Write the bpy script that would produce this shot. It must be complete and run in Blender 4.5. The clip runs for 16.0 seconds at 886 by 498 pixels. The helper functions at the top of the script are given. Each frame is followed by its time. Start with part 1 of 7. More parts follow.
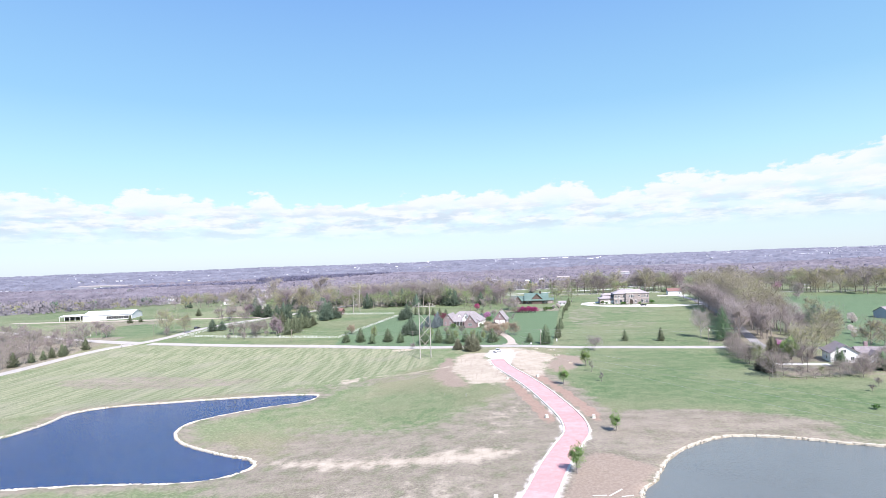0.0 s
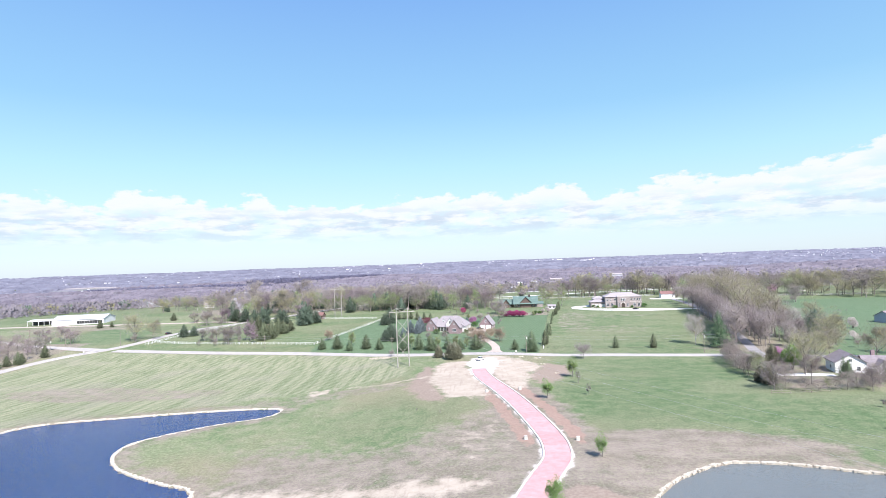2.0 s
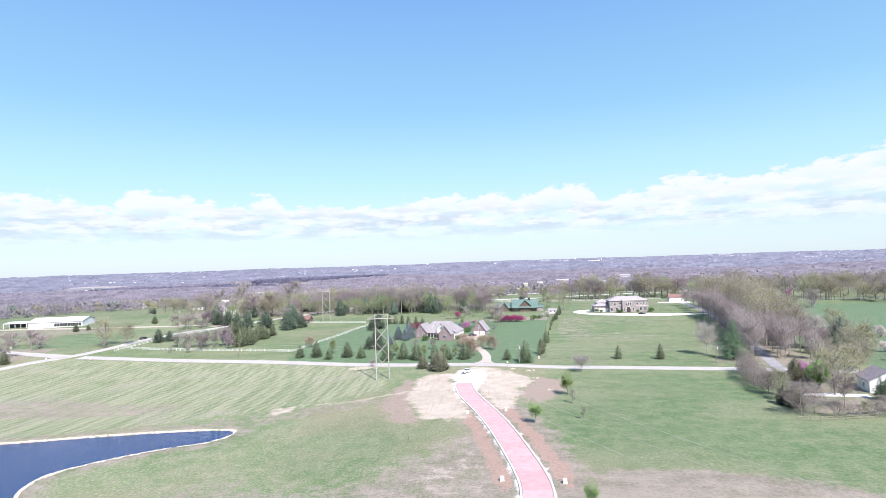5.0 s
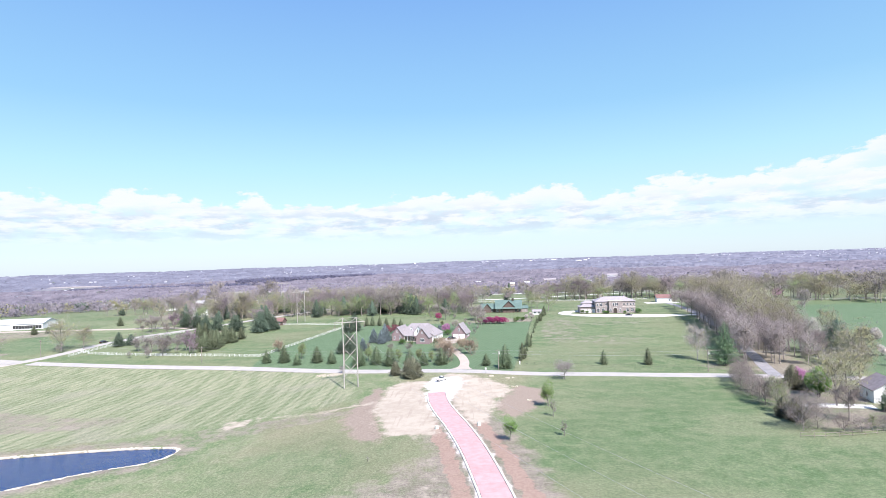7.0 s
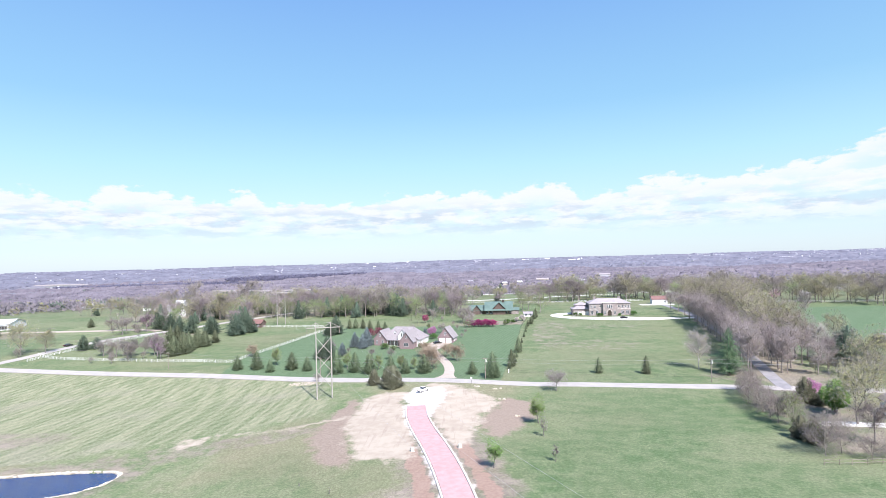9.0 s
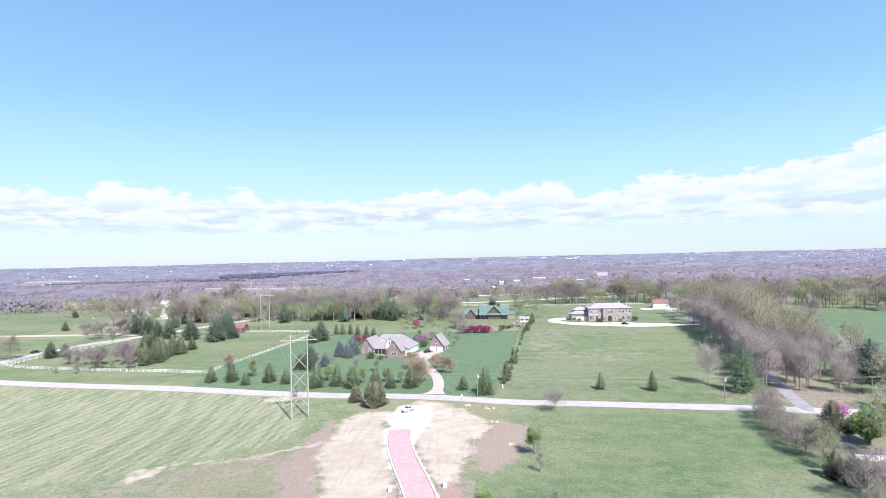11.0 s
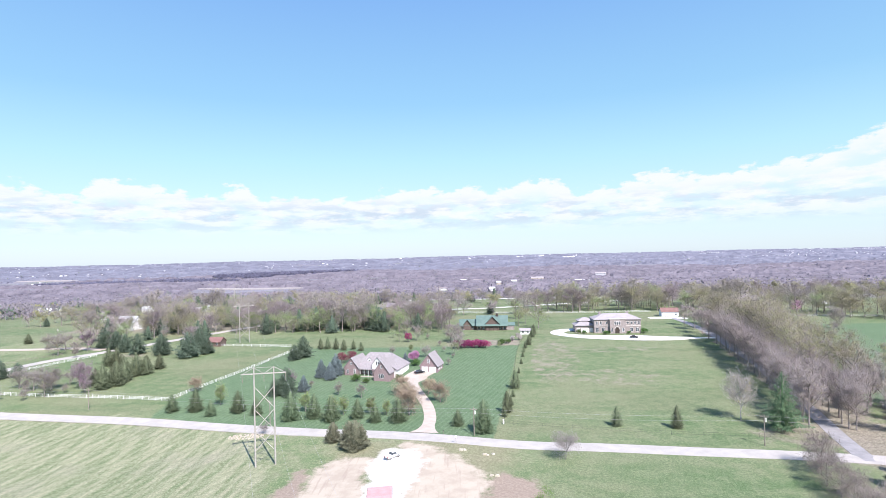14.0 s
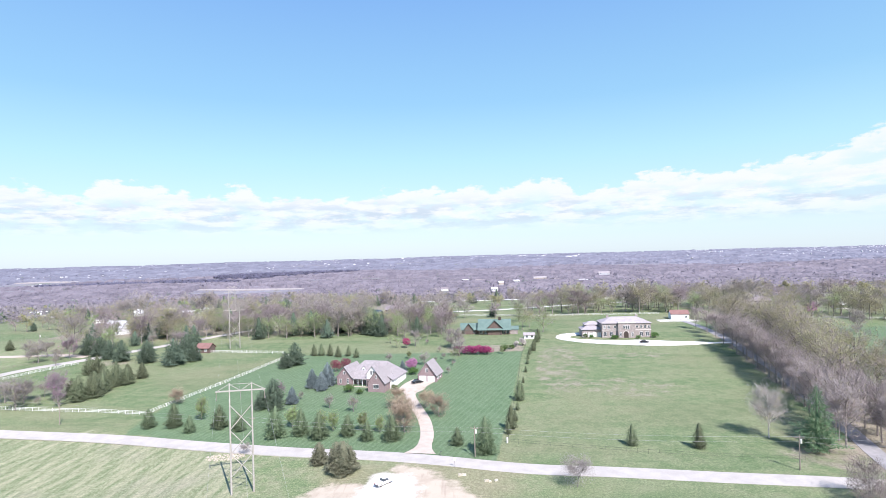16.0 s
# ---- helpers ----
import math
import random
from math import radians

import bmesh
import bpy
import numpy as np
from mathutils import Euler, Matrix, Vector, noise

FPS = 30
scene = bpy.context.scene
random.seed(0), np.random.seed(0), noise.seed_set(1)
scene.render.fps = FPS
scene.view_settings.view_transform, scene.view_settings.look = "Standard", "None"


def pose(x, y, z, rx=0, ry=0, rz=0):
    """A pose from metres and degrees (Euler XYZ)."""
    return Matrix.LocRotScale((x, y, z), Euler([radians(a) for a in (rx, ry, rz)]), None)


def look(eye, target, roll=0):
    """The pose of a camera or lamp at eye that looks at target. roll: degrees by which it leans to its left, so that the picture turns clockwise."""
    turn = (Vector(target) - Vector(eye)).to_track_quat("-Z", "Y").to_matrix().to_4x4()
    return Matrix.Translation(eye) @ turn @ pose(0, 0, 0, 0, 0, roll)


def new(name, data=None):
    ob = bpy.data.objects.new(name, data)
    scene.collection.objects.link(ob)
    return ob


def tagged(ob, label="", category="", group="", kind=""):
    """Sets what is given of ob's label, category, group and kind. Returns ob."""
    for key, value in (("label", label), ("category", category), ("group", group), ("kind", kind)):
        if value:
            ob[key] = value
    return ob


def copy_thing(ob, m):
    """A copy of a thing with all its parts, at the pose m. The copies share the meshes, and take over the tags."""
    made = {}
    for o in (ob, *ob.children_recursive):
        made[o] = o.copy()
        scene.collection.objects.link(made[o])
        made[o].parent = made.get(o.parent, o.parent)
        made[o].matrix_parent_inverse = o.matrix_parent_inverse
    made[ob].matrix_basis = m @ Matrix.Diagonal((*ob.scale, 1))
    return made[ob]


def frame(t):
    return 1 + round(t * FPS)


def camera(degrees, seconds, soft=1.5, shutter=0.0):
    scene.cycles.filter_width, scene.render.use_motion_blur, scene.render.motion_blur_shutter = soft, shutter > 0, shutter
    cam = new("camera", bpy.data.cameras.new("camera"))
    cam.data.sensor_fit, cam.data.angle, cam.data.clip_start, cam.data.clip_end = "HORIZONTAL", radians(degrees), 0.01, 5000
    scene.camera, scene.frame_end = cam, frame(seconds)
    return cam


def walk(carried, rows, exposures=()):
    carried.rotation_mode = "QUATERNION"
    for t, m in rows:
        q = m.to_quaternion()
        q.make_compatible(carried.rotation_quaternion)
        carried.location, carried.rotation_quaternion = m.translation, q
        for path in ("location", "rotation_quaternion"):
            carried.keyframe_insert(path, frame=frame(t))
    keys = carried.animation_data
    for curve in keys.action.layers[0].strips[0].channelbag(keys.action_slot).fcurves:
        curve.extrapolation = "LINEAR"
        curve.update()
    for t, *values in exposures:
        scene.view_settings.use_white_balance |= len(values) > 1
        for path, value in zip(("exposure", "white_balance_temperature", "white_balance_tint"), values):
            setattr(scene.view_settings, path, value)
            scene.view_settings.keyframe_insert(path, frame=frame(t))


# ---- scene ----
cam = camera(78.0, 16.0, 0.45)
PATH = [
    (0, (-2.196, 157.418, 49.477), (-2.343, 159.412, 49.519), -2.0),
    (0.5, (-0.846, 161.707, 49.252), (-0.987, 163.702, 49.298), -1.9),
    (1, (0.726, 166.219, 49.332), (0.589, 168.214, 49.379), -2.0),
    (1.5, (2.132, 170.632, 49.412), (2.0, 172.627, 49.46), -2.0),
    (2, (3.613, 174.939, 49.44), (3.488, 176.935, 49.488), -2.0),
    (2.5, (5.113, 179.029, 49.492), (4.995, 181.025, 49.542), -2.0),
    (3, (6.311, 182.835, 49.644), (6.192, 184.831, 49.696), -2.0),
    (5.5, (13.838, 204.464, 49.722), (13.682, 206.457, 49.771), -1.8),
    (6, (15.196, 208.43, 49.698), (15.062, 210.425, 49.746), -1.8),
    (6.5, (16.303, 212.361, 49.571), (16.18, 214.357, 49.619), -1.8),
    (7, (17.095, 217.167, 49.5), (16.984, 219.164, 49.546), -1.8),
    (7.5, (17.93, 221.018, 49.823), (17.831, 223.015, 49.868), -1.7),
    (8, (18.612, 225.292, 49.913), (18.522, 227.289, 49.956), -1.6),
    (8.5, (19.378, 230.06, 49.868), (19.29, 232.058, 49.91), -1.6),
    (11, (22.412, 252.947, 52.852), (22.336, 254.945, 52.884), -1.3),
    (11.5, (22.979, 257.555, 54.047), (22.905, 259.553, 54.077), -1.4),
    (12, (23.322, 262.574, 55.309), (23.25, 264.573, 55.337), -1.3),
    (12.5, (23.479, 267.337, 56.472), (23.41, 269.335, 56.497), -1.3),
    (13, (23.431, 271.933, 57.339), (23.367, 273.931, 57.362), -1.3),
    (13.5, (23.354, 276.348, 58.035), (23.29, 278.347, 58.058), -1.3),
    (14, (23.212, 280.412, 58.712), (23.147, 282.41, 58.735), -1.3),
    (14.5, (23.288, 284.629, 59.255), (23.221, 286.628, 59.277), -1.3),
    (15, (23.391, 288.437, 59.158), (23.322, 290.436, 59.18), -1.4),
    (15.5, (23.85, 292.43, 59.276), (23.779, 294.428, 59.299), -1.4),
    (16, (24.166, 296.363, 59.508), (24.093, 298.361, 59.53), -1.5),
]
walk(cam, [(t, look(eye, target, roll)) for t, eye, target, roll in PATH], [(0.0, 1.0, 6270, 18), (16.0, 1.0, 6270, 18)])

# ---- light ----
SUN_TO = Vector((0.335, -0.58, 0.742)).normalized()
sun = new("sun", bpy.data.lights.new("sun", "SUN"))
sun.data.energy, sun.data.angle, sun.data.color = 4.2, radians(0.53), (1.0, 0.95, 0.88)
sun.matrix_world = look((0, 0, 300), Vector((0, 0, 300)) - SUN_TO)

world = bpy.data.worlds.new("sky")
scene.world = world
world.use_nodes = True


class Nodes:
    """A short way to write node trees."""

    def __init__(self, tree):
        self.tree = tree
        tree.nodes.clear()

    def add(self, kind, **values):
        n = self.tree.nodes.new(kind)
        for key, v in values.items():
            setattr(n, key, v)
        return n

    def put(self, socket, value):
        if isinstance(value, bpy.types.NodeSocket):
            self.tree.links.new(value, socket)
        elif value is not None:
            socket.default_value = value

    def math(self, op, a, b=0.0, c=None, clamp=False):
        n = self.add("ShaderNodeMath", operation=op, use_clamp=clamp)
        for s, v in zip(n.inputs, (a, b, c)):
            self.put(s, v)
        return n.outputs[0]

    def noise(self, vec, scale, detail=3.0, rough=0.55):
        n = self.add("ShaderNodeTexNoise")
        self.put(n.inputs["Vector"], vec)
        n.inputs["Scale"].default_value, n.inputs["Detail"].default_value = scale, detail
        n.inputs["Roughness"].default_value = rough
        return n.outputs["Fac"]

    def ramp(self, fac, a, b, smooth=True):
        n = self.add("ShaderNodeMapRange", interpolation_type="SMOOTHSTEP" if smooth else "LINEAR")
        self.put(n.inputs[0], fac)
        n.inputs[1].default_value, n.inputs[2].default_value = a, b
        return n.outputs[0]

    def mix(self, fac, a, b, kind="MIX"):
        n = self.add("ShaderNodeMix", data_type="RGBA", blend_type=kind)
        self.put(n.inputs[0], fac)
        for s, v in ((n.inputs[6], a), (n.inputs[7], b)):
            self.put(s, (*v, 1.0) if isinstance(v, tuple) and len(v) == 3 else v)
        return n.outputs[2]

    def mapped(self, vec, scale=(1, 1, 1), turn=0.0, shift=(0, 0, 0)):
        n = self.add("ShaderNodeMapping")
        self.put(n.inputs[0], vec)
        n.inputs[1].default_value, n.inputs[2].default_value, n.inputs[3].default_value = shift, (0, 0, turn), scale
        return n.outputs[0]


def make_sky():
    s = Nodes(world.node_tree)
    sky = s.add("ShaderNodeTexSky", sky_type="NISHITA", sun_disc=False)
    sky.sun_elevation, sky.sun_rotation = math.asin(SUN_TO.z), math.atan2(SUN_TO.x, SUN_TO.y)
    sky.air_density, sky.dust_density, sky.ozone_density, sky.altitude = 1.0, 0.6, 1.2, 300
    co = s.add("ShaderNodeTexCoord").outputs["Generated"]
    xyz = s.add("ShaderNodeSeparateXYZ")
    s.put(xyz.inputs[0], co)
    x, y, z = xyz.outputs
    az = s.math("ARCTAN2", x, y)
    el = s.math("ARCSINE", z)
    flat = s.add("ShaderNodeCombineXYZ")
    s.put(flat.inputs[0], az)
    s.put(flat.inputs[1], s.math("MULTIPLY", el, 2.2))
    p = flat.outputs[0]
    # Heaps of cumulus over a low flat base, higher towards the east.
    big = s.noise(p, 11.0, 3.0)
    fine = s.noise(p, 30.0, 6.0, 0.58)
    puff = s.math("ADD", s.math("MULTIPLY", big, 0.42), s.math("MULTIPLY", fine, 0.58))
    ridge = s.add("ShaderNodeValToRGB")
    s.put(ridge.inputs[0], s.math("DIVIDE", s.math("ADD", az, 0.85), 1.7))
    heads = ((0.078, 0.123), (0.101, 0.122), (0.129, 0.103), (0.15, 0.137), (0.182, 0.131), (0.221, 0.122), (0.23, 0.104), (0.272, 0.131), (0.311, 0.107), (0.345, 0.113), (0.38, 0.104), (0.428, 0.118), (0.464, 0.132), (0.531, 0.117), (0.608, 0.145), (0.616, 0.11), (0.653, 0.117), (0.691, 0.131), (0.727, 0.142), (0.745, 0.115), (0.785, 0.143), (0.816, 0.145), (0.833, 0.135), (0.853, 0.158), (0.879, 0.177))
    while len(ridge.color_ramp.elements) < len(heads):
        ridge.color_ramp.elements.new(0.999)
    ridge.color_ramp.interpolation = "B_SPLINE"
    for e, (at, h) in zip(ridge.color_ramp.elements, heads):
        e.position, e.color = at, (h, h, h, 1.0)
    top = s.math("ADD", ridge.outputs[0], -0.004)
    over = s.math("DIVIDE", s.math("SUBTRACT", el, top), 0.045)
    cloud = s.ramp(s.math("SUBTRACT", s.math("MULTIPLY", puff, 2.6), s.math("ADD", over, 1.3)), -0.05, 0.2)
    gaps = s.math("ADD", 0.42, s.math("MULTIPLY", s.ramp(s.math("ADD", s.math("MULTIPLY", s.noise(s.mapped(p, (1, 1.5, 1), shift=(1.7, 2.2, 0)), 14.0, 6.0, 0.6), 0.7), s.math("MULTIPLY", fine, 0.3)), 0.42, 0.56), 0.58))
    under = s.ramp(s.math("SUBTRACT", top, el), 0.005, 0.045)
    holes = s.math("SUBTRACT", 1.0, s.math("MULTIPLY", under, s.math("SUBTRACT", 1.0, gaps)))
    low = s.math("MULTIPLY", s.math("MULTIPLY", s.ramp(el, 0.03, 0.075), cloud), holes)
    streak = s.noise(s.mapped(p, (1, 2.0, 1), shift=(3.1, 0.4, 0)), 13.0, 5.0, 0.6)
    shade = s.math("MULTIPLY", s.ramp(streak, 0.44, 0.6), s.math("MULTIPLY", s.ramp(el, 0.035, 0.05), s.math("SUBTRACT", 1.0, s.ramp(el, 0.075, 0.115))))
    grad = s.add("ShaderNodeValToRGB")
    s.put(grad.inputs[0], el)
    stops = ((0.0, (4.2, 5.15, 5.45)), (0.10, (3.6, 5.4, 5.5)), (0.17, (2.9, 5.1, 5.5)), (0.27, (1.95, 4.0, 5.4)), (0.45, (1.4, 3.0, 5.3)), (1.0, (0.8, 1.8, 4.2)))
    while len(grad.color_ramp.elements) < len(stops):
        grad.color_ramp.elements.new(0.5)
    for e, (at, c) in zip(grad.color_ramp.elements, stops):
        e.position, e.color = at, (*c, 1.0)
    c = s.mix(0.8, sky.outputs[0], grad.outputs[0])
    white = s.mix(s.math("MULTIPLY", shade, 0.85), (5.5, 5.75, 5.65), (3.45, 4.2, 4.75))
    c = s.mix(s.math("MULTIPLY", low, 0.92), c, white)
    bg = s.add("ShaderNodeBackground")
    s.put(bg.inputs[0], c)
    bg.inputs[1].default_value = 0.088
    s.put(s.add("ShaderNodeOutputWorld").inputs[0], bg.outputs[0])


make_sky()


# ---- materials ----
def surface(name, build, rough=0.85, metal=0.0, bump=0.0, bump_scale=8.0, spec=0.3):
    """A material whose colour build(nodes, position, per-object random) gives."""
    m = bpy.data.materials.new(name)
    m.use_nodes = True
    s = Nodes(m.node_tree)
    pos = s.add("ShaderNodeTexCoord").outputs["Object"]
    rnd = s.add("ShaderNodeObjectInfo").outputs["Random"]
    p = s.add("ShaderNodeBsdfPrincipled")
    p.inputs["Roughness"].default_value, p.inputs["Metallic"].default_value = rough, metal
    p.inputs["Specular IOR Level"].default_value = spec
    s.put(p.inputs["Base Color"], build(s, pos, rnd))
    if bump:
        b = s.add("ShaderNodeBump")
        b.inputs["Strength"].default_value = bump
        s.put(b.inputs["Height"], s.noise(pos, bump_scale, 4.0))
        s.put(p.inputs["Normal"], b.outputs[0])
    s.put(s.add("ShaderNodeOutputMaterial").inputs[0], p.outputs[0])
    return m


def mottled(a, b, scale=3.0, by=0.25):
    """Two colours in patches, fine grain, and a shift from object to object."""

    def build(s, pos, rnd):
        f = s.math("ADD", s.math("MULTIPLY", s.noise(pos, scale, 4.0), 0.7), s.math("MULTIPLY", s.noise(pos, scale * 9, 2.0), 0.3))
        c = s.mix(s.ramp(f, 0.32, 0.68), a, b)
        v = s.math("ADD", 1.0 - by / 2, s.math("MULTIPLY", rnd, by))
        grey = s.add("ShaderNodeCombineColor")
        for k in range(3):
            s.put(grey.inputs[k], v)
        return s.mix(1.0, c, grey.outputs[0], "MULTIPLY")

    return build


def leafy(name, a, b, c, scale=0.9, glow=0.38):
    """Foliage or twigs: colour changes clump by clump, leaf by leaf and tree by tree; thin leaves let light through."""
    m = bpy.data.materials.new(name)
    m.use_nodes = True
    s = Nodes(m.node_tree)
    pos = s.add("ShaderNodeTexCoord").outputs["Object"]
    rnd = s.add("ShaderNodeObjectInfo").outputs["Random"]
    isl = s.add("ShaderNodeNewGeometry").outputs["Random Per Island"]
    col = s.mix(s.ramp(s.noise(pos, scale, 3.0), 0.35, 0.65), a, b)
    col = s.mix(s.math("MULTIPLY", isl, 0.4), col, c)
    hue = s.add("ShaderNodeHueSaturation")
    s.put(hue.inputs["Color"], col)
    s.put(hue.inputs["Hue"], s.math("ADD", 0.485, s.math("MULTIPLY", rnd, 0.03)))
    s.put(hue.inputs["Value"], s.math("ADD", 0.64, s.math("MULTIPLY", rnd, 0.38)))
    p = s.add("ShaderNodeBsdfPrincipled")
    p.inputs["Roughness"].default_value = 0.75
    p.inputs["Specular IOR Level"].default_value = 0.2
    s.put(p.inputs["Base Color"], hue.outputs[0])
    # Many small leaves turn every way inside one spray: it takes light as a canopy open to the sky.
    lean = s.add("ShaderNodeVectorMath", operation="SCALE")
    s.put(lean.inputs[0], s.add("ShaderNodeNewGeometry").outputs["Normal"])
    lean.inputs["Scale"].default_value = 0.4
    canopy = s.add("ShaderNodeVectorMath", operation="ADD")
    s.put(canopy.inputs[0], lean.outputs[0])
    canopy.inputs[1].default_value = (0, 0, 0.8)
    level = s.add("ShaderNodeVectorMath", operation="NORMALIZE")
    s.put(level.inputs[0], canopy.outputs[0])
    s.put(p.inputs["Normal"], level.outputs[0])
    t = s.add("ShaderNodeBsdfTranslucent")
    s.put(t.inputs[0], hue.outputs[0])
    mx = s.add("ShaderNodeMixShader")
    mx.inputs[0].default_value = glow * 0.6
    s.put(mx.inputs[1], p.outputs[0])
    s.put(mx.inputs[2], t.outputs[0])
    s.put(s.add("ShaderNodeOutputMaterial").inputs[0], mx.outputs[0])
    return m


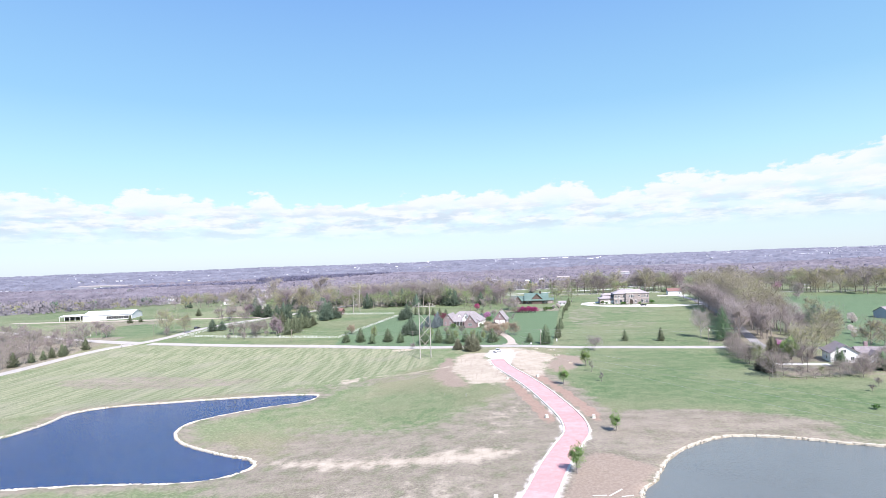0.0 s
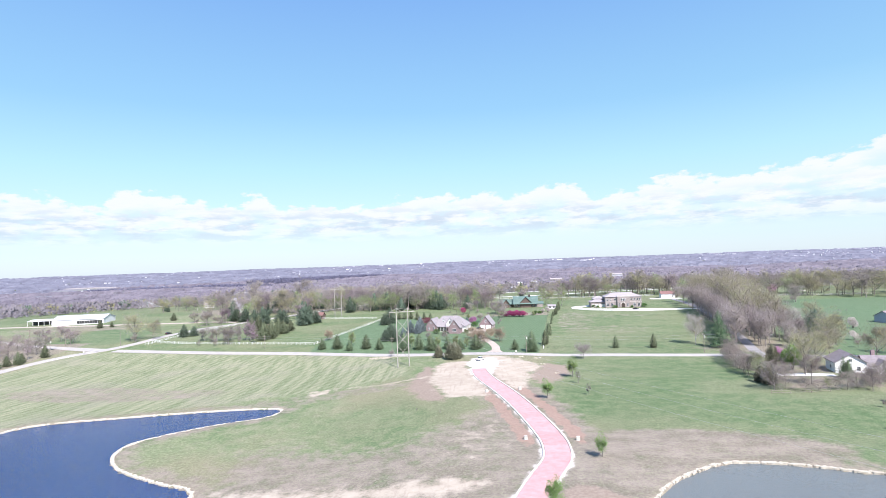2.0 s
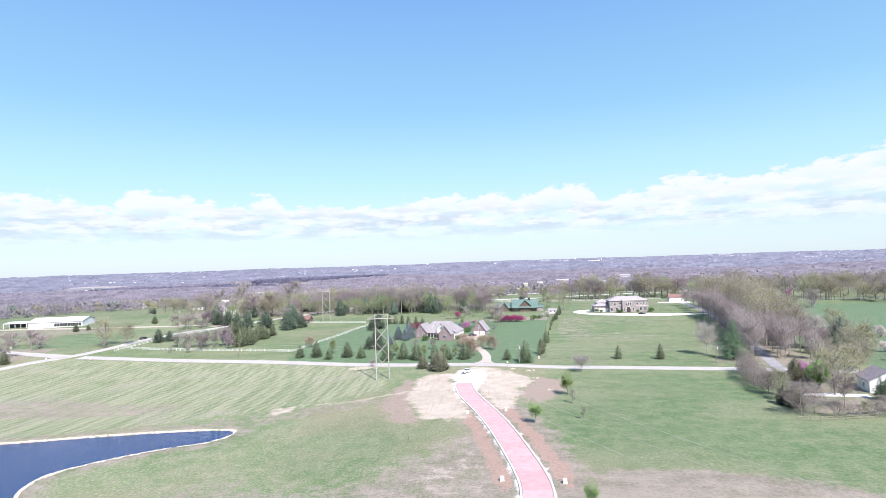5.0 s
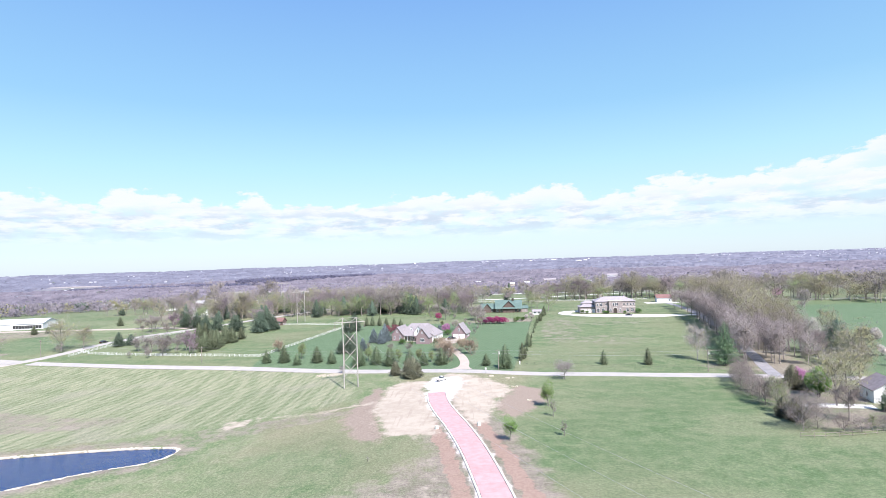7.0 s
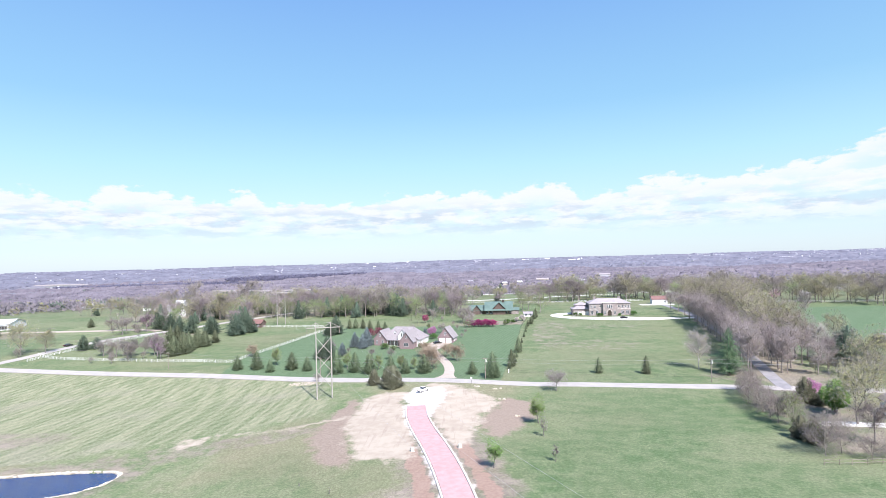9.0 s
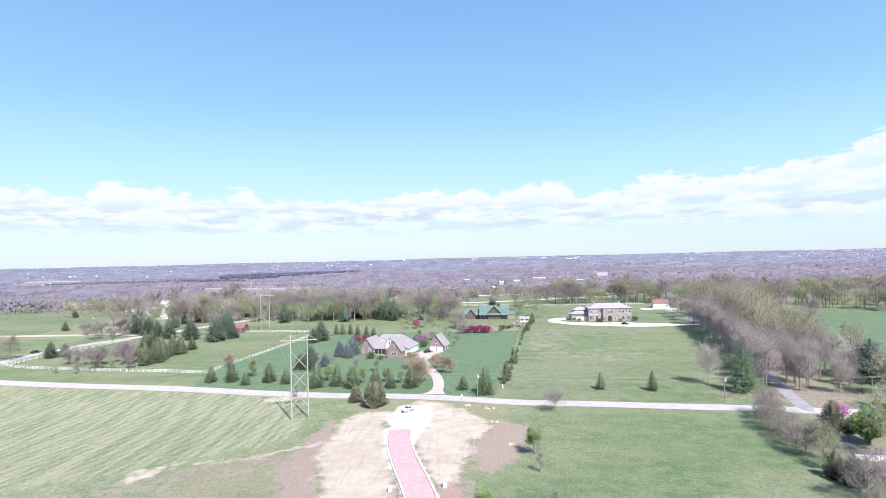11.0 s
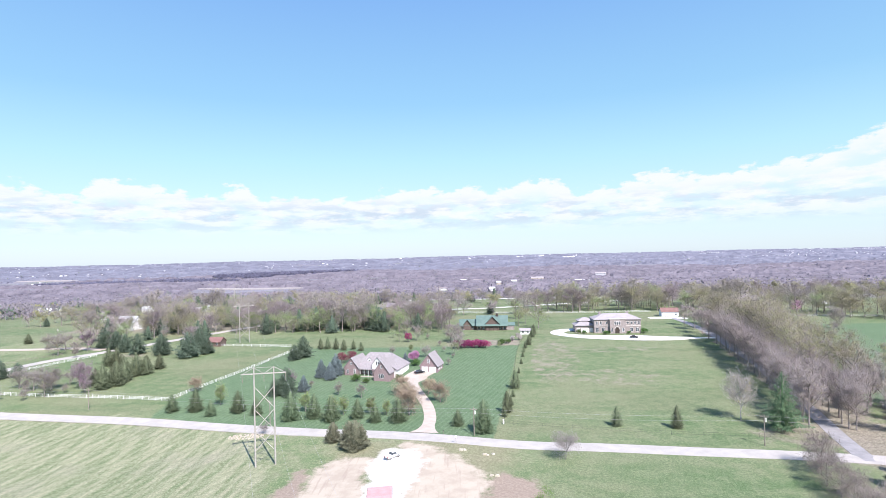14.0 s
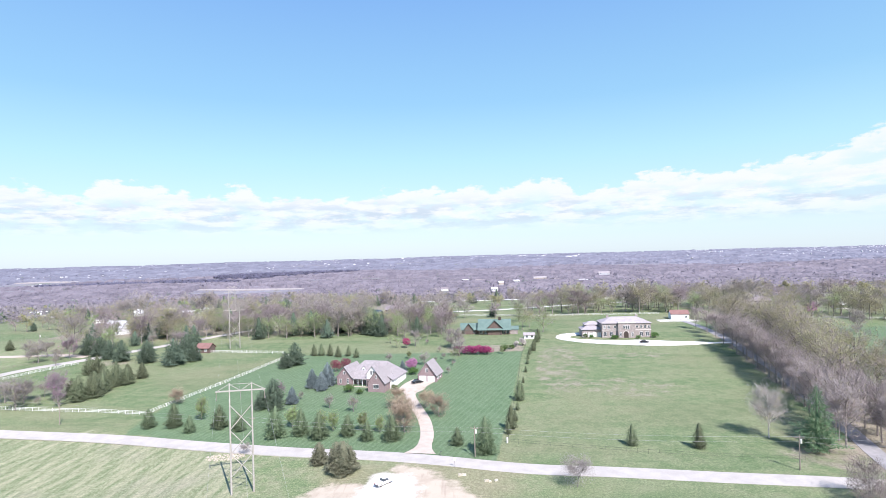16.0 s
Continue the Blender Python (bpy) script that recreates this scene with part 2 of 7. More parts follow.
MAT = {
    "asphalt": surface("pale_asphalt", mottled((0.385, 0.36, 0.335), (0.46, 0.435, 0.405), 0.35, 0.0), 0.9, bump=0.1),
    "drive": surface("concrete_drive", mottled((0.43, 0.37, 0.315), (0.51, 0.445, 0.385), 0.5, 0.0), 0.9, bump=0.1),
    "drive_grey": surface("grey_asphalt_drive", mottled((0.24, 0.235, 0.24), (0.33, 0.32, 0.325), 0.3, 0.0), 0.9, bump=0.1),
    "white_drive": surface("white_concrete", mottled((0.68, 0.67, 0.64), (0.76, 0.75, 0.72), 0.4, 0.0), 0.9),
    "joint": surface("pale_pink_joint", mottled((0.60, 0.42, 0.41), (0.66, 0.47, 0.46), 1.5, 0.0), 0.9),
    "pink": surface("pink_concrete", mottled((0.52, 0.29, 0.285), (0.60, 0.35, 0.345), 0.7, 0.12), 0.85, bump=0.1),
    "kerb": surface("kerb_concrete", mottled((0.54, 0.50, 0.46), (0.64, 0.60, 0.56), 1.5, 0.1), 0.9, bump=0.2),
    "stone": surface("limestone", mottled((0.44, 0.39, 0.31), (0.60, 0.56, 0.47), 0.9, 0.3), 0.9, bump=0.3),
    "kerb_shade": surface("dark_gutter", mottled((0.10, 0.10, 0.10), (0.16, 0.15, 0.14), 1.5, 0.0), 0.9),
    "pole": surface("weathered_pole_wood", mottled((0.30, 0.28, 0.25), (0.41, 0.395, 0.365), 2.0, 0.2), 0.85, bump=0.2),
    "pole_grey": surface("grey_pole_wood", mottled((0.20, 0.17, 0.14), (0.30, 0.27, 0.23), 2.0, 0.2), 0.85, bump=0.2),
    "wire": surface("aluminium_wire", mottled((0.36, 0.36, 0.36), (0.44, 0.44, 0.44), 2.0, 0.0), 0.6, 0.3),
    "dark_metal": surface("dark_metal", mottled((0.05, 0.05, 0.05), (0.09, 0.09, 0.09), 2.0, 0.2), 0.5, 0.6),
    "insulator": surface("glazed_insulator", mottled((0.25, 0.20, 0.16), (0.35, 0.30, 0.26), 2.0, 0.2), 0.25),
    "white_paint": surface("white_paint", mottled((0.76, 0.76, 0.75), (0.82, 0.82, 0.81), 2.0, 0.08), 0.6),
    "white_siding": surface("white_siding", mottled((0.74, 0.74, 0.74), (0.82, 0.82, 0.82), 0.6, 0.05), 0.65),
    "grey_metal": surface("grey_sheet_metal", mottled((0.50, 0.51, 0.53), (0.60, 0.61, 0.63), 0.15, 0.05), 0.5),
    "white_metal": surface("white_sheet_metal", mottled((0.70, 0.71, 0.72), (0.80, 0.81, 0.82), 0.15, 0.05), 0.45),
    "brick": surface("pinkish_brick", mottled((0.235, 0.17, 0.175), (0.315, 0.24, 0.245), 1.6, 0.05), 0.9, bump=0.3),
    "shingle": surface("weathered_shingle", mottled((0.245, 0.225, 0.23), (0.33, 0.305, 0.31), 1.1, 0.05), 0.9, bump=0.3),
    "slate": surface("grey_slate", mottled((0.30, 0.275, 0.285), (0.39, 0.36, 0.37), 0.8, 0.05), 0.85, bump=0.3),
    "stucco": surface("tan_stone_wall", mottled((0.25, 0.215, 0.205), (0.36, 0.32, 0.305), 0.9, 0.05), 0.9, bump=0.3),
    "green_metal": surface("green_metal_roof", mottled((0.10, 0.16, 0.14), (0.14, 0.205, 0.185), 0.3, 0.05), 0.6),
    "log": surface("stained_timber", mottled((0.11, 0.08, 0.07), (0.17, 0.125, 0.11), 1.5, 0.05), 0.8, bump=0.3),
    "rust_roof": surface("rusty_red_roof", mottled((0.20, 0.11, 0.10), (0.28, 0.165, 0.145), 0.4, 0.05), 0.7),
    "mauve_roof": surface("mauve_shingle", mottled((0.20, 0.175, 0.185), (0.28, 0.25, 0.26), 0.9, 0.1), 0.9, bump=0.3),
    "blue_wall": surface("grey_blue_siding", mottled((0.34, 0.36, 0.44), (0.42, 0.44, 0.52), 0.9, 0.05), 0.8),
    "dark_door": surface("dark_wood_door", mottled((0.05, 0.04, 0.035), (0.08, 0.06, 0.05), 2.0, 0.1), 0.5),
    "car_black": surface("black_car_paint", mottled((0.02, 0.02, 0.025), (0.03, 0.03, 0.035), 1.0, 0.0), 0.15, 0.3),
    "car_white": surface("white_car_paint", mottled((0.78, 0.78, 0.78), (0.82, 0.82, 0.82), 1.0, 0.0), 0.2),
    "rubber": surface("tyre_rubber", mottled((0.015, 0.015, 0.015), (0.03, 0.03, 0.03), 4.0, 0.0), 0.9),
    "chrome": surface("wheel_metal", mottled((0.5, 0.5, 0.5), (0.6, 0.6, 0.6), 4.0, 0.0), 0.3, 0.9),
    "tail": surface("red_lamp_lens", mottled((0.35, 0.02, 0.02), (0.4, 0.03, 0.03), 4.0, 0.0), 0.2),
    "lens": surface("clear_lamp_lens", mottled((0.7, 0.7, 0.68), (0.8, 0.8, 0.78), 4.0, 0.0), 0.15),
    "green_paint": surface("utility_green", mottled((0.50, 0.52, 0.46), (0.60, 0.60, 0.54), 2.0, 0.1), 0.6),
    "sign_red": surface("sign_paint", mottled((0.6, 0.6, 0.58), (0.7, 0.7, 0.68), 2.0, 0.0), 0.5),
    "bark": surface("grey_bark", mottled((0.20, 0.175, 0.165), (0.30, 0.265, 0.25), 2.0, 0.3), 0.95),
    "pale_bark": surface("pale_bark", mottled((0.42, 0.39, 0.35), (0.60, 0.57, 0.52), 1.2, 0.2), 0.9),
    "twig": leafy("bare_twigs", (0.30, 0.27, 0.255), (0.38, 0.345, 0.33), (0.46, 0.425, 0.41), glow=0.48),
    "twig_mauve": leafy("mauve_twigs", (0.285, 0.235, 0.245), (0.36, 0.305, 0.315), (0.44, 0.385, 0.395), glow=0.48),
    "twig_white": leafy("whitish_twigs", (0.36, 0.33, 0.30), (0.46, 0.43, 0.39), (0.56, 0.53, 0.49)),
    "twig_brown": leafy("brown_twigs", (0.33, 0.28, 0.275), (0.43, 0.375, 0.365), (0.51, 0.455, 0.445), glow=0.4),
    "twig_pale": leafy("pale_twigs", (0.28, 0.235, 0.215), (0.355, 0.31, 0.285), (0.43, 0.39, 0.365)),
    # Mauve twigs with some lavender haze of distance painted into them.
    "twig_haze": leafy("far_bare_woods", (0.28, 0.255, 0.285), (0.37, 0.345, 0.37), (0.39, 0.365, 0.395), 0.009, 0.5),
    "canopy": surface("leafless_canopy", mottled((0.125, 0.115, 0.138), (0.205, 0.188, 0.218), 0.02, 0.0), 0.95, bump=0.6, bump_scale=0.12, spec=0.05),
    # Bluer copy of the canopy: distance haze put into the far crowns' colour.
    "canopy_haze": surface("far_leafless_canopy", mottled((0.13, 0.132, 0.168), (0.21, 0.215, 0.262), 0.012, 0.0), 0.95, bump=0.5, bump_scale=0.06, spec=0.05),
    # Cloud shadow on the valley, put into the dark violet of added conifers.
    "cloud_shade": leafy("far_dark_conifers", (0.13, 0.135, 0.20), (0.165, 0.17, 0.245), (0.20, 0.205, 0.29), 0.01, 0.3),
    "town": surface("pale_town_walls", mottled((0.40, 0.40, 0.42), (0.58, 0.58, 0.61), 0.02, 0.0), 0.8),
    "field": surface("dry_pale_field", mottled((0.30, 0.27, 0.265), (0.36, 0.33, 0.32), 0.02, 0.0), 0.95),
    "bud": leafy("budding_leaves", (0.27, 0.28, 0.12), (0.35, 0.35, 0.17), (0.43, 0.41, 0.24)),
    "bud_olive": leafy("olive_buds", (0.335, 0.335, 0.165), (0.42, 0.415, 0.225), (0.49, 0.475, 0.29), glow=0.45),
    "bud_green": leafy("fresh_leaves", (0.245, 0.34, 0.125), (0.315, 0.41, 0.175), (0.40, 0.47, 0.25)),
    "leaf_bright": leafy("bright_leaves", (0.17, 0.34, 0.08), (0.23, 0.41, 0.12), (0.31, 0.48, 0.19)),
    "leaf_green": leafy("green_leaves", (0.07, 0.16, 0.04), (0.12, 0.22, 0.06), (0.18, 0.28, 0.10)),
    "leaf_orange": leafy("rusty_new_leaves", (0.37, 0.29, 0.20), (0.46, 0.375, 0.275), (0.54, 0.46, 0.36)),
    "pine": leafy("pine_needles", (0.085, 0.135, 0.09), (0.125, 0.18, 0.125), (0.19, 0.24, 0.18), glow=0.25),
    "fir": leafy("spruce_needles", (0.115, 0.17, 0.09), (0.155, 0.215, 0.12), (0.22, 0.275, 0.17), glow=0.3),
    "pine_big": leafy("bright_pine_needles", (0.12, 0.225, 0.115), (0.17, 0.28, 0.15), (0.25, 0.35, 0.21), glow=0.3),
    "leaf_sapling": leafy("sapling_leaves", (0.17, 0.30, 0.08), (0.24, 0.37, 0.12), (0.32, 0.43, 0.18)),
    "cedar": leafy("cedar_needles", (0.11, 0.145, 0.08), (0.155, 0.19, 0.11), (0.22, 0.245, 0.155), glow=0.25),
    "juniper": leafy("juniper_needles", (0.15, 0.16, 0.105), (0.205, 0.21, 0.14), (0.28, 0.27, 0.195), glow=0.25),
    "spruce": leafy("blue_spruce_needles", (0.15, 0.20, 0.215), (0.20, 0.26, 0.275), (0.28, 0.34, 0.355), glow=0.1),
    "magenta": leafy("magenta_blossom", (0.30, 0.03, 0.13), (0.40, 0.06, 0.20), (0.48, 0.13, 0.29)),
    "redbud": leafy("redbud_blossom", (0.44, 0.16, 0.34), (0.54, 0.24, 0.46), (0.62, 0.34, 0.56)),
    "plum": leafy("plum_leaves", (0.20, 0.05, 0.08), (0.28, 0.09, 0.12), (0.34, 0.14, 0.18)),
    "blossom": leafy("white_blossom", (0.60, 0.54, 0.50), (0.70, 0.65, 0.60), (0.76, 0.72, 0.68)),
}


def glass(name, tint=(0.06, 0.07, 0.08)):
    m = surface(name, mottled(tint, tuple(v * 1.3 for v in tint), 1.0, 0.1), 0.08, spec=0.6)
    return m


MAT["glass"] = glass("window_glass")


def water(name, base, ripple=0.25):
    m = bpy.data.materials.new(name)
    m.use_nodes = True
    s = Nodes(m.node_tree)
    pos = s.add("ShaderNodeTexCoord").outputs["Object"]
    p = s.add("ShaderNodeBsdfPrincipled")
    p.inputs["Roughness"].default_value, p.inputs["IOR"].default_value = 0.16, 1.33
    s.put(p.inputs["Base Color"], s.mix(s.noise(pos, 0.03, 2.0), base, tuple(v * 1.25 for v in base)))
    b = s.add("ShaderNodeBump")
    b.inputs["Strength"].default_value, b.inputs["Distance"].default_value = ripple, 0.5
    s.put(b.inputs["Height"], s.noise(s.mapped(pos, (1, 2.2, 1), 0.5), 1.3, 5.0, 0.65))
    s.put(p.inputs["Normal"], b.outputs[0])
    s.put(s.add("ShaderNodeOutputMaterial").inputs[0], p.outputs[0])
    return m


MAT["water_blue"] = water("deep_blue_water", (0.024, 0.058, 0.15), 0.9)
MAT["water_grey"] = water("silty_water", (0.13, 0.145, 0.145), 0.3)


# ---- building blocks ----
class Mesh:
    """Vertices and faces, gathered and then made one mesh."""

    def __init__(self):
        self.v, self.f = [], []

    def add(self, verts, faces):
        n = len(self.v)
        self.v += [tuple(p) for p in verts]
        self.f += [tuple(i + n for i in f) for f in faces]
        return self

    def box(self, x0, y0, z0, x1, y1, z1):
        v = [(x, y, z) for z in (z0, z1) for x, y in ((x0, y0), (x1, y0), (x1, y1), (x0, y1))]
        return self.add(v, [(3, 2, 1, 0), (4, 5, 6, 7), (0, 1, 5, 4), (1, 2, 6, 5), (2, 3, 7, 6), (3, 0, 4, 7)])

    def tube(self, a, b, ra, rb, n=6):
        a, b = Vector(a), Vector(b)
        d = (b - a).normalized()
        u = d.orthogonal().normalized()
        w = d.cross(u)
        ring = [(math.cos(2 * math.pi * k / n), math.sin(2 * math.pi * k / n)) for k in range(n)]
        v = [a + ra * (c * u + s * w) for c, s in ring] + [b + rb * (c * u + s * w) for c, s in ring]
        f = [(k, (k + 1) % n, n + (k + 1) % n, n + k) for k in range(n)]
        return self.add(v, f + [tuple(range(n))[::-1], tuple(range(n, 2 * n))])

    def prism(self, outline, a, b, axis=1):
        """An outline of (u, z) pairs drawn out along y (axis 1) or x (axis 0) from a to b."""
        n = len(outline)
        put = (lambda u, z, t: (u, t, z)) if axis == 1 else (lambda u, z, t: (t, u, z))
        v = [put(u, z, a) for u, z in outline] + [put(u, z, b) for u, z in outline]
        return self.add(v, [tuple(range(n)), tuple(range(n, 2 * n))[::-1]] + [(k, n + k, n + (k + 1) % n, (k + 1) % n) for k in range(n)])

    def data(self, name, mat=None, smooth=False):
        me = bpy.data.meshes.new(name)
        me.from_pydata(self.v, [], self.f)
        bm = bmesh.new()
        bm.from_mesh(me)
        bmesh.ops.recalc_face_normals(bm, faces=bm.faces)
        bm.to_mesh(me)
        bm.free()
        if mat:
            me.materials.append(MAT[mat])
        if smooth:
            me.shade_smooth()
        return me


def quick(name, verts, faces, mat):
    """A mesh straight from arrays, for crowns of many leaves."""
    me = bpy.data.meshes.new(name)
    me.from_pydata(verts.tolist() if hasattr(verts, "tolist") else verts, [], faces.tolist() if hasattr(faces, "tolist") else faces)
    me.materials.append(MAT[mat])
    return me


def thing(name, label, category, place=(0, 0, 0), turn=0.0, group="", kind=""):
    ob = new(name)
    ob.matrix_basis = pose(*place, 0, 0, turn)
    return tagged(ob, label, category, group, kind)


def part(name, shape, mat, parent, label="", kind=""):
    me = shape.data(name, mat) if isinstance(shape, Mesh) else shape
    ob = new(name, me)
    ob.parent = parent
    return tagged(ob, label, kind=kind)


def structure(name, shape, mat, label, category):
    me = shape.data(name, mat) if isinstance(shape, Mesh) else shape
    return tagged(new(name, me), label, category, kind="structure")


# ---- the lie of the land ----
def soft(v, w):
    return w * math.log1p(math.exp(max(-30.0, min(30.0, v / w))))


def step(a, b, v):
    u = min(1.0, max(0.0, (v - a) / (b - a)))
    return u * u * (3 - 2 * u)


def rise(x, y):
    """A shallow dip by the ponds, a rise behind the road, a wide valley and far hills."""
    near = 3.4 * math.tanh((x + 22) / 45) * (1 - step(425, 520, y)) * (1 - step(150, 320, abs(x))) * (1 - 0.38 * step(320, 415, y) * step(0, 50, x))
    ramp = 0.8 + 0.046 * (soft(y - 438, 18) - soft(y - 630, 30))
    valley = -22 * step(640, 1500, y) - 6 * step(250, 700, -x) * step(450, 700, y)
    hills = 78 * step(1500, 5200, math.hypot(x, y - 250) + 250)
    roll = 3.0 * math.sin(x / 210 + 0.6) * math.sin(y / 260) * step(700, 1200, math.hypot(x, y - 250))
    reach = math.hypot(x, y - 250) + 250
    ridges = 6.0 * math.sin(y / 95 + 1.6 * math.sin(x / 420) + x / 900) * step(1200, 1800, reach) * (1 - step(4100, 4900, reach))
    return near + ramp + valley + hills + roll + ridges


def smooth_line(points, gap=2.0, closed=False):
    """A Catmull-Rom line through the points, at steps of about gap metres."""
    pts = [Vector(p) for p in points]
    n, out = len(pts), []
    for k in range(n if closed else n - 1):
        if closed:
            a, b, c, d = (pts[(k + j) % n] for j in (-1, 0, 1, 2))
        else:
            b, c = pts[k], pts[k + 1]
            a, d = pts[k - 1] if k else b * 2 - c, pts[k + 2] if k + 2 < n else c * 2 - b
        m = max(1, round((c - b).length / gap))
        for j in range(m):
            t = j / m
            out.append(0.5 * ((2 * b) + (c - a) * t + (2 * a - 5 * b + 4 * c - d) * t * t + (3 * b - a - 3 * c + d) * t**3))
    if not closed:
        out.append(pts[-1])
    return out


WEST_POND = smooth_line([(-69, 370), (-76, 374), (-100, 371), (-126, 365), (-148, 359), (-157, 350), (-156, 336), (-160, 322), (-176, 306), (-180, 288),
                         (-160, 276), (-130, 281), (-101, 285), (-78, 286), (-69, 289), (-64, 296), (-67, 302), (-79, 307), (-94, 316), (-102, 326),
                         (-103, 336), (-96, 345), (-85, 354), (-73, 361)], 2.0, True)
EAST_POND = smooth_line([(26, 262), (32, 275), (38, 286), (46, 294), (57, 300.5), (69, 299.5), (81, 295), (96, 288.5), (113, 272), (108, 240), (70, 226), (34, 236)], 2.0, True)
STREET = smooth_line([(-8, 226), (-3, 240), (2.5, 255), (7.5, 268), (11.7, 281), (16.2, 293), (20.2, 303), (21.2, 313), (20.4, 323), (18.6, 335), (16.4, 348),
                      (13.8, 361), (10.4, 375), (6.8, 388), (3.8, 401), (2.2, 414)], 2.5)
ROAD = smooth_line([(420, 380), (300, 396), (200, 412.5), (140, 424), (112, 429.5), (88, 433), (62, 437.2), (38, 440.5), (17, 446), (-3, 452), (-23, 457.5), (-43, 463),
                    (-63, 468), (-85, 473), (-106, 476.5), (-139, 480.5), (-164, 484), (-190, 488), (-216, 492)], 4.0)
SIDE_ROAD = smooth_line([(-262, 330), (-252, 380), (-248, 410), (-246, 440), (-243, 462), (-236, 480), (-222, 498), (-215, 515), (-212, 535), (-206, 552), (-199, 568),
                         (-180, 592), (-150, 640), (-110, 720)], 4.0)
FARM_ROAD = smooth_line([(-226, 494), (-245, 499), (-272, 508), (-302, 520), (-360, 548), (-460, 590)], 5.0)
UPPER_ROAD = smooth_line([(-420, 612), (-330, 603), (-241, 600), (-213, 602), (-187, 596)], 5.0)
HOUSE_DRIVE = smooth_line([(10.4, 451.6), (11.2, 458), (11.4, 468), (9.6, 482), (6, 496), (3, 507), (1.6, 514), (1.4, 519)], 2.0)
ALLEE_DRIVE = smooth_line([(127, 425), (132, 444), (139, 466), (146, 490), (153, 516), (159, 540), (164, 572), (170, 602), (175, 650), (177, 700)], 3.0)
MANSION_DRIVE = smooth_line([(168, 600), (150, 600.5), (138, 601), (124, 604), (112, 606), (98, 610), (87, 616), (82, 624), (86, 633), (96, 637)], 2.0)
FAR_ROAD = smooth_line([(0, 792), (60, 807), (133, 847), (230, 892), (320, 920)], 8.0)
VALLEY_ROAD = smooth_line([(-90, 985), (-16, 974), (79, 973), (156, 964), (260, 940)], 8.0)

LOOPS = {}


def near_line(line, x, y):
    """Distance to a line, and on which side."""
    key = id(line)
    if key not in LOOPS:
        LOOPS[key] = np.array([(p[0], p[1]) for p in line])
    d = LOOPS[key] - (x, y)
    return float(np.sqrt((d * d).sum(1).min()))


def inside(line, x, y):
    key = id(line)
    if key not in LOOPS:
        LOOPS[key] = np.array([(p[0], p[1]) for p in line])
    p = LOOPS[key]
    q = np.roll(p, -1, 0)
    cross = ((p[:, 1] > y) != (q[:, 1] > y)) & (x < (q[:, 0] - p[:, 0]) * (y - p[:, 1]) / (q[:, 1] - p[:, 1] + 1e-9) + p[:, 0])
    return bool(cross.sum() % 2)


WATER = {"west": (WEST_POND, -2.75), "east": (EAST_POND, 2.75)}


def land(x, y):
    """The ground's height, with the ponds sunk into it."""
    z = rise(x, y)
    if -200 < x < 130 and 210 < y < 390:
        for line, level in WATER.values():
            d = near_line(line, x, y)
            if d < 14:
                bank = level + 0.55
                w = step(14, 1.5, d) if not inside(line, x, y) else 1.0
                z = z * (1 - w) + bank * w
            if inside(line, x, y):
                z = level + 0.55 - 1.6 * step(0.1, 1.8, d) if d < 14 else level - 1.05
    return z


def ribbon(line, half, lift=0.05, thick=0.25, ends=None):
    """A paved strip with thickness that follows the ground."""
    m, rows = Mesh(), []
    for k, p in enumerate(line):
        d = (line[min(k + 1, len(line) - 1)] - line[max(k - 1, 0)]).normalized()
        side = Vector((-d.y, d.x))
        w = half(k / (len(line) - 1)) if callable(half) else half
        row = []
        for s in (-1, -0.5, 0, 0.5, 1):
            q = p.xy + side * (w * s)
            row.append((q.x, q.y, max(rise(q.x, q.y), rise(p.x, p.y)) + lift + 0.06 * (1 - s * s)))
        rows.append(row)
    v, f, n = [], [], 7
    for row in rows:
        a, b = row[0], row[-1]
        v += [(a[0], a[1], a[2] - thick), *row, (b[0], b[1], b[2] - thick)]
    for k in range(len(rows) - 1):
        f += [(k * n + j, k * n + j + 1, (k + 1) * n + j + 1, (k + 1) * n + j) for j in range(n - 1)]
    return m.add(v, f)


# ---- ground ----
def spread(a, b, fine0, fine1, small, mid0, mid1, medium, grow):
    xs = list(np.arange(fine0, fine1 + 1e-6, small))
    for sign, edge, mid, end in ((1, fine1, mid1, b), (-1, fine0, mid0, a)):
        v, g = edge, medium
        while sign * (end - v) > 0:
            v += sign * g
            if sign * (v - mid) > 0:
                g *= grow
            xs.append(v)
    return np.array(sorted(xs))


def blob(x, y, cx, cy, rx, ry, turn=0.0):
    """1 inside an ellipse, falling to 0 over its rim."""
    c, s = math.cos(turn), math.sin(turn)
    u, v = ((x - cx) * c + (y - cy) * s) / rx, (-(x - cx) * s + (y - cy) * c) / ry
    return 1 - step(0.72, 1.12, math.hypot(u, v))


def rect(x, y, x0, y0, x1, y1, e=3.0):
    return step(x0 - e, x0 + e, x) * (1 - step(x1 - e, x1 + e, x)) * step(y0 - e, y0 + e, y) * (1 - step(y1 - e, y1 + e, y))


FENCE_X = lambda y: 35.5 + (y - 462) * 0.157


def outline(points):
    return smooth_line(points, 1.5, True)


TAN_WEST = outline([(-11, 433), (-17, 429), (-17, 413), (-18, 398), (-12, 379), (-8, 369), (0, 366), (5, 367), (5, 382), (2, 399), (-2, 415), (-2, 432)])
BROWN_WEST = outline([(-20, 430), (-24, 414), (-26, 395), (-24, 383), (-17, 368), (-9, 366), (-13, 381), (-17, 413)])
TAN_EAST = outline([(4, 443), (11, 441), (20, 432), (29, 415), (25, 406), (22, 393), (20, 380), (16, 374), (12, 386), (8, 399), (5, 424)])
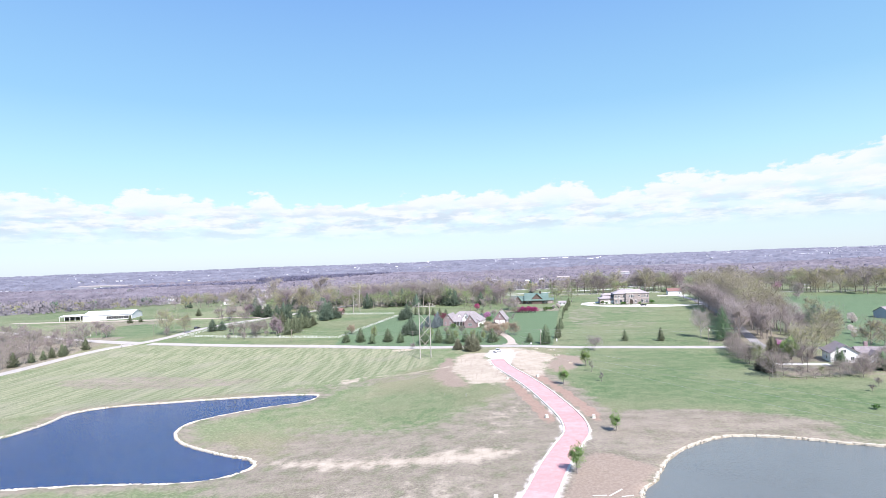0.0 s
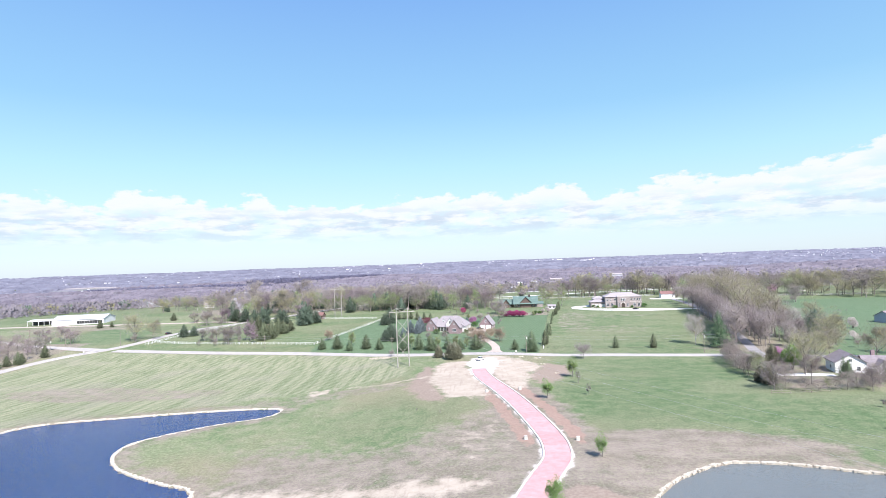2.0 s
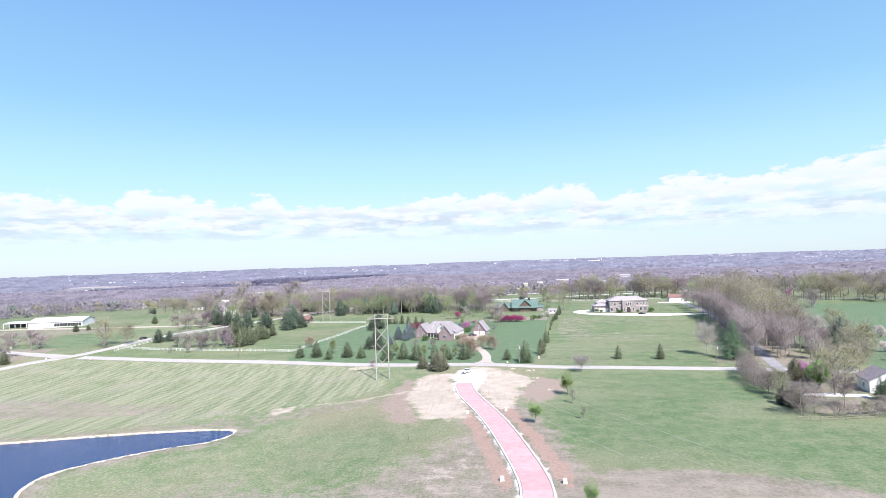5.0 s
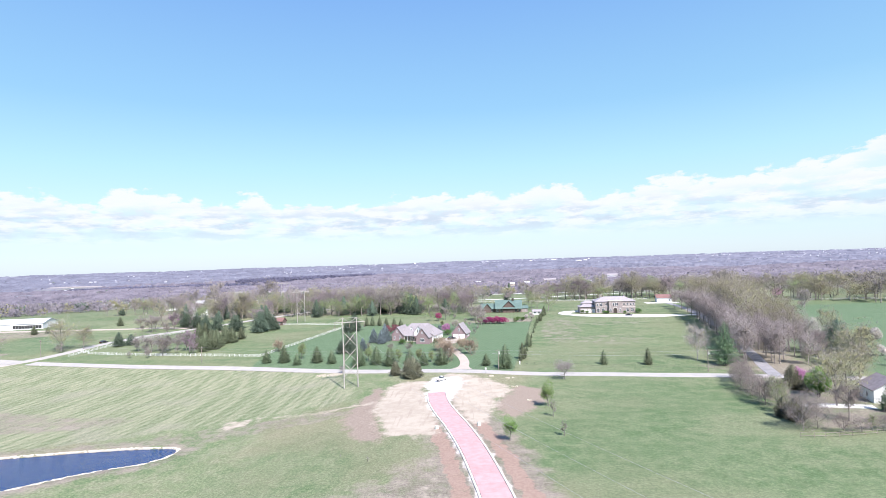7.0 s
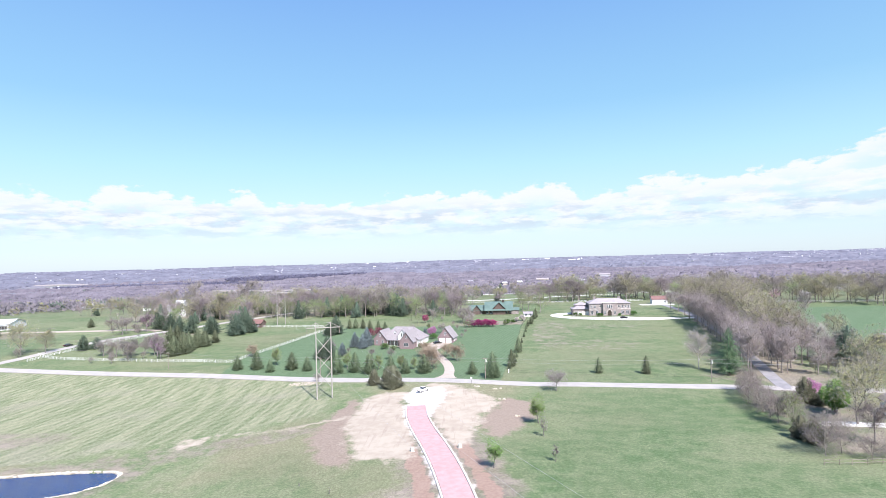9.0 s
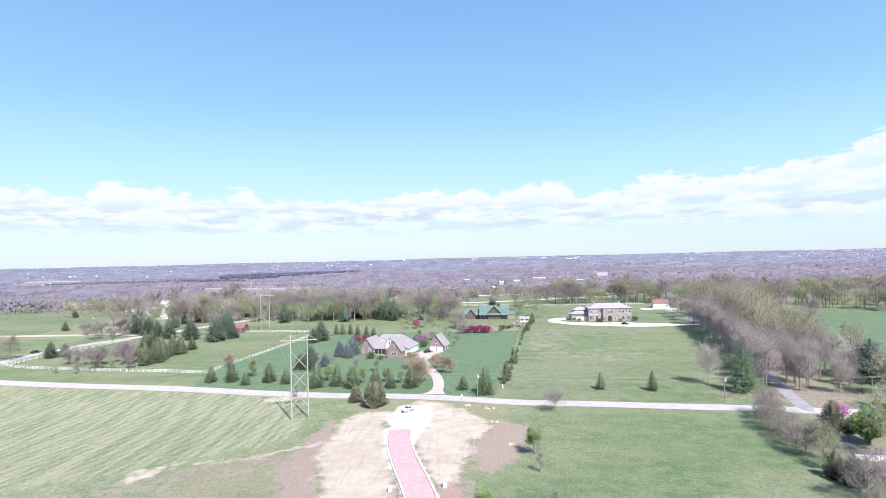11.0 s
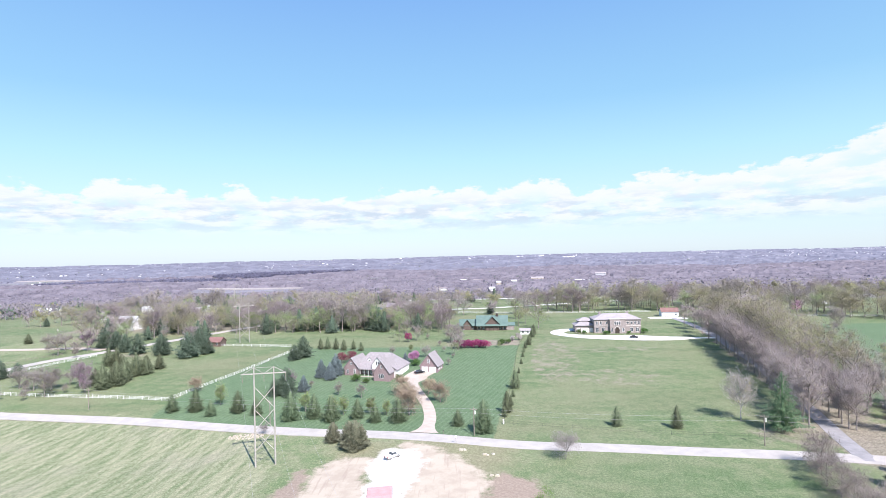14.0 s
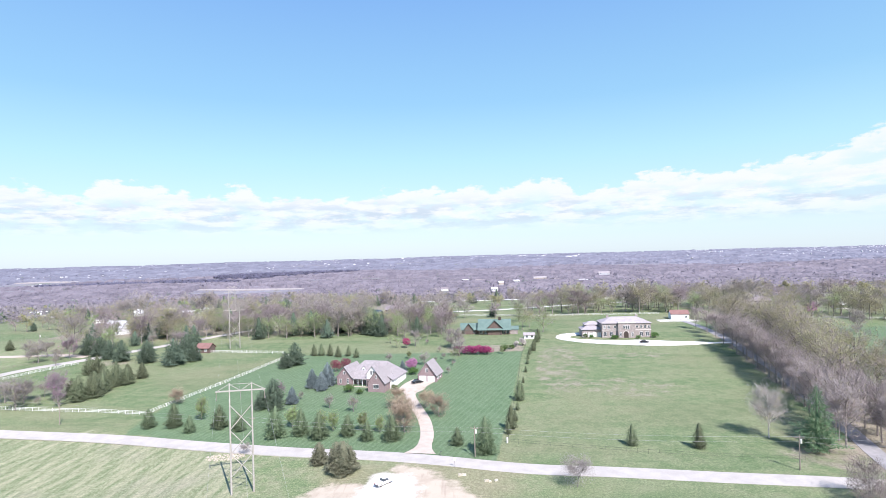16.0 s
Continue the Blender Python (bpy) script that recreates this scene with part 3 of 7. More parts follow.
GRAVEL = outline([(-2, 419), (-2, 430), (1, 439), (9, 436), (12, 427), (9.5, 415), (8, 404), (7.5, 394), (5.5, 402), (3, 414)])
BROWN_EAST = outline([(29, 416), (35, 419), (40, 413), (40, 402), (35, 391), (31, 385), (26, 380), (23, 385), (23, 397), (26, 405)])
RED_EAST = outline([(19, 288), (28, 286), (33, 277), (25, 262), (12, 264), (15, 275)])
LUSH = outline([(-45, 350), (-34, 368), (-26, 378), (-14, 362), (-8, 366), (0, 365), (3, 358), (-2, 345), (-12, 330), (-27, 318), (-42, 330)])
WORN_WEST = outline([(4, 366), (-4, 349), (-20, 338), (-42, 326), (-62, 322), (-64, 300), (-74, 280), (-40, 262), (0, 250), (18, 290), (18, 320), (12, 345)])
TRACK = outline([(-62, 299), (-40, 297), (-26, 296), (-12, 297), (2, 297), (4, 289), (-12, 286), (-30, 286.5), (-48, 290)])
DUST_WEST = outline([(6, 350), (-4, 340), (-14, 322), (-18, 306), (-10, 300), (6, 300), (15, 312), (14, 330)])
MUD_WEST = outline([(-46, 282), (-30, 280), (-8, 282), (2, 278), (-2, 262), (-24, 256), (-44, 264)])
STRIPS = (outline([(-68, 386), (-65, 392), (-58, 399), (-54, 398), (-58, 391), (-64, 385)]), outline([(-68, 391.5), (-62, 395), (-52, 396.5), (-41, 397), (-26, 402), (-15, 407.5), (-16, 411), (-27, 406), (-41, 401), (-52, 400.5), (-60, 399.5), (-68, 396)]))


def within(line, x, y, e=4.0):
    """1 well inside an outline, 0.5 on it, 0 well outside."""
    d = near_line(line, x, y)
    return min(1.0, max(0.0, 0.5 + (d if inside(line, x, y) else -d) / (2 * e)))


def cover(x, y):
    """What covers the ground: (worn grass, bare tan soil, red soil, white gravel), (lawn, striped field, leaf litter, dark soil)."""
    far = math.hypot(x, y - 300)
    road_y = 451 - 0.29 * (x + 3) if x > -110 else 477 - 0.10 * (x + 110)
    worn = tan = red = gravel = lawn = stripe = litter = brown = 0.0
    if y < road_y and -260 < x < 130 and y > 100:
        stripe = step(-255, -225, x) * (1 - step(-32, -16, x + (y - 400) * 0.25)) * step(382 + 0.45 * (x + 75), 402 + 0.45 * (x + 75), y)
        bank = min(near_line(WEST_POND, x, y), near_line(EAST_POND, x, y))
        worn = max(0.55 * blob(x, y, -135, 398, 34, 10, 0.1), 0.5 * blob(x, y, -60, 385, 45, 8, 0.35), 0.6 * blob(x, y, -168, 402, 40, 14), 0.62 * (1 - step(2, 10, bank)),
                   0.92 * blob(x, y, 50, 308, 40, 15, -0.12), 0.9 * blob(x, y, 36, 288, 24, 28))
        lawn = 0.67 * max(blob(x, y, 76, 368, 56, 86), blob(x, y, 105, 335, 70, 48)) + 0.25 * step(330, 250, y)
        if -90 < x < 60:
            ds = near_line(STREET, x, y)
            side = 1 if x > 20 - 0.17 * (y - 320) else -1
            worn = max(worn, 0.8 * within(WORN_WEST, x, y, 12), step(17, 9, ds) * 0.85 * (1 - step(405, 420, y)))
            lush = within(LUSH, x, y, 9)
            worn *= 1 - lush
            lawn = max(lawn, 0.48 * lush)
            tan = max(within(TAN_WEST, x, y, 5), 0.33 * within(DUST_WEST, x, y, 9), 0.38 * within(MUD_WEST, x, y, 8), within(TAN_EAST, x, y, 5), 0.64 * within(TRACK, x, y, 4.5), *(0.68 * within(q, x, y, 3) for q in STRIPS))
            red = max(0.0, step(4.0, 5.2, ds) * step(10.5, 7.0, ds) * step(306, 320, y) * (1 - step(385, 398, y)) * 0.85)
            brown = max(within(BROWN_WEST, x, y, 5), within(BROWN_EAST, x, y, 5), 0.85 * within(RED_EAST, x, y, 4))
            gravel = max(within(GRAVEL, x, y, 4), 0.22 * within(TRACK, x, y, 3.5), step(6.0 if side < 0 else 5.0, 3.6, ds) * (0.54 if y < 416 else 0), 0.0)
    elif y >= road_y and far < 700:
        if x < FENCE_X(y):
            lawn = rect(x, y, -95, road_y, FENCE_X(y), 590, 2) * (0.9 if x > -95 + (y - 495) * 0.27 else 0.45)
            lawn = max(lawn, 0.62 * rect(x, y, -215, road_y, -60, 640, 5), 0.75 * rect(x, y, -290, 505, -225, 585, 8), 0.66 * rect(x, y, -95, 585, 60, 650, 6))
            worn = 0.6 * blob(x, y, -310, 585, 60, 18) + 0.7 * rect(x, y, 14, 588, 56, 606, 3) + 0.5 * blob(x, y, -165, 578, 14, 7)
        else:
            lawn = 0.60 if y < 600 else 0.62
            worn = max(0.42 * blob(x, y, 68, 555, 13, 50, -0.15), 0.33 * blob(x, y, 90, 520, 22, 16), 0.32 * blob(x, y, 100, 575, 30, 10))
            if x > 165 + (y - 450) * 0.12:
                lawn, worn = 0.9, 0.0
            if x > 105 and y < 468:
                worn = max(worn, 0.6 * blob(x, y, 135, 445, 30, 12))
            east = x > 127 + (y - 425) * 0.215
            litter = max(litter, 0.85 * step(26 if east else 5, 8 if east else 2.5, near_line(ALLEE_DRIVE, x, y)) * (1 if y < 640 else 0))
        litter = max(litter, step(640, 680, y) * (1 - step(60, 110, x)), 0.9 * step(760, 800, y))
        if (x > -25 and y > 640) or (x < -262 and 590 < y < 880):
            litter, lawn = 0.2 * litter, 0.6
    if 98 < x < 220 and 330 < y < road_y:
        yard = rect(x, y, 105 + 0.05 * (y - 380), 363, 220, road_y - 5, 3)
        litter, worn = 0.5 * yard, max(worn, 0.55 * yard)
    if x < -250 and 380 < y < 520:
        litter = 0.9
    if far >= 640:
        litter = max(litter, step(640, 760, far))
        glade = step(0.22, 0.34, noise.noise(Vector((x / 170, y / 230, 4.7))))
        litter, lawn = litter * (1 - 0.45 * glade), max(lawn, 0.4 * glade)
        if x < -330 and 640 < y < 1000:
            litter *= 1 - 0.9 * blob(x, y, -470, 860, 140, 60)
            lawn = 0.6
    return (worn, tan, red, gravel), (lawn, stripe, litter, brown)


def make_ground():
    xs = spread(-5000, 5000, -40, 60, 1.4, -330, 280, 3.2, 1.13)
    ys = spread(-4500, 5150, 255, 445, 1.4, 215, 700, 3.0, 1.055)
    nx, ny = len(xs), len(ys)
    verts, ca, cb = [], [], []
    for y in ys:
        for x in xs:
            verts.append((x, y, land(x, y)))
            a, b = cover(x, y)
            ca += a
            cb += b
    k = np.arange(nx * ny).reshape(ny, nx)
    faces = np.stack([k[:-1, :-1], k[:-1, 1:], k[1:, 1:], k[1:, :-1]], -1).reshape(-1, 4)
    me = bpy.data.meshes.new("ground")
    me.from_pydata(verts, [], faces.tolist())
    for name, values in (("soil", ca), ("green", cb)):
        att = me.attributes.new(name, "FLOAT_COLOR", "POINT")
        att.data.foreach_set("color", np.array(values, dtype=np.float32))
    me.shade_smooth()
    return me


def ground_material():
    m = bpy.data.materials.new("grass_and_soil")
    m.use_nodes = True
    s = Nodes(m.node_tree)
    pos = s.add("ShaderNodeTexCoord").outputs["Object"]
    sets = []
    for name in ("soil", "green"):
        a = s.add("ShaderNodeAttribute", attribute_name=name)
        sep = s.add("ShaderNodeSeparateColor")
        s.put(sep.inputs[0], a.outputs["Color"])
        sets += [*sep.outputs[:3], a.outputs["Alpha"]]
    worn, tan, red, gravel, lawn, stripe, litter, brown = sets
    n_big, n_mid, n_fine = s.noise(pos, 0.035, 4.0), s.noise(pos, 0.22, 5.0, 0.62), s.noise(pos, 1.6, 5.0, 0.68)
    n_tiny = s.noise(pos, 6.0, 3.0, 0.7)
    edge = s.math("ADD", s.math("MULTIPLY", n_mid, 0.8), s.math("MULTIPLY", n_fine, 0.2))

    def ragged(mask, width=0.16, strength=0.75):
        """A mask with a torn edge."""
        v = s.math("ADD", mask, s.math("MULTIPLY", s.math("SUBTRACT", edge, 0.5), strength * 2.2))
        return s.math("MULTIPLY", s.ramp(v, 0.5 - width, 0.5 + width), s.ramp(mask, 0.02, 0.2))

    # Spring grass: fresh and straw-coloured blades in patches.
    grass = s.mix(s.ramp(n_big, 0.36, 0.64), (0.13, 0.188, 0.088), (0.18, 0.222, 0.118))
    grass = s.mix(s.ramp(n_mid, 0.38, 0.66), grass, (0.22, 0.237, 0.145))
    grass = s.mix(s.math("MULTIPLY", s.ramp(n_fine, 0.45, 0.75), 0.5), grass, (0.32, 0.30, 0.19))
    grass = s.mix(s.math("MULTIPLY", s.ramp(s.noise(pos, 0.018, 3.0), 0.46, 0.64), 0.6), grass, (0.245, 0.22, 0.145))
    grass = s.mix(s.math("MULTIPLY", s.ramp(n_tiny, 0.58, 0.72), 0.45), grass, (0.38, 0.37, 0.25))
    # Mown turf with the mower's lanes.
    lanes = s.add("ShaderNodeTexWave", wave_type="BANDS", bands_direction="X", wave_profile="SIN")
    s.put(lanes.inputs[0], s.mapped(pos, turn=0.36))
    lanes.inputs["Scale"].default_value, lanes.inputs["Distortion"].default_value = 0.16, 0.2
    lanes.inputs["Detail"].default_value, lanes.inputs["Detail Scale"].default_value = 2.0, 0.4
    turf = s.mix(s.ramp(n_mid, 0.35, 0.65), (0.088, 0.15, 0.078), (0.115, 0.178, 0.098))
    turf = s.mix(s.math("MULTIPLY", s.ramp(lanes.outputs["Fac"], 0.35, 0.95), 0.32), turf, (0.16, 0.225, 0.145))
    plain = s.mix(s.ramp(n_mid, 0.38, 0.62), (0.066, 0.122, 0.046), (0.125, 0.175, 0.078))
    drift = s.noise(s.mapped(pos, (0.016, 0.034, 1), turn=0.2), 1.0, 4.0, 0.6)
    plain = s.mix(s.math("MULTIPLY", s.ramp(drift, 0.40, 0.58), 0.7), plain, (0.215, 0.22, 0.13))
    plain = s.mix(s.math("MULTIPLY", s.ramp(n_tiny, 0.56, 0.70), 0.5), plain, (0.255, 0.275, 0.155))
    turf = s.mix(s.ramp(lawn, 0.68, 0.85), s.mix(0.25, plain, turf), turf)
    col = s.mix(s.math("MULTIPLY", lawn, s.math("ADD", 0.75, s.math("MULTIPLY", edge, 0.5))), grass, turf)
    # The drilled field: rows of straw between young green.
    rows = s.add("ShaderNodeTexWave", wave_type="BANDS", bands_direction="X", wave_profile="SIN")
    s.put(rows.inputs[0], s.mapped(pos, turn=0.42))
    rows.inputs["Scale"].default_value, rows.inputs["Distortion"].default_value = 0.085, 0.6
    rows.inputs["Detail"].default_value, rows.inputs["Detail Scale"].default_value = 3.0, 0.25
    rows2 = s.noise(s.mapped(pos, (0.5, 0.018, 1), turn=0.42), 1.0, 3.0)
    mixrow = s.math("ADD", s.math("MULTIPLY", rows.outputs["Fac"], 0.35), s.math("MULTIPLY", s.ramp(rows2, 0.35, 0.65), 0.65))
    field = s.mix(mixrow, (0.14, 0.182, 0.09), (0.30, 0.30, 0.195))
    field = s.mix(s.math("MULTIPLY", s.ramp(n_fine, 0.4, 0.75), 0.35), field, (0.36, 0.36, 0.26))
    field = s.mix(s.math("MULTIPLY", s.ramp(n_big, 0.5, 0.68), 0.35), field, (0.30, 0.275, 0.22))
    col = s.mix(ragged(stripe), col, field)
    streaks = s.noise(s.mapped(pos, (0.045, 0.20, 1), turn=0.12), 1.0, 6.0, 0.7)
    straw = s.mix(s.ramp(s.math("ADD", s.math("MULTIPLY", streaks, 0.6), s.math("MULTIPLY", n_mid, 0.4)), 0.36, 0.64), (0.205, 0.172, 0.142), (0.315, 0.262, 0.226))
    straw = s.mix(s.math("MULTIPLY", s.ramp(n_fine, 0.48, 0.66), 0.6), straw, (0.215, 0.215, 0.14))
    straw = s.mix(s.math("MULTIPLY", s.ramp(n_tiny, 0.6, 0.75), 0.5), straw, (0.46, 0.42, 0.37))
    col = s.mix(s.math("MULTIPLY", ragged(worn, 0.35, 0.9), 0.85), col, straw)
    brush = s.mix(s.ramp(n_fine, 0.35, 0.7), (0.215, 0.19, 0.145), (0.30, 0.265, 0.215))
    # Far woods floor: lavender stands for haze, painted in by distance.
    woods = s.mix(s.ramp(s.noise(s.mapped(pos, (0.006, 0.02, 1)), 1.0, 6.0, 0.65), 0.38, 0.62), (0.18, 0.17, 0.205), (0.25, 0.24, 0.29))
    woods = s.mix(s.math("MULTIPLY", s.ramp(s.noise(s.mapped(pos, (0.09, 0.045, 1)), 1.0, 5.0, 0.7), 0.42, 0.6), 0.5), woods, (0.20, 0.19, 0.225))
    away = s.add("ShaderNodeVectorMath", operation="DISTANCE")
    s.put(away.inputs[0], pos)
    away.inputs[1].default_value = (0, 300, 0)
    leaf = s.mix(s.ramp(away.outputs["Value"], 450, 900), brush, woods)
    leaf = s.mix(s.math("MULTIPLY", s.ramp(s.noise(pos, 0.012, 4.0, 0.6), 0.55, 0.68), 0.45), leaf, (0.17, 0.19, 0.125))
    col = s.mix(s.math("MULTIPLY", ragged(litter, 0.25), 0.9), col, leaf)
    speck = s.math("ADD", 0.70, s.math("MULTIPLY", s.ramp(s.math("ADD", s.math("MULTIPLY", n_fine, 0.5), s.math("MULTIPLY", n_tiny, 0.5)), 0.34, 0.66), 0.6))
    grain = s.add("ShaderNodeCombineColor")
    for k in range(3):
        s.put(grain.inputs[k], speck)
    col = s.mix(1.0, col, grain.outputs[0], "MULTIPLY")
    dark = s.mix(s.ramp(n_fine, 0.35, 0.7), (0.265, 0.21, 0.165), (0.335, 0.275, 0.225))
    col = s.mix(ragged(brown, 0.2, 0.7), col, dark)
    rust = s.mix(s.ramp(n_fine, 0.3, 0.7), (0.305, 0.205, 0.16), (0.365, 0.26, 0.21))
    col = s.mix(s.math("MULTIPLY", ragged(red, 0.12, 0.9), 0.85), col, rust)
    sand = s.mix(s.ramp(n_mid, 0.35, 0.65), (0.405, 0.345, 0.275), (0.475, 0.415, 0.335))
    tracks = s.noise(s.mapped(pos, (0.9, 0.08, 1), turn=-0.15), 1.0, 3.0)
    sand = s.mix(s.math("MULTIPLY", s.ramp(tracks, 0.55, 0.68), 0.45), sand, (0.33, 0.265, 0.215))
    col = s.mix(ragged(tan, 0.2, 0.62), col, sand)
    chalk = s.mix(s.ramp(n_fine, 0.3, 0.7), (0.66, 0.62, 0.57), (0.80, 0.77, 0.73))
    col = s.mix(ragged(gravel, 0.2, 0.5), col, chalk)
    p = s.add("ShaderNodeBsdfPrincipled")
    p.inputs["Roughness"].default_value, p.inputs["Specular IOR Level"].default_value = 0.95, 0.15
    s.put(p.inputs["Base Color"], col)
    b = s.add("ShaderNodeBump")
    b.inputs["Strength"].default_value, b.inputs["Distance"].default_value = 0.35, 0.25
    s.put(b.inputs["Height"], s.math("ADD", n_fine, s.math("MULTIPLY", n_tiny, 0.5)))
    s.put(p.inputs["Normal"], b.outputs[0])
    s.put(s.add("ShaderNodeOutputMaterial").inputs[0], p.outputs[0])
    return m


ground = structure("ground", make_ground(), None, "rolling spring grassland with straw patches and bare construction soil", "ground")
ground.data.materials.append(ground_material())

for key, mat, label in (("west", "water_blue", "deep blue rippled pond in a stone edge"), ("east", "water_grey", "grey-green silty pond in a stone edge")):
    line, level = WATER[key]
    m = Mesh()
    m.add([(p.x, p.y, level) for p in line], [tuple(range(len(line)))])
    structure("water", m, mat, label, "pond")

structure("road", ribbon(ROAD, 3.3), "asphalt", "straight pale asphalt country road", "road")
structure("road", ribbon(SIDE_ROAD, 3.4, 0.085), "asphalt", "pale asphalt side road curving past a field", "road")
structure("road", ribbon(FARM_ROAD, lambda t: 4.5 - 2 * min(1, 4 * t), 0.07), "asphalt", "pale farm road to a metal barn", "road")
structure("road", ribbon(UPPER_ROAD, 3.0, 0.06), "drive", "pale gravel lane beside fences", "road")
structure("road", ribbon(FAR_ROAD, 3.2, 0.1), "white_drive", "distant pale lane behind houses", "road")
structure("road", ribbon(VALLEY_ROAD, 4.2, 0.1), "white_drive", "distant pale road across a valley", "road")
structure("pavement", ribbon(HOUSE_DRIVE, lambda t: 2.1 + 2.6 * max(0, 1 - 9 * t) ** 2, 0.07), "drive", "curving beige concrete driveway to a brick house", "driveway")
structure("pavement", ribbon(smooth_line([(1.4, 515), (1.5, 521), (2.4, 527), (5.6, 534)], 1.0), lambda t: 2.3 + 3.0 * step(0.0, 0.35, t), 0.10), "drive", "beige concrete court between a house and a garage", "driveway")
structure("pavement", ribbon(smooth_line([(160, 688), (172, 687), (186, 684)], 2.0), 5.0, 0.09), "white_drive", "white concrete pad before an outbuilding", "driveway")
structure("pavement", ribbon(ALLEE_DRIVE, 2.4, 0.07), "drive_grey", "long grey driveway under trees", "driveway")
structure("pavement", ribbon(MANSION_DRIVE, lambda t: 1.7 + 7.0 * max(0, 1 - abs(t - 0.40) / 0.32) ** 0.8 + 2.4 * step(0.5, 0.75, t), 0.1), "white_drive", "wide white concrete drive with a forecourt", "driveway")
structure("pavement", ribbon(smooth_line([(113.5, 387.2), (118, 386.6), (124, 386), (132, 384)], 2.0), 2.2, 0.08), "white_drive", "pale concrete yard drive behind a thicket", "driveway")


# ---- trees ----
def sprays(rng, at, along, long, wide):
    """Thin three-cornered twigs or leaves: at each place one, pointing along, of that length and width."""
    n = len(at)
    along = along / (np.linalg.norm(along, axis=1, keepdims=True) + 1e-9)
    side = np.cross(along, rng.normal(size=(n, 3)))
    side /= np.linalg.norm(side, axis=1, keepdims=True) + 1e-9
    v = np.stack([at - side * wide[:, None] / 2, at + side * wide[:, None] / 2, at + along * long[:, None]], 1).reshape(-1, 3)
    return v, np.arange(3 * n).reshape(-1, 3)


def limbs(rng, height, spread, fork, count, rise=0.9):
    """A tapered trunk with limbs and branches. Returns the mesh and the branch tips with their directions."""
    m, tips = Mesh(), []
    r0 = height * (0.018 if height < 16 else 0.015)
    p, top = Vector((0, 0, -0.1)), Vector((rng.normal(0, 0.15), rng.normal(0, 0.15), height * fork))
    m.tube(p, top, r0, r0 * 0.72, 7)
    leader = top + Vector((rng.normal(0, 0.3), rng.normal(0, 0.3), height * (0.75 - fork)))
    m.tube(top, leader, r0 * 0.72, r0 * 0.2, 5)
    tips.append((leader, Vector((0, 0, 1)), height * 0.16))
    for k in range(count):
        f = rng.uniform(0, 1) ** 0.8
        start = top.lerp(leader, f * 0.85)
        a = 2 * math.pi * (k * 0.382 + rng.uniform(-0.06, 0.06))
        out = spread * (1.0 - 0.45 * f) * rng.uniform(0.7, 1.05)
        end = start + Vector((math.cos(a) * out, math.sin(a) * out, out * rise * rng.uniform(0.6, 1.15)))
        end.z = min(end.z, height * 0.97)
        mid = start.lerp(end, 0.5) + Vector((0, 0, -out * 0.08))
        r = r0 * (0.42 - 0.22 * f)
        m.tube(start, mid, r, r * 0.65, 5)
        m.tube(mid, end, r * 0.65, r * 0.2, 4)
        tips.append((end, (end - mid).normalized(), out * 0.42))
        for j in range(4):
            s = start.lerp(end, rng.uniform(0.3, 0.85))
            d = Vector((math.cos(a) + rng.normal(0, 0.7), math.sin(a) + rng.normal(0, 0.7), rng.uniform(0.2, 1.2))).normalized()
            e = s + d * out * rng.uniform(0.3, 0.55)
            m.tube(s, e, r * 0.4, r * 0.12, 3)
            tips.append((e, d, out * 0.34))
    return m, tips


def broadleaf(name, seed, height, spread, bark, twig, leaf, twigs, leaves, label, fork=0.28, count=9, size=0.16, thick=1.0, category="tree", rise=0.9, fill_share=0.3):
    """A tree with trunk, limbs and branches, and a crown of twigs and small leaves with gaps."""
    rng = np.random.default_rng(seed)
    ob = thing(name, label, category)
    m, tips = limbs(rng, height, spread, fork, count, rise)
    part("trunk", m, bark, ob)
    pick = rng.integers(0, len(tips), twigs + leaves)
    where = np.array([tips[k][0] for k in pick])
    way = np.array([tips[k][1] for k in pick])
    r = np.array([tips[k][2] for k in pick])[:, None]
    at = where - way * r * rng.uniform(0, 1.6, (len(pick), 1)) + rng.normal(size=(len(pick), 3)) * r * (0.5, 0.5, 0.42)
    # A share of the twigs fills the whole crown, an uneven egg with gaps.
    n = len(pick)
    d = rng.normal(size=(n, 3))
    d /= np.linalg.norm(d, axis=1, keepdims=True)
    bulge = 1 + 0.22 * np.sin(2.6 * d[:, 0] + seed) * np.cos(3.1 * d[:, 1] + seed) + 0.14 * np.sin(7 * d[:, 2] + 5 * d[:, 0])
    low = height * (0.0 if fork < 0.09 else max(fork * 0.75, 0.1))
    fill = d * (bulge * np.cbrt(rng.uniform(0.12, 1.0, n)))[:, None] * (spread * 0.98, spread * 0.98, (height - low) * 0.5) + (0, 0, (height + low) / 2)
    use = rng.uniform(size=n) < fill_share
    at[use], way[use] = fill[use], d[use] * 0.7 + (0, 0, 0.4)
    at[:, 2] = np.clip(at[:, 2], height * (0.02 if fork < 0.09 else 0.12), height * 1.02)
    if twigs:
        d = way[:twigs] * 0.7 + rng.normal(size=(twigs, 3)) * 0.6 + (0, 0, 0.45)
        v, f = sprays(rng, at[:twigs], d, height * rng.uniform(0.035, 0.085, twigs), np.full(twigs, height * 0.0125 * thick))
        part("crown", quick("crown", v, f, twig), None, ob)
    if leaves:
        d = rng.normal(size=(leaves, 3))
        s = size * height / 10 * rng.uniform(0.7, 1.5, leaves) * 2.2
        v, f = sprays(rng, at[twigs:], d, s, s * 0.8)
        part("foliage", quick("foliage", v, f, leaf), None, ob)
    return ob


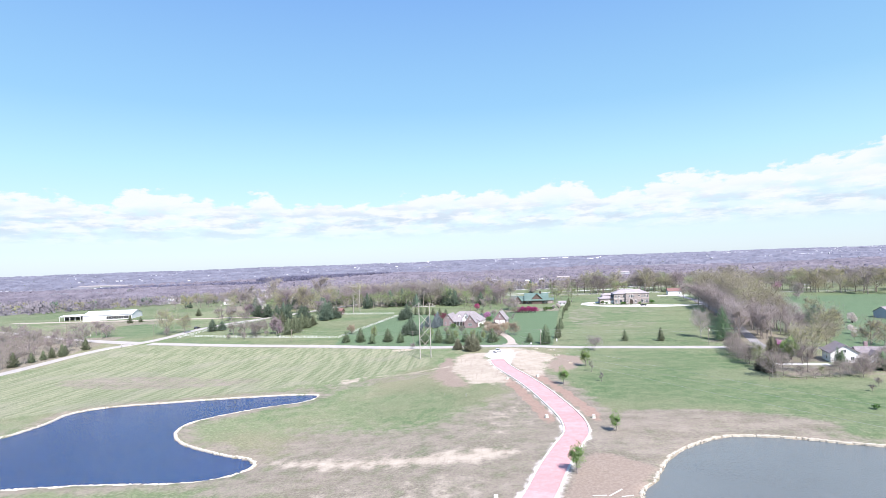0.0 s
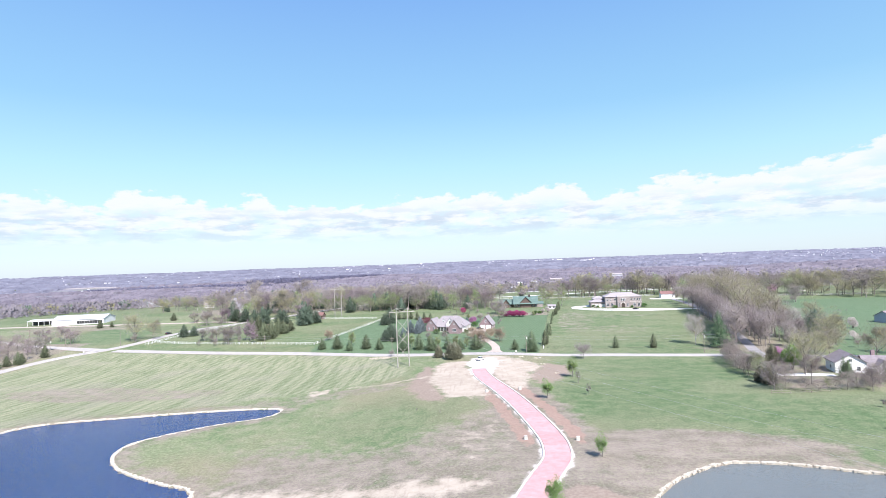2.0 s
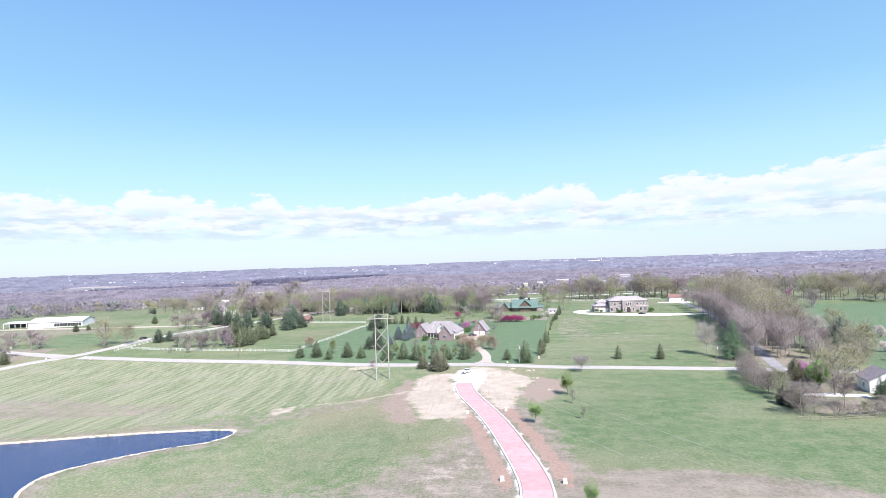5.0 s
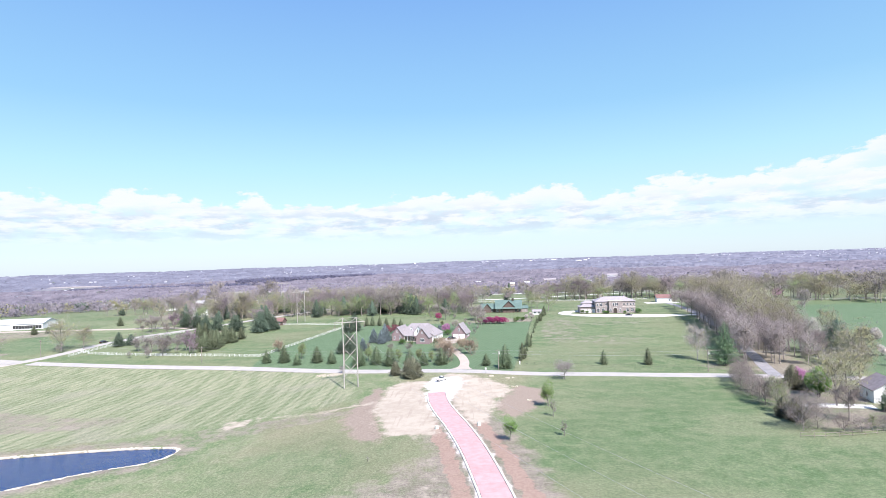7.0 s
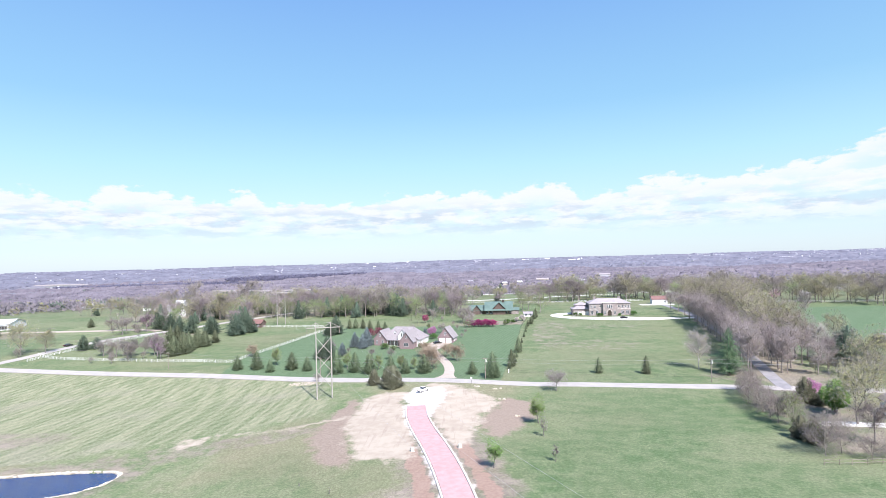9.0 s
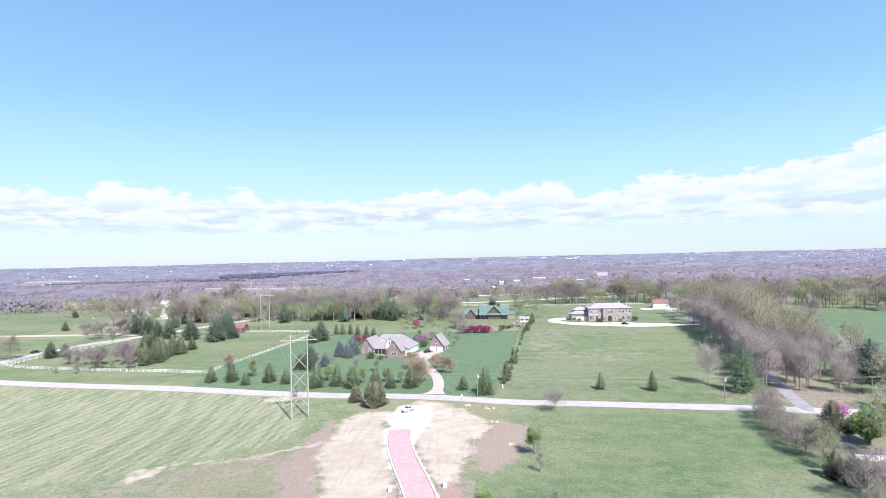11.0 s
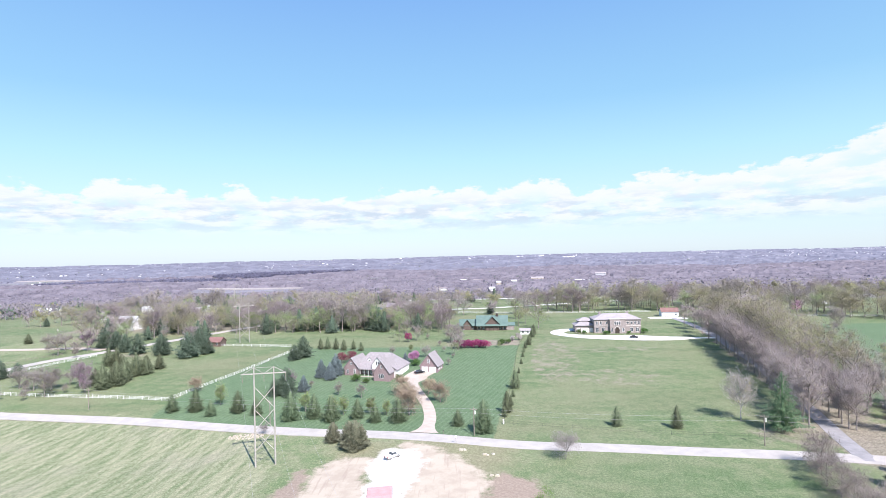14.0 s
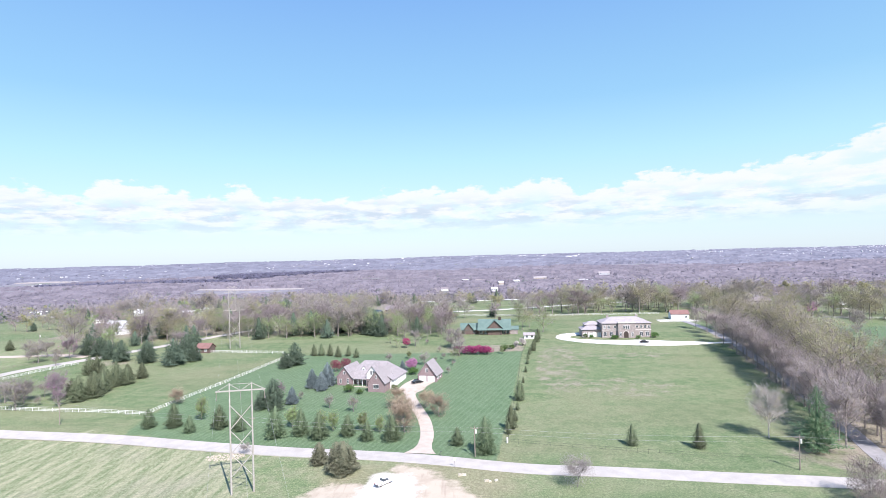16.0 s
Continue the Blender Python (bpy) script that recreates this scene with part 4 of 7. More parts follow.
def conifer(name, seed, height, radius, needle, count, label, power=0.9, low=0.03, droop=-0.25, category="conifer", wild=1.0, inner=0.6, spray=0.62):
    """A conifer: a trunk and tiers of drooping sprays round a dense, uneven cone."""
    rng = np.random.default_rng(seed)
    ob = thing(name, label, category)
    part("trunk", Mesh().tube((0, 0, -0.1), (0, 0, height * 0.93), height * 0.018, height * 0.004, 6), "bark", ob)
    u = 1 - np.sqrt(rng.uniform(0, 1, count))
    u = low + (0.985 - low) * u
    a = rng.uniform(0, 2 * math.pi, count)
    lump = 1 + wild * (0.20 * np.sin(3 * a + seed) * np.cos(16 * u + seed) + 0.17 * np.sin(5 * a + 31 * u + 2 * seed))
    tier = 1 + 0.12 * wild * np.sin(u * 2 * math.pi * 9 + 2 * np.sin(a + seed))
    full = radius * np.power(1 - u, power) * np.minimum(1, 0.55 + (u - low) * 5) * lump * tier + 0.05 * radius
    r = full * np.sqrt(rng.uniform(0.25, 1.05, count))
    at = np.stack([np.cos(a) * r, np.sin(a) * r, u * height], 1)
    d = np.stack([np.cos(a), np.sin(a), np.full(count, droop) + 0.9 * u], 1) + rng.normal(size=(count, 3)) * 0.35
    size = spray * radius * rng.uniform(0.16, 0.34, count) * (1 - 0.45 * u)
    v, f = sprays(rng, at, d, size, size * 0.55)
    # Dense inner branches, so that the crown is not seen through.
    n, rings = 11, 9
    core, faces = [], []
    for i in range(rings):
        t = low + (0.97 - low) * i / (rings - 1)
        for k in range(n):
            b = 2 * math.pi * k / n
            q = inner * radius * (1 - t) ** power * min(1, 0.5 + (t - low) * 5) * rng.uniform(0.75, 1.15) + 0.01
            core.append((math.cos(b) * q, math.sin(b) * q, t * height))
    faces = [(i * n + k, i * n + (k + 1) % n, (i + 1) * n + (k + 1) % n, (i + 1) * n + k) for i in range(rings - 1) for k in range(n)]
    allv = np.concatenate([v, np.array(core)])
    allf = f.tolist() + [tuple(k + len(v) for k in q) for q in faces]
    part("crown", quick("crown", allv, allf, needle), None, ob)
    return ob


def shrub(name, seed, height, radius, leaf, count, label, bark="bark", category="shrub", size=0.12, lumps=7, flat=1.0):
    """A bush: several stems and lumps of small leaves with an uneven outline."""
    rng = np.random.default_rng(seed)
    ob = thing(name, label, category)
    m = Mesh()
    centres = []
    for k in range(lumps):
        a = 2 * math.pi * k / lumps + rng.uniform(-0.3, 0.3)
        q = radius * rng.uniform(0.25, 0.62)
        c = Vector((math.cos(a) * q, math.sin(a) * q, height * rng.uniform(0.38, 0.72)))
        m.tube((0.05 * math.cos(a), 0.05 * math.sin(a), -0.1), c, height * 0.016, height * 0.006, 5)
        centres.append((c, rng.uniform(0.34, 0.5)))
    centres.append((Vector((0, 0, height * 0.62)), 0.5))
    part("stem", m, bark, ob)
    pick = rng.integers(0, len(centres), count)
    c = np.array([centres[k][0] for k in pick])
    q = np.array([centres[k][1] for k in pick])[:, None]
    d = rng.normal(size=(count, 3))
    d /= np.linalg.norm(d, axis=1, keepdims=True)
    at = c + d * q * (radius, radius, height * 0.62 * flat) * np.cbrt(rng.uniform(0.3, 1.15, (count, 1)))
    at[:, 2] = np.clip(at[:, 2], 0.05, None)
    s = size * rng.uniform(0.7, 1.5, count) * 2
    v, f = sprays(rng, at, d + rng.normal(size=(count, 3)) * 0.7, s, s * 0.8)
    part("foliage", quick("foliage", v, f, leaf), None, ob)
    return ob


USED = set()
TURNS = random.Random(7)


def plant(protos, sizes, spots, group="", label=""):
    """Stand trees on the ground: the first spots take the prototypes, the others copies. spots: (x, y, height)."""
    for k, (x, y, h) in enumerate(spots):
        j = k % len(protos)
        f = h / sizes[j]
        wide = f * TURNS.uniform(0.9, 1.12)
        place = pose(x, y, land(x, y) - 0.03, 0, 0, TURNS.uniform(0, 360)) @ Matrix.Diagonal((wide, wide, f, 1))
        if protos[j].name in USED:
            ob = copy_thing(protos[j], place)
        else:
            ob = protos[j]
            USED.add(ob.name)
            ob.matrix_basis = place
        tagged(ob, label, group=group)


def kinds(make, n):
    obs = [make(k) for k in range(n)]
    return obs


cedars = kinds(lambda k: conifer("cedar_tree", 10 + k, 8.0, 2.7, "cedar", 3000, "dark green cedar in a dense hedge row", 0.68, wild=1.5), 3)
pines = kinds(lambda k: conifer("pine_tree", 20 + k, 11.0, 3.9, "pine", 3800, "dark green pine on mown grass", 0.62, 0.05, wild=1.9, inner=0.45, spray=0.7), 3)
firs = kinds(lambda k: conifer("spruce_tree", 30 + k, 8.0, 2.6, "fir", 3600, "green rounded spruce on a front lawn", 0.58, wild=1.5), 3)
blue = kinds(lambda k: conifer("blue_spruce", 40 + k, 7.0, 2.6, "spruce", 3800, "silver-blue spruce beside a brick house", 0.8), 2)
junipers = kinds(lambda k: conifer("juniper_tree", 50 + k, 8.0, 3.0, "juniper", 5200, "olive-brown bushy juniper at the roadside", 0.5, 0.02, 0.1), 3)
yews = kinds(lambda k: conifer("arborvitae", 60 + k, 7.0, 1.8, "cedar", 2200, "narrow dark green arborvitae", 0.48, 0.02, 0.2), 2)
bare = kinds(lambda k: broadleaf("bare_tree", 70 + k, 14.0, 5.0, "bark", "twig", "bud_olive", 1800, 400, "bare grey-brown tree with first buds", 0.2, 9, 0.1, thick=0.9, rise=1.1), 3)
mauve = kinds(lambda k: broadleaf("bare_tree", 80 + k, 13.0, 4.8, "bark", "twig_mauve", "redbud", 1900, 120, "leafless tree with mauve-grey twigs", 0.18, 9, thick=0.9, rise=1.1), 2)
budding = kinds(lambda k: broadleaf("budding_tree", 90 + k, 15.0, 6.4, "bark", "twig", "bud_olive", 900, 2800, "tree with a haze of yellow-green buds", 0.16, 12, 0.085, thick=0.8, rise=1.0), 3)
fresh = kinds(lambda k: broadleaf("young_leaf_tree", 100 + k, 10.0, 2.9, "bark", "twig", "bud_green", 500, 4600, "tree in light green new leaf", 0.12, 12, 0.11, rise=1.5), 2)
tall = kinds(lambda k: broadleaf("row_tree", 110 + k, 23.0, 6.4, "bark", "twig_brown", "bud_olive", 3300, 600, "tall bare brown-twigged tree in a driveway row", 0.20, 22, 0.05, thick=0.36, rise=1.35), 3)
yellow_tall = kinds(lambda k: broadleaf("row_tree", 115 + k, 22.0, 6.4, "bark", "twig_brown", "bud_olive", 1400, 3500, "tall budding yellow-green tree in a driveway row", 0.20, 20, 0.06, thick=0.36, rise=1.3), 2)
sycamore = [broadleaf("sycamore", 120, 19.0, 6.6, "pale_bark", "twig_white", "bud", 4200, 40, "pale-barked leafless sycamore beside a field", 0.10, 26, thick=0.42, rise=1.3, fill_share=0.15)]
scrub = kinds(lambda k: broadleaf("thicket_bush", 130 + k, 8.0, 4.0, "bark", "twig_pale", "bud_green", 3200, 500, "leafless many-stemmed thicket bush", 0.06, 12, 0.06, category="shrub", rise=1.2, thick=0.75, fill_share=0.65), 3)
rusty = kinds(lambda k: broadleaf("rusty_leaf_tree", 140 + k, 9.0, 3.9, "bark", "leaf_orange", "leaf_orange", 3600, 3000, "spreading tree with rusty tan new leaves", 0.08, 13, 0.06, rise=0.9, thick=0.8), 2)

plant(cedars, [8] * 3, [(-133, 513, 11), (-134, 522, 9), (-133, 528, 9.3), (-131, 534, 8.4), (-130, 541, 7.6), (-127, 547, 6.8), (-152, 552, 7.5), (-141, 520, 7), (-138, 530, 7), (-130, 518, 8), (-131, 525, 7.5), (-128, 537, 7), (-137, 536, 6.5), (-133, 545, 6.5), (-146, 548, 6), (-158, 555, 7)],
      "cedars in a row by the pasture")
plant(pines, [11] * 3, [(-181, 597, 11.4), (-159, 582, 12), (-143, 578, 11), (-125, 571, 14), (-127, 589, 12), (-190, 601, 10.6), (-119, 580, 10), (-195, 532, 8.2), (-190, 536, 7),
                        (-150, 590, 10), (-170, 588, 10)], "pines behind the pasture")
plant(firs, [8] * 3, [(-38, 472, 10.5), (-30, 473, 9), (-23, 469, 8.6), (-14, 470, 5.4), (-7, 465, 5.8), (1, 464, 7.4), (-87, 484, 5.3), (-78, 484, 7.8), (-70, 479, 5.7),
                      (-61, 482, 6.4), (-53, 479, 6.0), (21, 458, 5.1), (29, 451, 8.2)], "spruces along the front lawn")
plant(blue, [7] * 2, [(-43, 505, 7.0), (-41, 526, 8.4), (-36, 522, 8.2), (-35, 529, 8.6), (-5, 548, 6)], "blue spruces by the house")
plant(pines, [11] * 3, [(-53, 500, 7.2), (-50, 504, 9.8), (-47, 498, 7), (-64, 561, 8.2), (-61, 567, 10.7)], "pines on the house lawn")
plant(junipers, [8] * 3, [(-17.5, 448.5, 6.4), (-11.2, 442.6, 8.2), (-9, 441, 8.8), (-7.6, 442.8, 8.0)], "junipers at the road")
plant(yews, [7] * 2, [(-57, 587, 6.6), (-53, 587, 6.9), (-48, 586, 7.2), (-43, 583, 6.2), (-38, 585, 6.0), (-33, 581, 5.3)], "arborvitae row on the back lawn")
plant(yews, [7] * 2, [(38, 472, 8.3), (44, 504, 7.9), (36.8, 467, 4.2), (40, 480, 4), (42, 492, 3.5), (46, 515, 3.5), (48, 528, 3), (51, 545, 3), (53.5, 560, 3.2), (55, 570, 3.4), (57, 580, 4.4), (60, 589, 5.3), (62, 600, 4.8), (65, 612, 6), (67, 621, 7)], "evergreens along the boundary fence")
plant(yews, [7] * 2, [(71.3, 456, 6.8), (89, 453, 7.4)], "lone arborvitae in the field", "bushy dark green arborvitae alone in a field")
plant(fresh, [10] * 2, [(-35, 480, 7.6), (-20, 475, 7.0), (-10, 474, 8.6), (-4, 472, 8.1), (-24, 476, 9.2), (-71, 490, 12.9), (-5, 576, 5.8), (43, 583, 6.5)], "young trees on the front lawn")
plant(rusty, [9] * 2, [(4, 471, 10.4), (2, 482, 9.5), (-2, 497, 7.3), (9, 496, 7.6), (14.5, 486, 7.4), (-89, 507, 7.1)], "rusty-leaved trees by the driveway")
plant(bare, [14] * 3, [(-27, 499, 5.7), (-17, 494, 6.1), (-151, 503, 12), (-155, 508, 13), (-160, 504, 11), (-152, 519, 9), (-198, 588, 16), (-204, 594, 14), (-211, 596, 14), (-166, 623, 23), (-219, 516, 14), (-172, 515, 12), (-176, 520, 10), (-157, 499, 11), (-163, 512, 13), (-146, 508, 11), (-148, 527, 9), (-158, 532, 10), (-166, 540, 9), (-190, 575, 13), (-205, 582, 14), (-216, 589, 13), (-200, 602, 12), (-224, 600, 12), (-168, 500, 10),
                       (-165, 510, 13.5), (-155, 512, 12.8), (16, 545, 9), (-41, 510, 7.8)], "bare trees round the houses")
plant(budding, [15] * 3, [(-222, 521, 20), (-213, 527, 15), (-185, 640, 17), (-172, 650, 18), (-160, 645, 17), (-195, 655, 16), (-148, 655, 16), (-208, 632, 15), (-232, 640, 15)], "budding trees by the lane")
plant(bare, [14] * 3, [(160, 455, 16), (166, 462, 18), (175, 470, 16), (182, 478, 15), (158, 447, 15), (190, 490, 14), (178, 441, 12), (188, 452, 12), (4, 562, 8), (9, 568, 7), (13, 574, 8), (-14, 568, 6), (18, 560, 7), (10, 590, 8), (16, 600, 9), (2, 612, 9), (-12, 618, 10)], "bare trees round the houses")
plant(mauve, [13] * 2, [(-141, 512, 14), (-145, 516, 9), (-50, 512, 7.0), (-185, 600, 12), (-136, 506, 8), (-158, 516, 11), (-195, 592, 13)], "mauve-twigged trees")
plant(sycamore, [19], [(112.5, 461, 17.5), (165, 470, 20), (252, 623, 17)])
plant([conifer("pine_tree", 29, 18.7, 4.7, "pine_big", 9000, "tall green pine with wide drooping tiers", 0.85, 0.05, -0.2, wild=2.6, inner=0.16, spray=0.42), pines[0]], [18.7, 11], [(119, 449, 18.7), (172, 462, 16), (132, 379, 8.2)], "large pines by the allee", "tall dark green pine with wide low branches")

# The two rows along the long driveway.
row = [(128.5, 452, 20), (133, 463, 21), (137, 477, 22), (141, 491, 23), (146, 507, 23), (149, 522, 24), (153, 538, 24), (156, 553, 24), (159, 568, 24), (161, 583, 23), (163, 597, 21),
       (166, 612, 20), (168, 628, 20), (169, 646, 18)]
row += [((a[0] + b[0]) / 2 - 0.6, (a[1] + b[1]) / 2, (a[2] + b[2]) / 2 - 1.5) for a, b in zip(row[:9], row[1:])]
near_row = broadleaf("row_tree", 118, 23.0, 6.0, "bark", "twig_brown", "bud_olive", 3000, 250, "tall bare grey-twigged tree beside a driveway", 0.22, 22, 0.05, thick=0.34, rise=1.4)
plant(tall, [23] * 3, row, "trees along the long driveway")
plant([tall[1], near_row, tall[2]], [23, 23, 23], [(140.5, 449, 18), (147, 458, 20), (156, 466, 19), (150, 446, 16), (160, 456, 17), (167, 480, 19), (163, 474, 20)], "trees along the long driveway")
plant([*yellow_tall, tall[0]], [22, 22, 23], [(x + 10.5 + 0.02 * (y - 450), y - 2, h + TURNS.uniform(0, 4)) for x, y, h in row if y > 486], "trees along the long driveway")
plant([near_row, tall[1]], [23, 23], [(x + 10.5, y - 2, h) for x, y, h in row if y < 486], "trees along the long driveway")
plant(yellow_tall, [22] * 2, [(x + 20 + TURNS.uniform(-2, 3), y + TURNS.uniform(-4, 4), h * TURNS.uniform(0.85, 1.1)) for x, y, h in row[2:14]], "trees along the long driveway")

# Thicket along the boundary east of the meadow, and the yard behind it.
plant(scrub, [8] * 3, [(112, 421, 9.5), (109.5, 416.5, 8.6), (107, 411, 7.6), (106.5, 405.5, 7.0), (105.5, 400, 7.2), (104.5, 394, 7.4), (103.5, 388.5, 7.2), (99.6, 362.5, 9.8), (104, 364, 8.6),
                       (107.5, 359.5, 4.5), (112, 360, 4), (118, 361, 4.5), (126, 363, 5), (134, 366, 5), (142, 369, 5), (128, 359, 6.5), (121, 360, 6), (146, 376, 7), (137, 369, 6.5), (151, 381, 7.5), (155, 374, 7), (131, 364, 6), (148, 368, 6.5), (160, 382, 7.5), (110.5, 396, 6), (109, 404, 6.5)], "boundary thicket")
airy = [broadleaf("thicket_tree", 170, 10.0, 3.8, "bark", "twig_pale", "bud_green", 1300, 1500, "airy thicket tree in light green new leaf", 0.12, 11, 0.1, rise=1.1, thick=0.6)]
plant(airy, [10], [(105.5, 385, 10.5), (103.8, 380, 8), (115.5, 361, 4.5)], "boundary thicket", "airy thicket tree in light green new leaf")
plant(junipers, [8] * 3, [(101.5, 375, 7.4), (102.5, 371, 6.6), (122.8, 408.5, 7.6), (124.8, 405, 5.5)], "boundary thicket", "dark green juniper in a boundary thicket")
plant(firs, [8] * 3, [(143, 371, 5.5), (133, 378, 6)], "yard evergreens")
plant(budding, [15] * 3, [(122.8, 386, 13), (164, 440, 19), (153, 421, 13), (135, 401, 12), (175, 452, 15), (197, 508, 15), (166, 412, 12), (181, 425, 13)], "yard trees")
plant([broadleaf("yard_tree", 171, 12.0, 5.2, "bark", "twig_pale", "bud", 3600, 300, "round bare tree with first leaves in a yard", 0.22, 13, 0.07, thick=0.6)], [12], [(116, 370.5, 11.5)])
plant(bare, [14] * 3, [(117, 338, 6.7), (123, 344, 8), (170, 476, 14), (151, 449, 17)], "yard trees")

redbud = shrub("redbud_tree", 200, 5.0, 3.0, "redbud", 2200, "round redbud in pink-purple bloom", category="tree")
plant([redbud], [5], [(129.6, 416.5, 5.6), (-1, 552, 5.5), (278, 707, 8.5)])
maple = shrub("maple_tree", 201, 10.0, 4.3, "leaf_bright", 6000, "full round tree in bright green leaf", category="tree", size=0.2, lumps=9)
plant([maple], [10], [(124.3, 397, 9.4)])
azaleas = [shrub("flowering_shrub", 202 + k, 4.8, 3.2, "magenta", 2200, "large shrub covered in magenta blossom") for k in range(2)]
plant(azaleas, [4.8] * 2, [(20.5, 583, 4.8), (23.3, 584, 4.6), (26, 583, 5.0), (28.4, 584, 4.7), (30.8, 582.5, 5.2), (33.2, 583.4, 4.8), (35.6, 582, 4.6)], "magenta shrub row")
crab = shrub("crabapple_tree", 205, 5.5, 2.7, "magenta", 1500, "small crabapple in magenta bloom", category="tree")
plant([crab], [5.5], [(-9, 603, 6.0)])
plum = shrub("plum_tree", 206, 5.0, 2.8, "plum", 1800, "dark red plum tree beside a brick house", category="tree")
plant([plum], [5], [(-37, 552, 5.6), (-33, 555, 5.0), (314, 738, 6.5)])
pear = shrub("pear_tree", 207, 4.5, 2.4, "blossom", 1700, "small tree in white blossom", category="tree")
plant([pear], [4.5], [(56, 603, 4.6), (52, 600, 3.5), (215, 501, 6.5), (190, 462, 5)])
hedge = shrub("hedge_bush", 208, 3.0, 2.2, "leaf_green", 1300, "low green foundation bush")
plant([hedge], [3.0], [(-24, 519, 3.2), (-19, 516, 2.0), (-5.5, 520, 2.4), (0, 545, 3.0), (104.5, 318, 1.5), (95, 622, 2.6), (110, 617, 2.2), (134, 619, 3.0), (112, 617.5, 2.0), (124, 616.5, 2.0),
                        (98, 621, 2.0), (45, 591, 3.0), (49, 594, 2.4)], "foundation bushes")

# Young planted trees along the new street.
saps = kinds(lambda k: broadleaf("sapling", 150 + k, 5.0, 1.3, "bark", "twig", "leaf_sapling", 250, 4000, "young staked tree in fresh green leaf", 0.22, 8, 0.11, rise=1.3), 2)
plant(saps, [5] * 2, [(16.0, 276.6, 6.8), (30.4, 303.4, 5.6), (24.8, 358.4, 5.0), (39, 392, 7.4)], "street saplings")
thin = broadleaf("sapling", 155, 6.0, 1.3, "bark", "twig", "bud_green", 700, 260, "thin young tree just coming into leaf", 0.22, 8, 0.1, rise=1.3)
plant([thin], [6], [(39, 380, 5.5), (39, 361.5, 4.8), (-18, 354, 1.4), (-10, 349, 1.6)], "meadow saplings")
roadbush = broadleaf("bare_bush", 160, 7.0, 4.4, "bark", "twig", "bud", 3400, 0, "leafless spreading bush at the roadside", 0.1, 13, category="shrub", rise=1.1)
plant([roadbush], [7], [(50.0, 429.0, 7.4), (-43, 459.5, 3.4), (247, 617, 5.5)])


# ---- woods ----
def woodland(seed, n, x0, x1, y0, y1, keep, mix, group):
    """Scatter trees of several kinds where keep(x, y) holds."""
    rng = random.Random(seed)
    done = []
    tries = 0
    while len(done) < n and tries < n * 40:
        tries += 1
        x, y = rng.uniform(x0, x1), rng.uniform(y0, y1)
        if keep(x, y) and all((x - a) ** 2 + (y - b) ** 2 > 36 for a, b in done):
            done.append((x, y))
            protos, size, lo, hi = rng.choice(mix)
            k = rng.randrange(len(protos))
            plant([protos[k]], [size], [(x, y, rng.uniform(lo, hi))], group)


# Lighter trees for the woods behind.
w_bare = kinds(lambda k: broadleaf("woodland_tree", 300 + k, 14.0, 5.6, "bark", "twig", "bud_olive", 1250, 240, "bare grey-brown woodland tree", 0.2, 8, 0.1, thick=1.05, rise=1.1), 3)
w_mauve = kinds(lambda k: broadleaf("woodland_tree", 310 + k, 13.0, 5.4, "bark", "twig_mauve", "bud", 1250, 60, "bare mauve-grey woodland tree", 0.18, 8, 0.1, thick=1.05, rise=1.1), 3)
w_bud = kinds(lambda k: broadleaf("woodland_tree", 320 + k, 14.0, 6.2, "bark", "twig", "bud_olive", 600, 1900, "woodland tree with yellow-green buds", 0.18, 8, 0.09, thick=0.9, rise=1.0), 3)
w_fresh = kinds(lambda k: broadleaf("woodland_tree", 330 + k, 12.0, 5.2, "bark", "twig", "bud_green", 300, 1900, "woodland tree in pale green leaf", 0.18, 8, 0.09, thick=1.0, rise=1.0), 2)
w_pine = kinds(lambda k: conifer("woodland_pine", 340 + k, 11.0, 3.4, "pine", 700, "dark green woodland pine among bare trees", 0.7, 0.05, spray=1.0), 2)
l_bare = kinds(lambda k: broadleaf("woods_tree", 360 + k, 14.0, 5.6, "bark", "twig", "bud_olive", 600, 100, "bare grey-brown woods tree", 0.16, 4, thick=1.9, rise=1.1), 3)
l_mauve = kinds(lambda k: broadleaf("woods_tree", 370 + k, 13.0, 5.4, "bark", "twig_mauve", "bud", 600, 40, "bare mauve-grey woods tree", 0.16, 4, thick=1.9, rise=1.1), 2)
l_bud = kinds(lambda k: broadleaf("woods_tree", 380 + k, 14.0, 6.0, "bark", "twig", "bud_olive", 200, 750, "woods tree with yellow-green buds", 0.16, 4, 0.19, thick=1.5, rise=1.0), 2)
l_fresh = kinds(lambda k: broadleaf("woods_tree", 390 + k, 12.0, 5.2, "bark", "twig", "bud_green", 120, 700, "woods tree in pale green leaf", 0.16, 4, 0.19, thick=1.5, rise=1.0), 2)
LITE = [l_bare, l_mauve, l_bud, l_fresh]


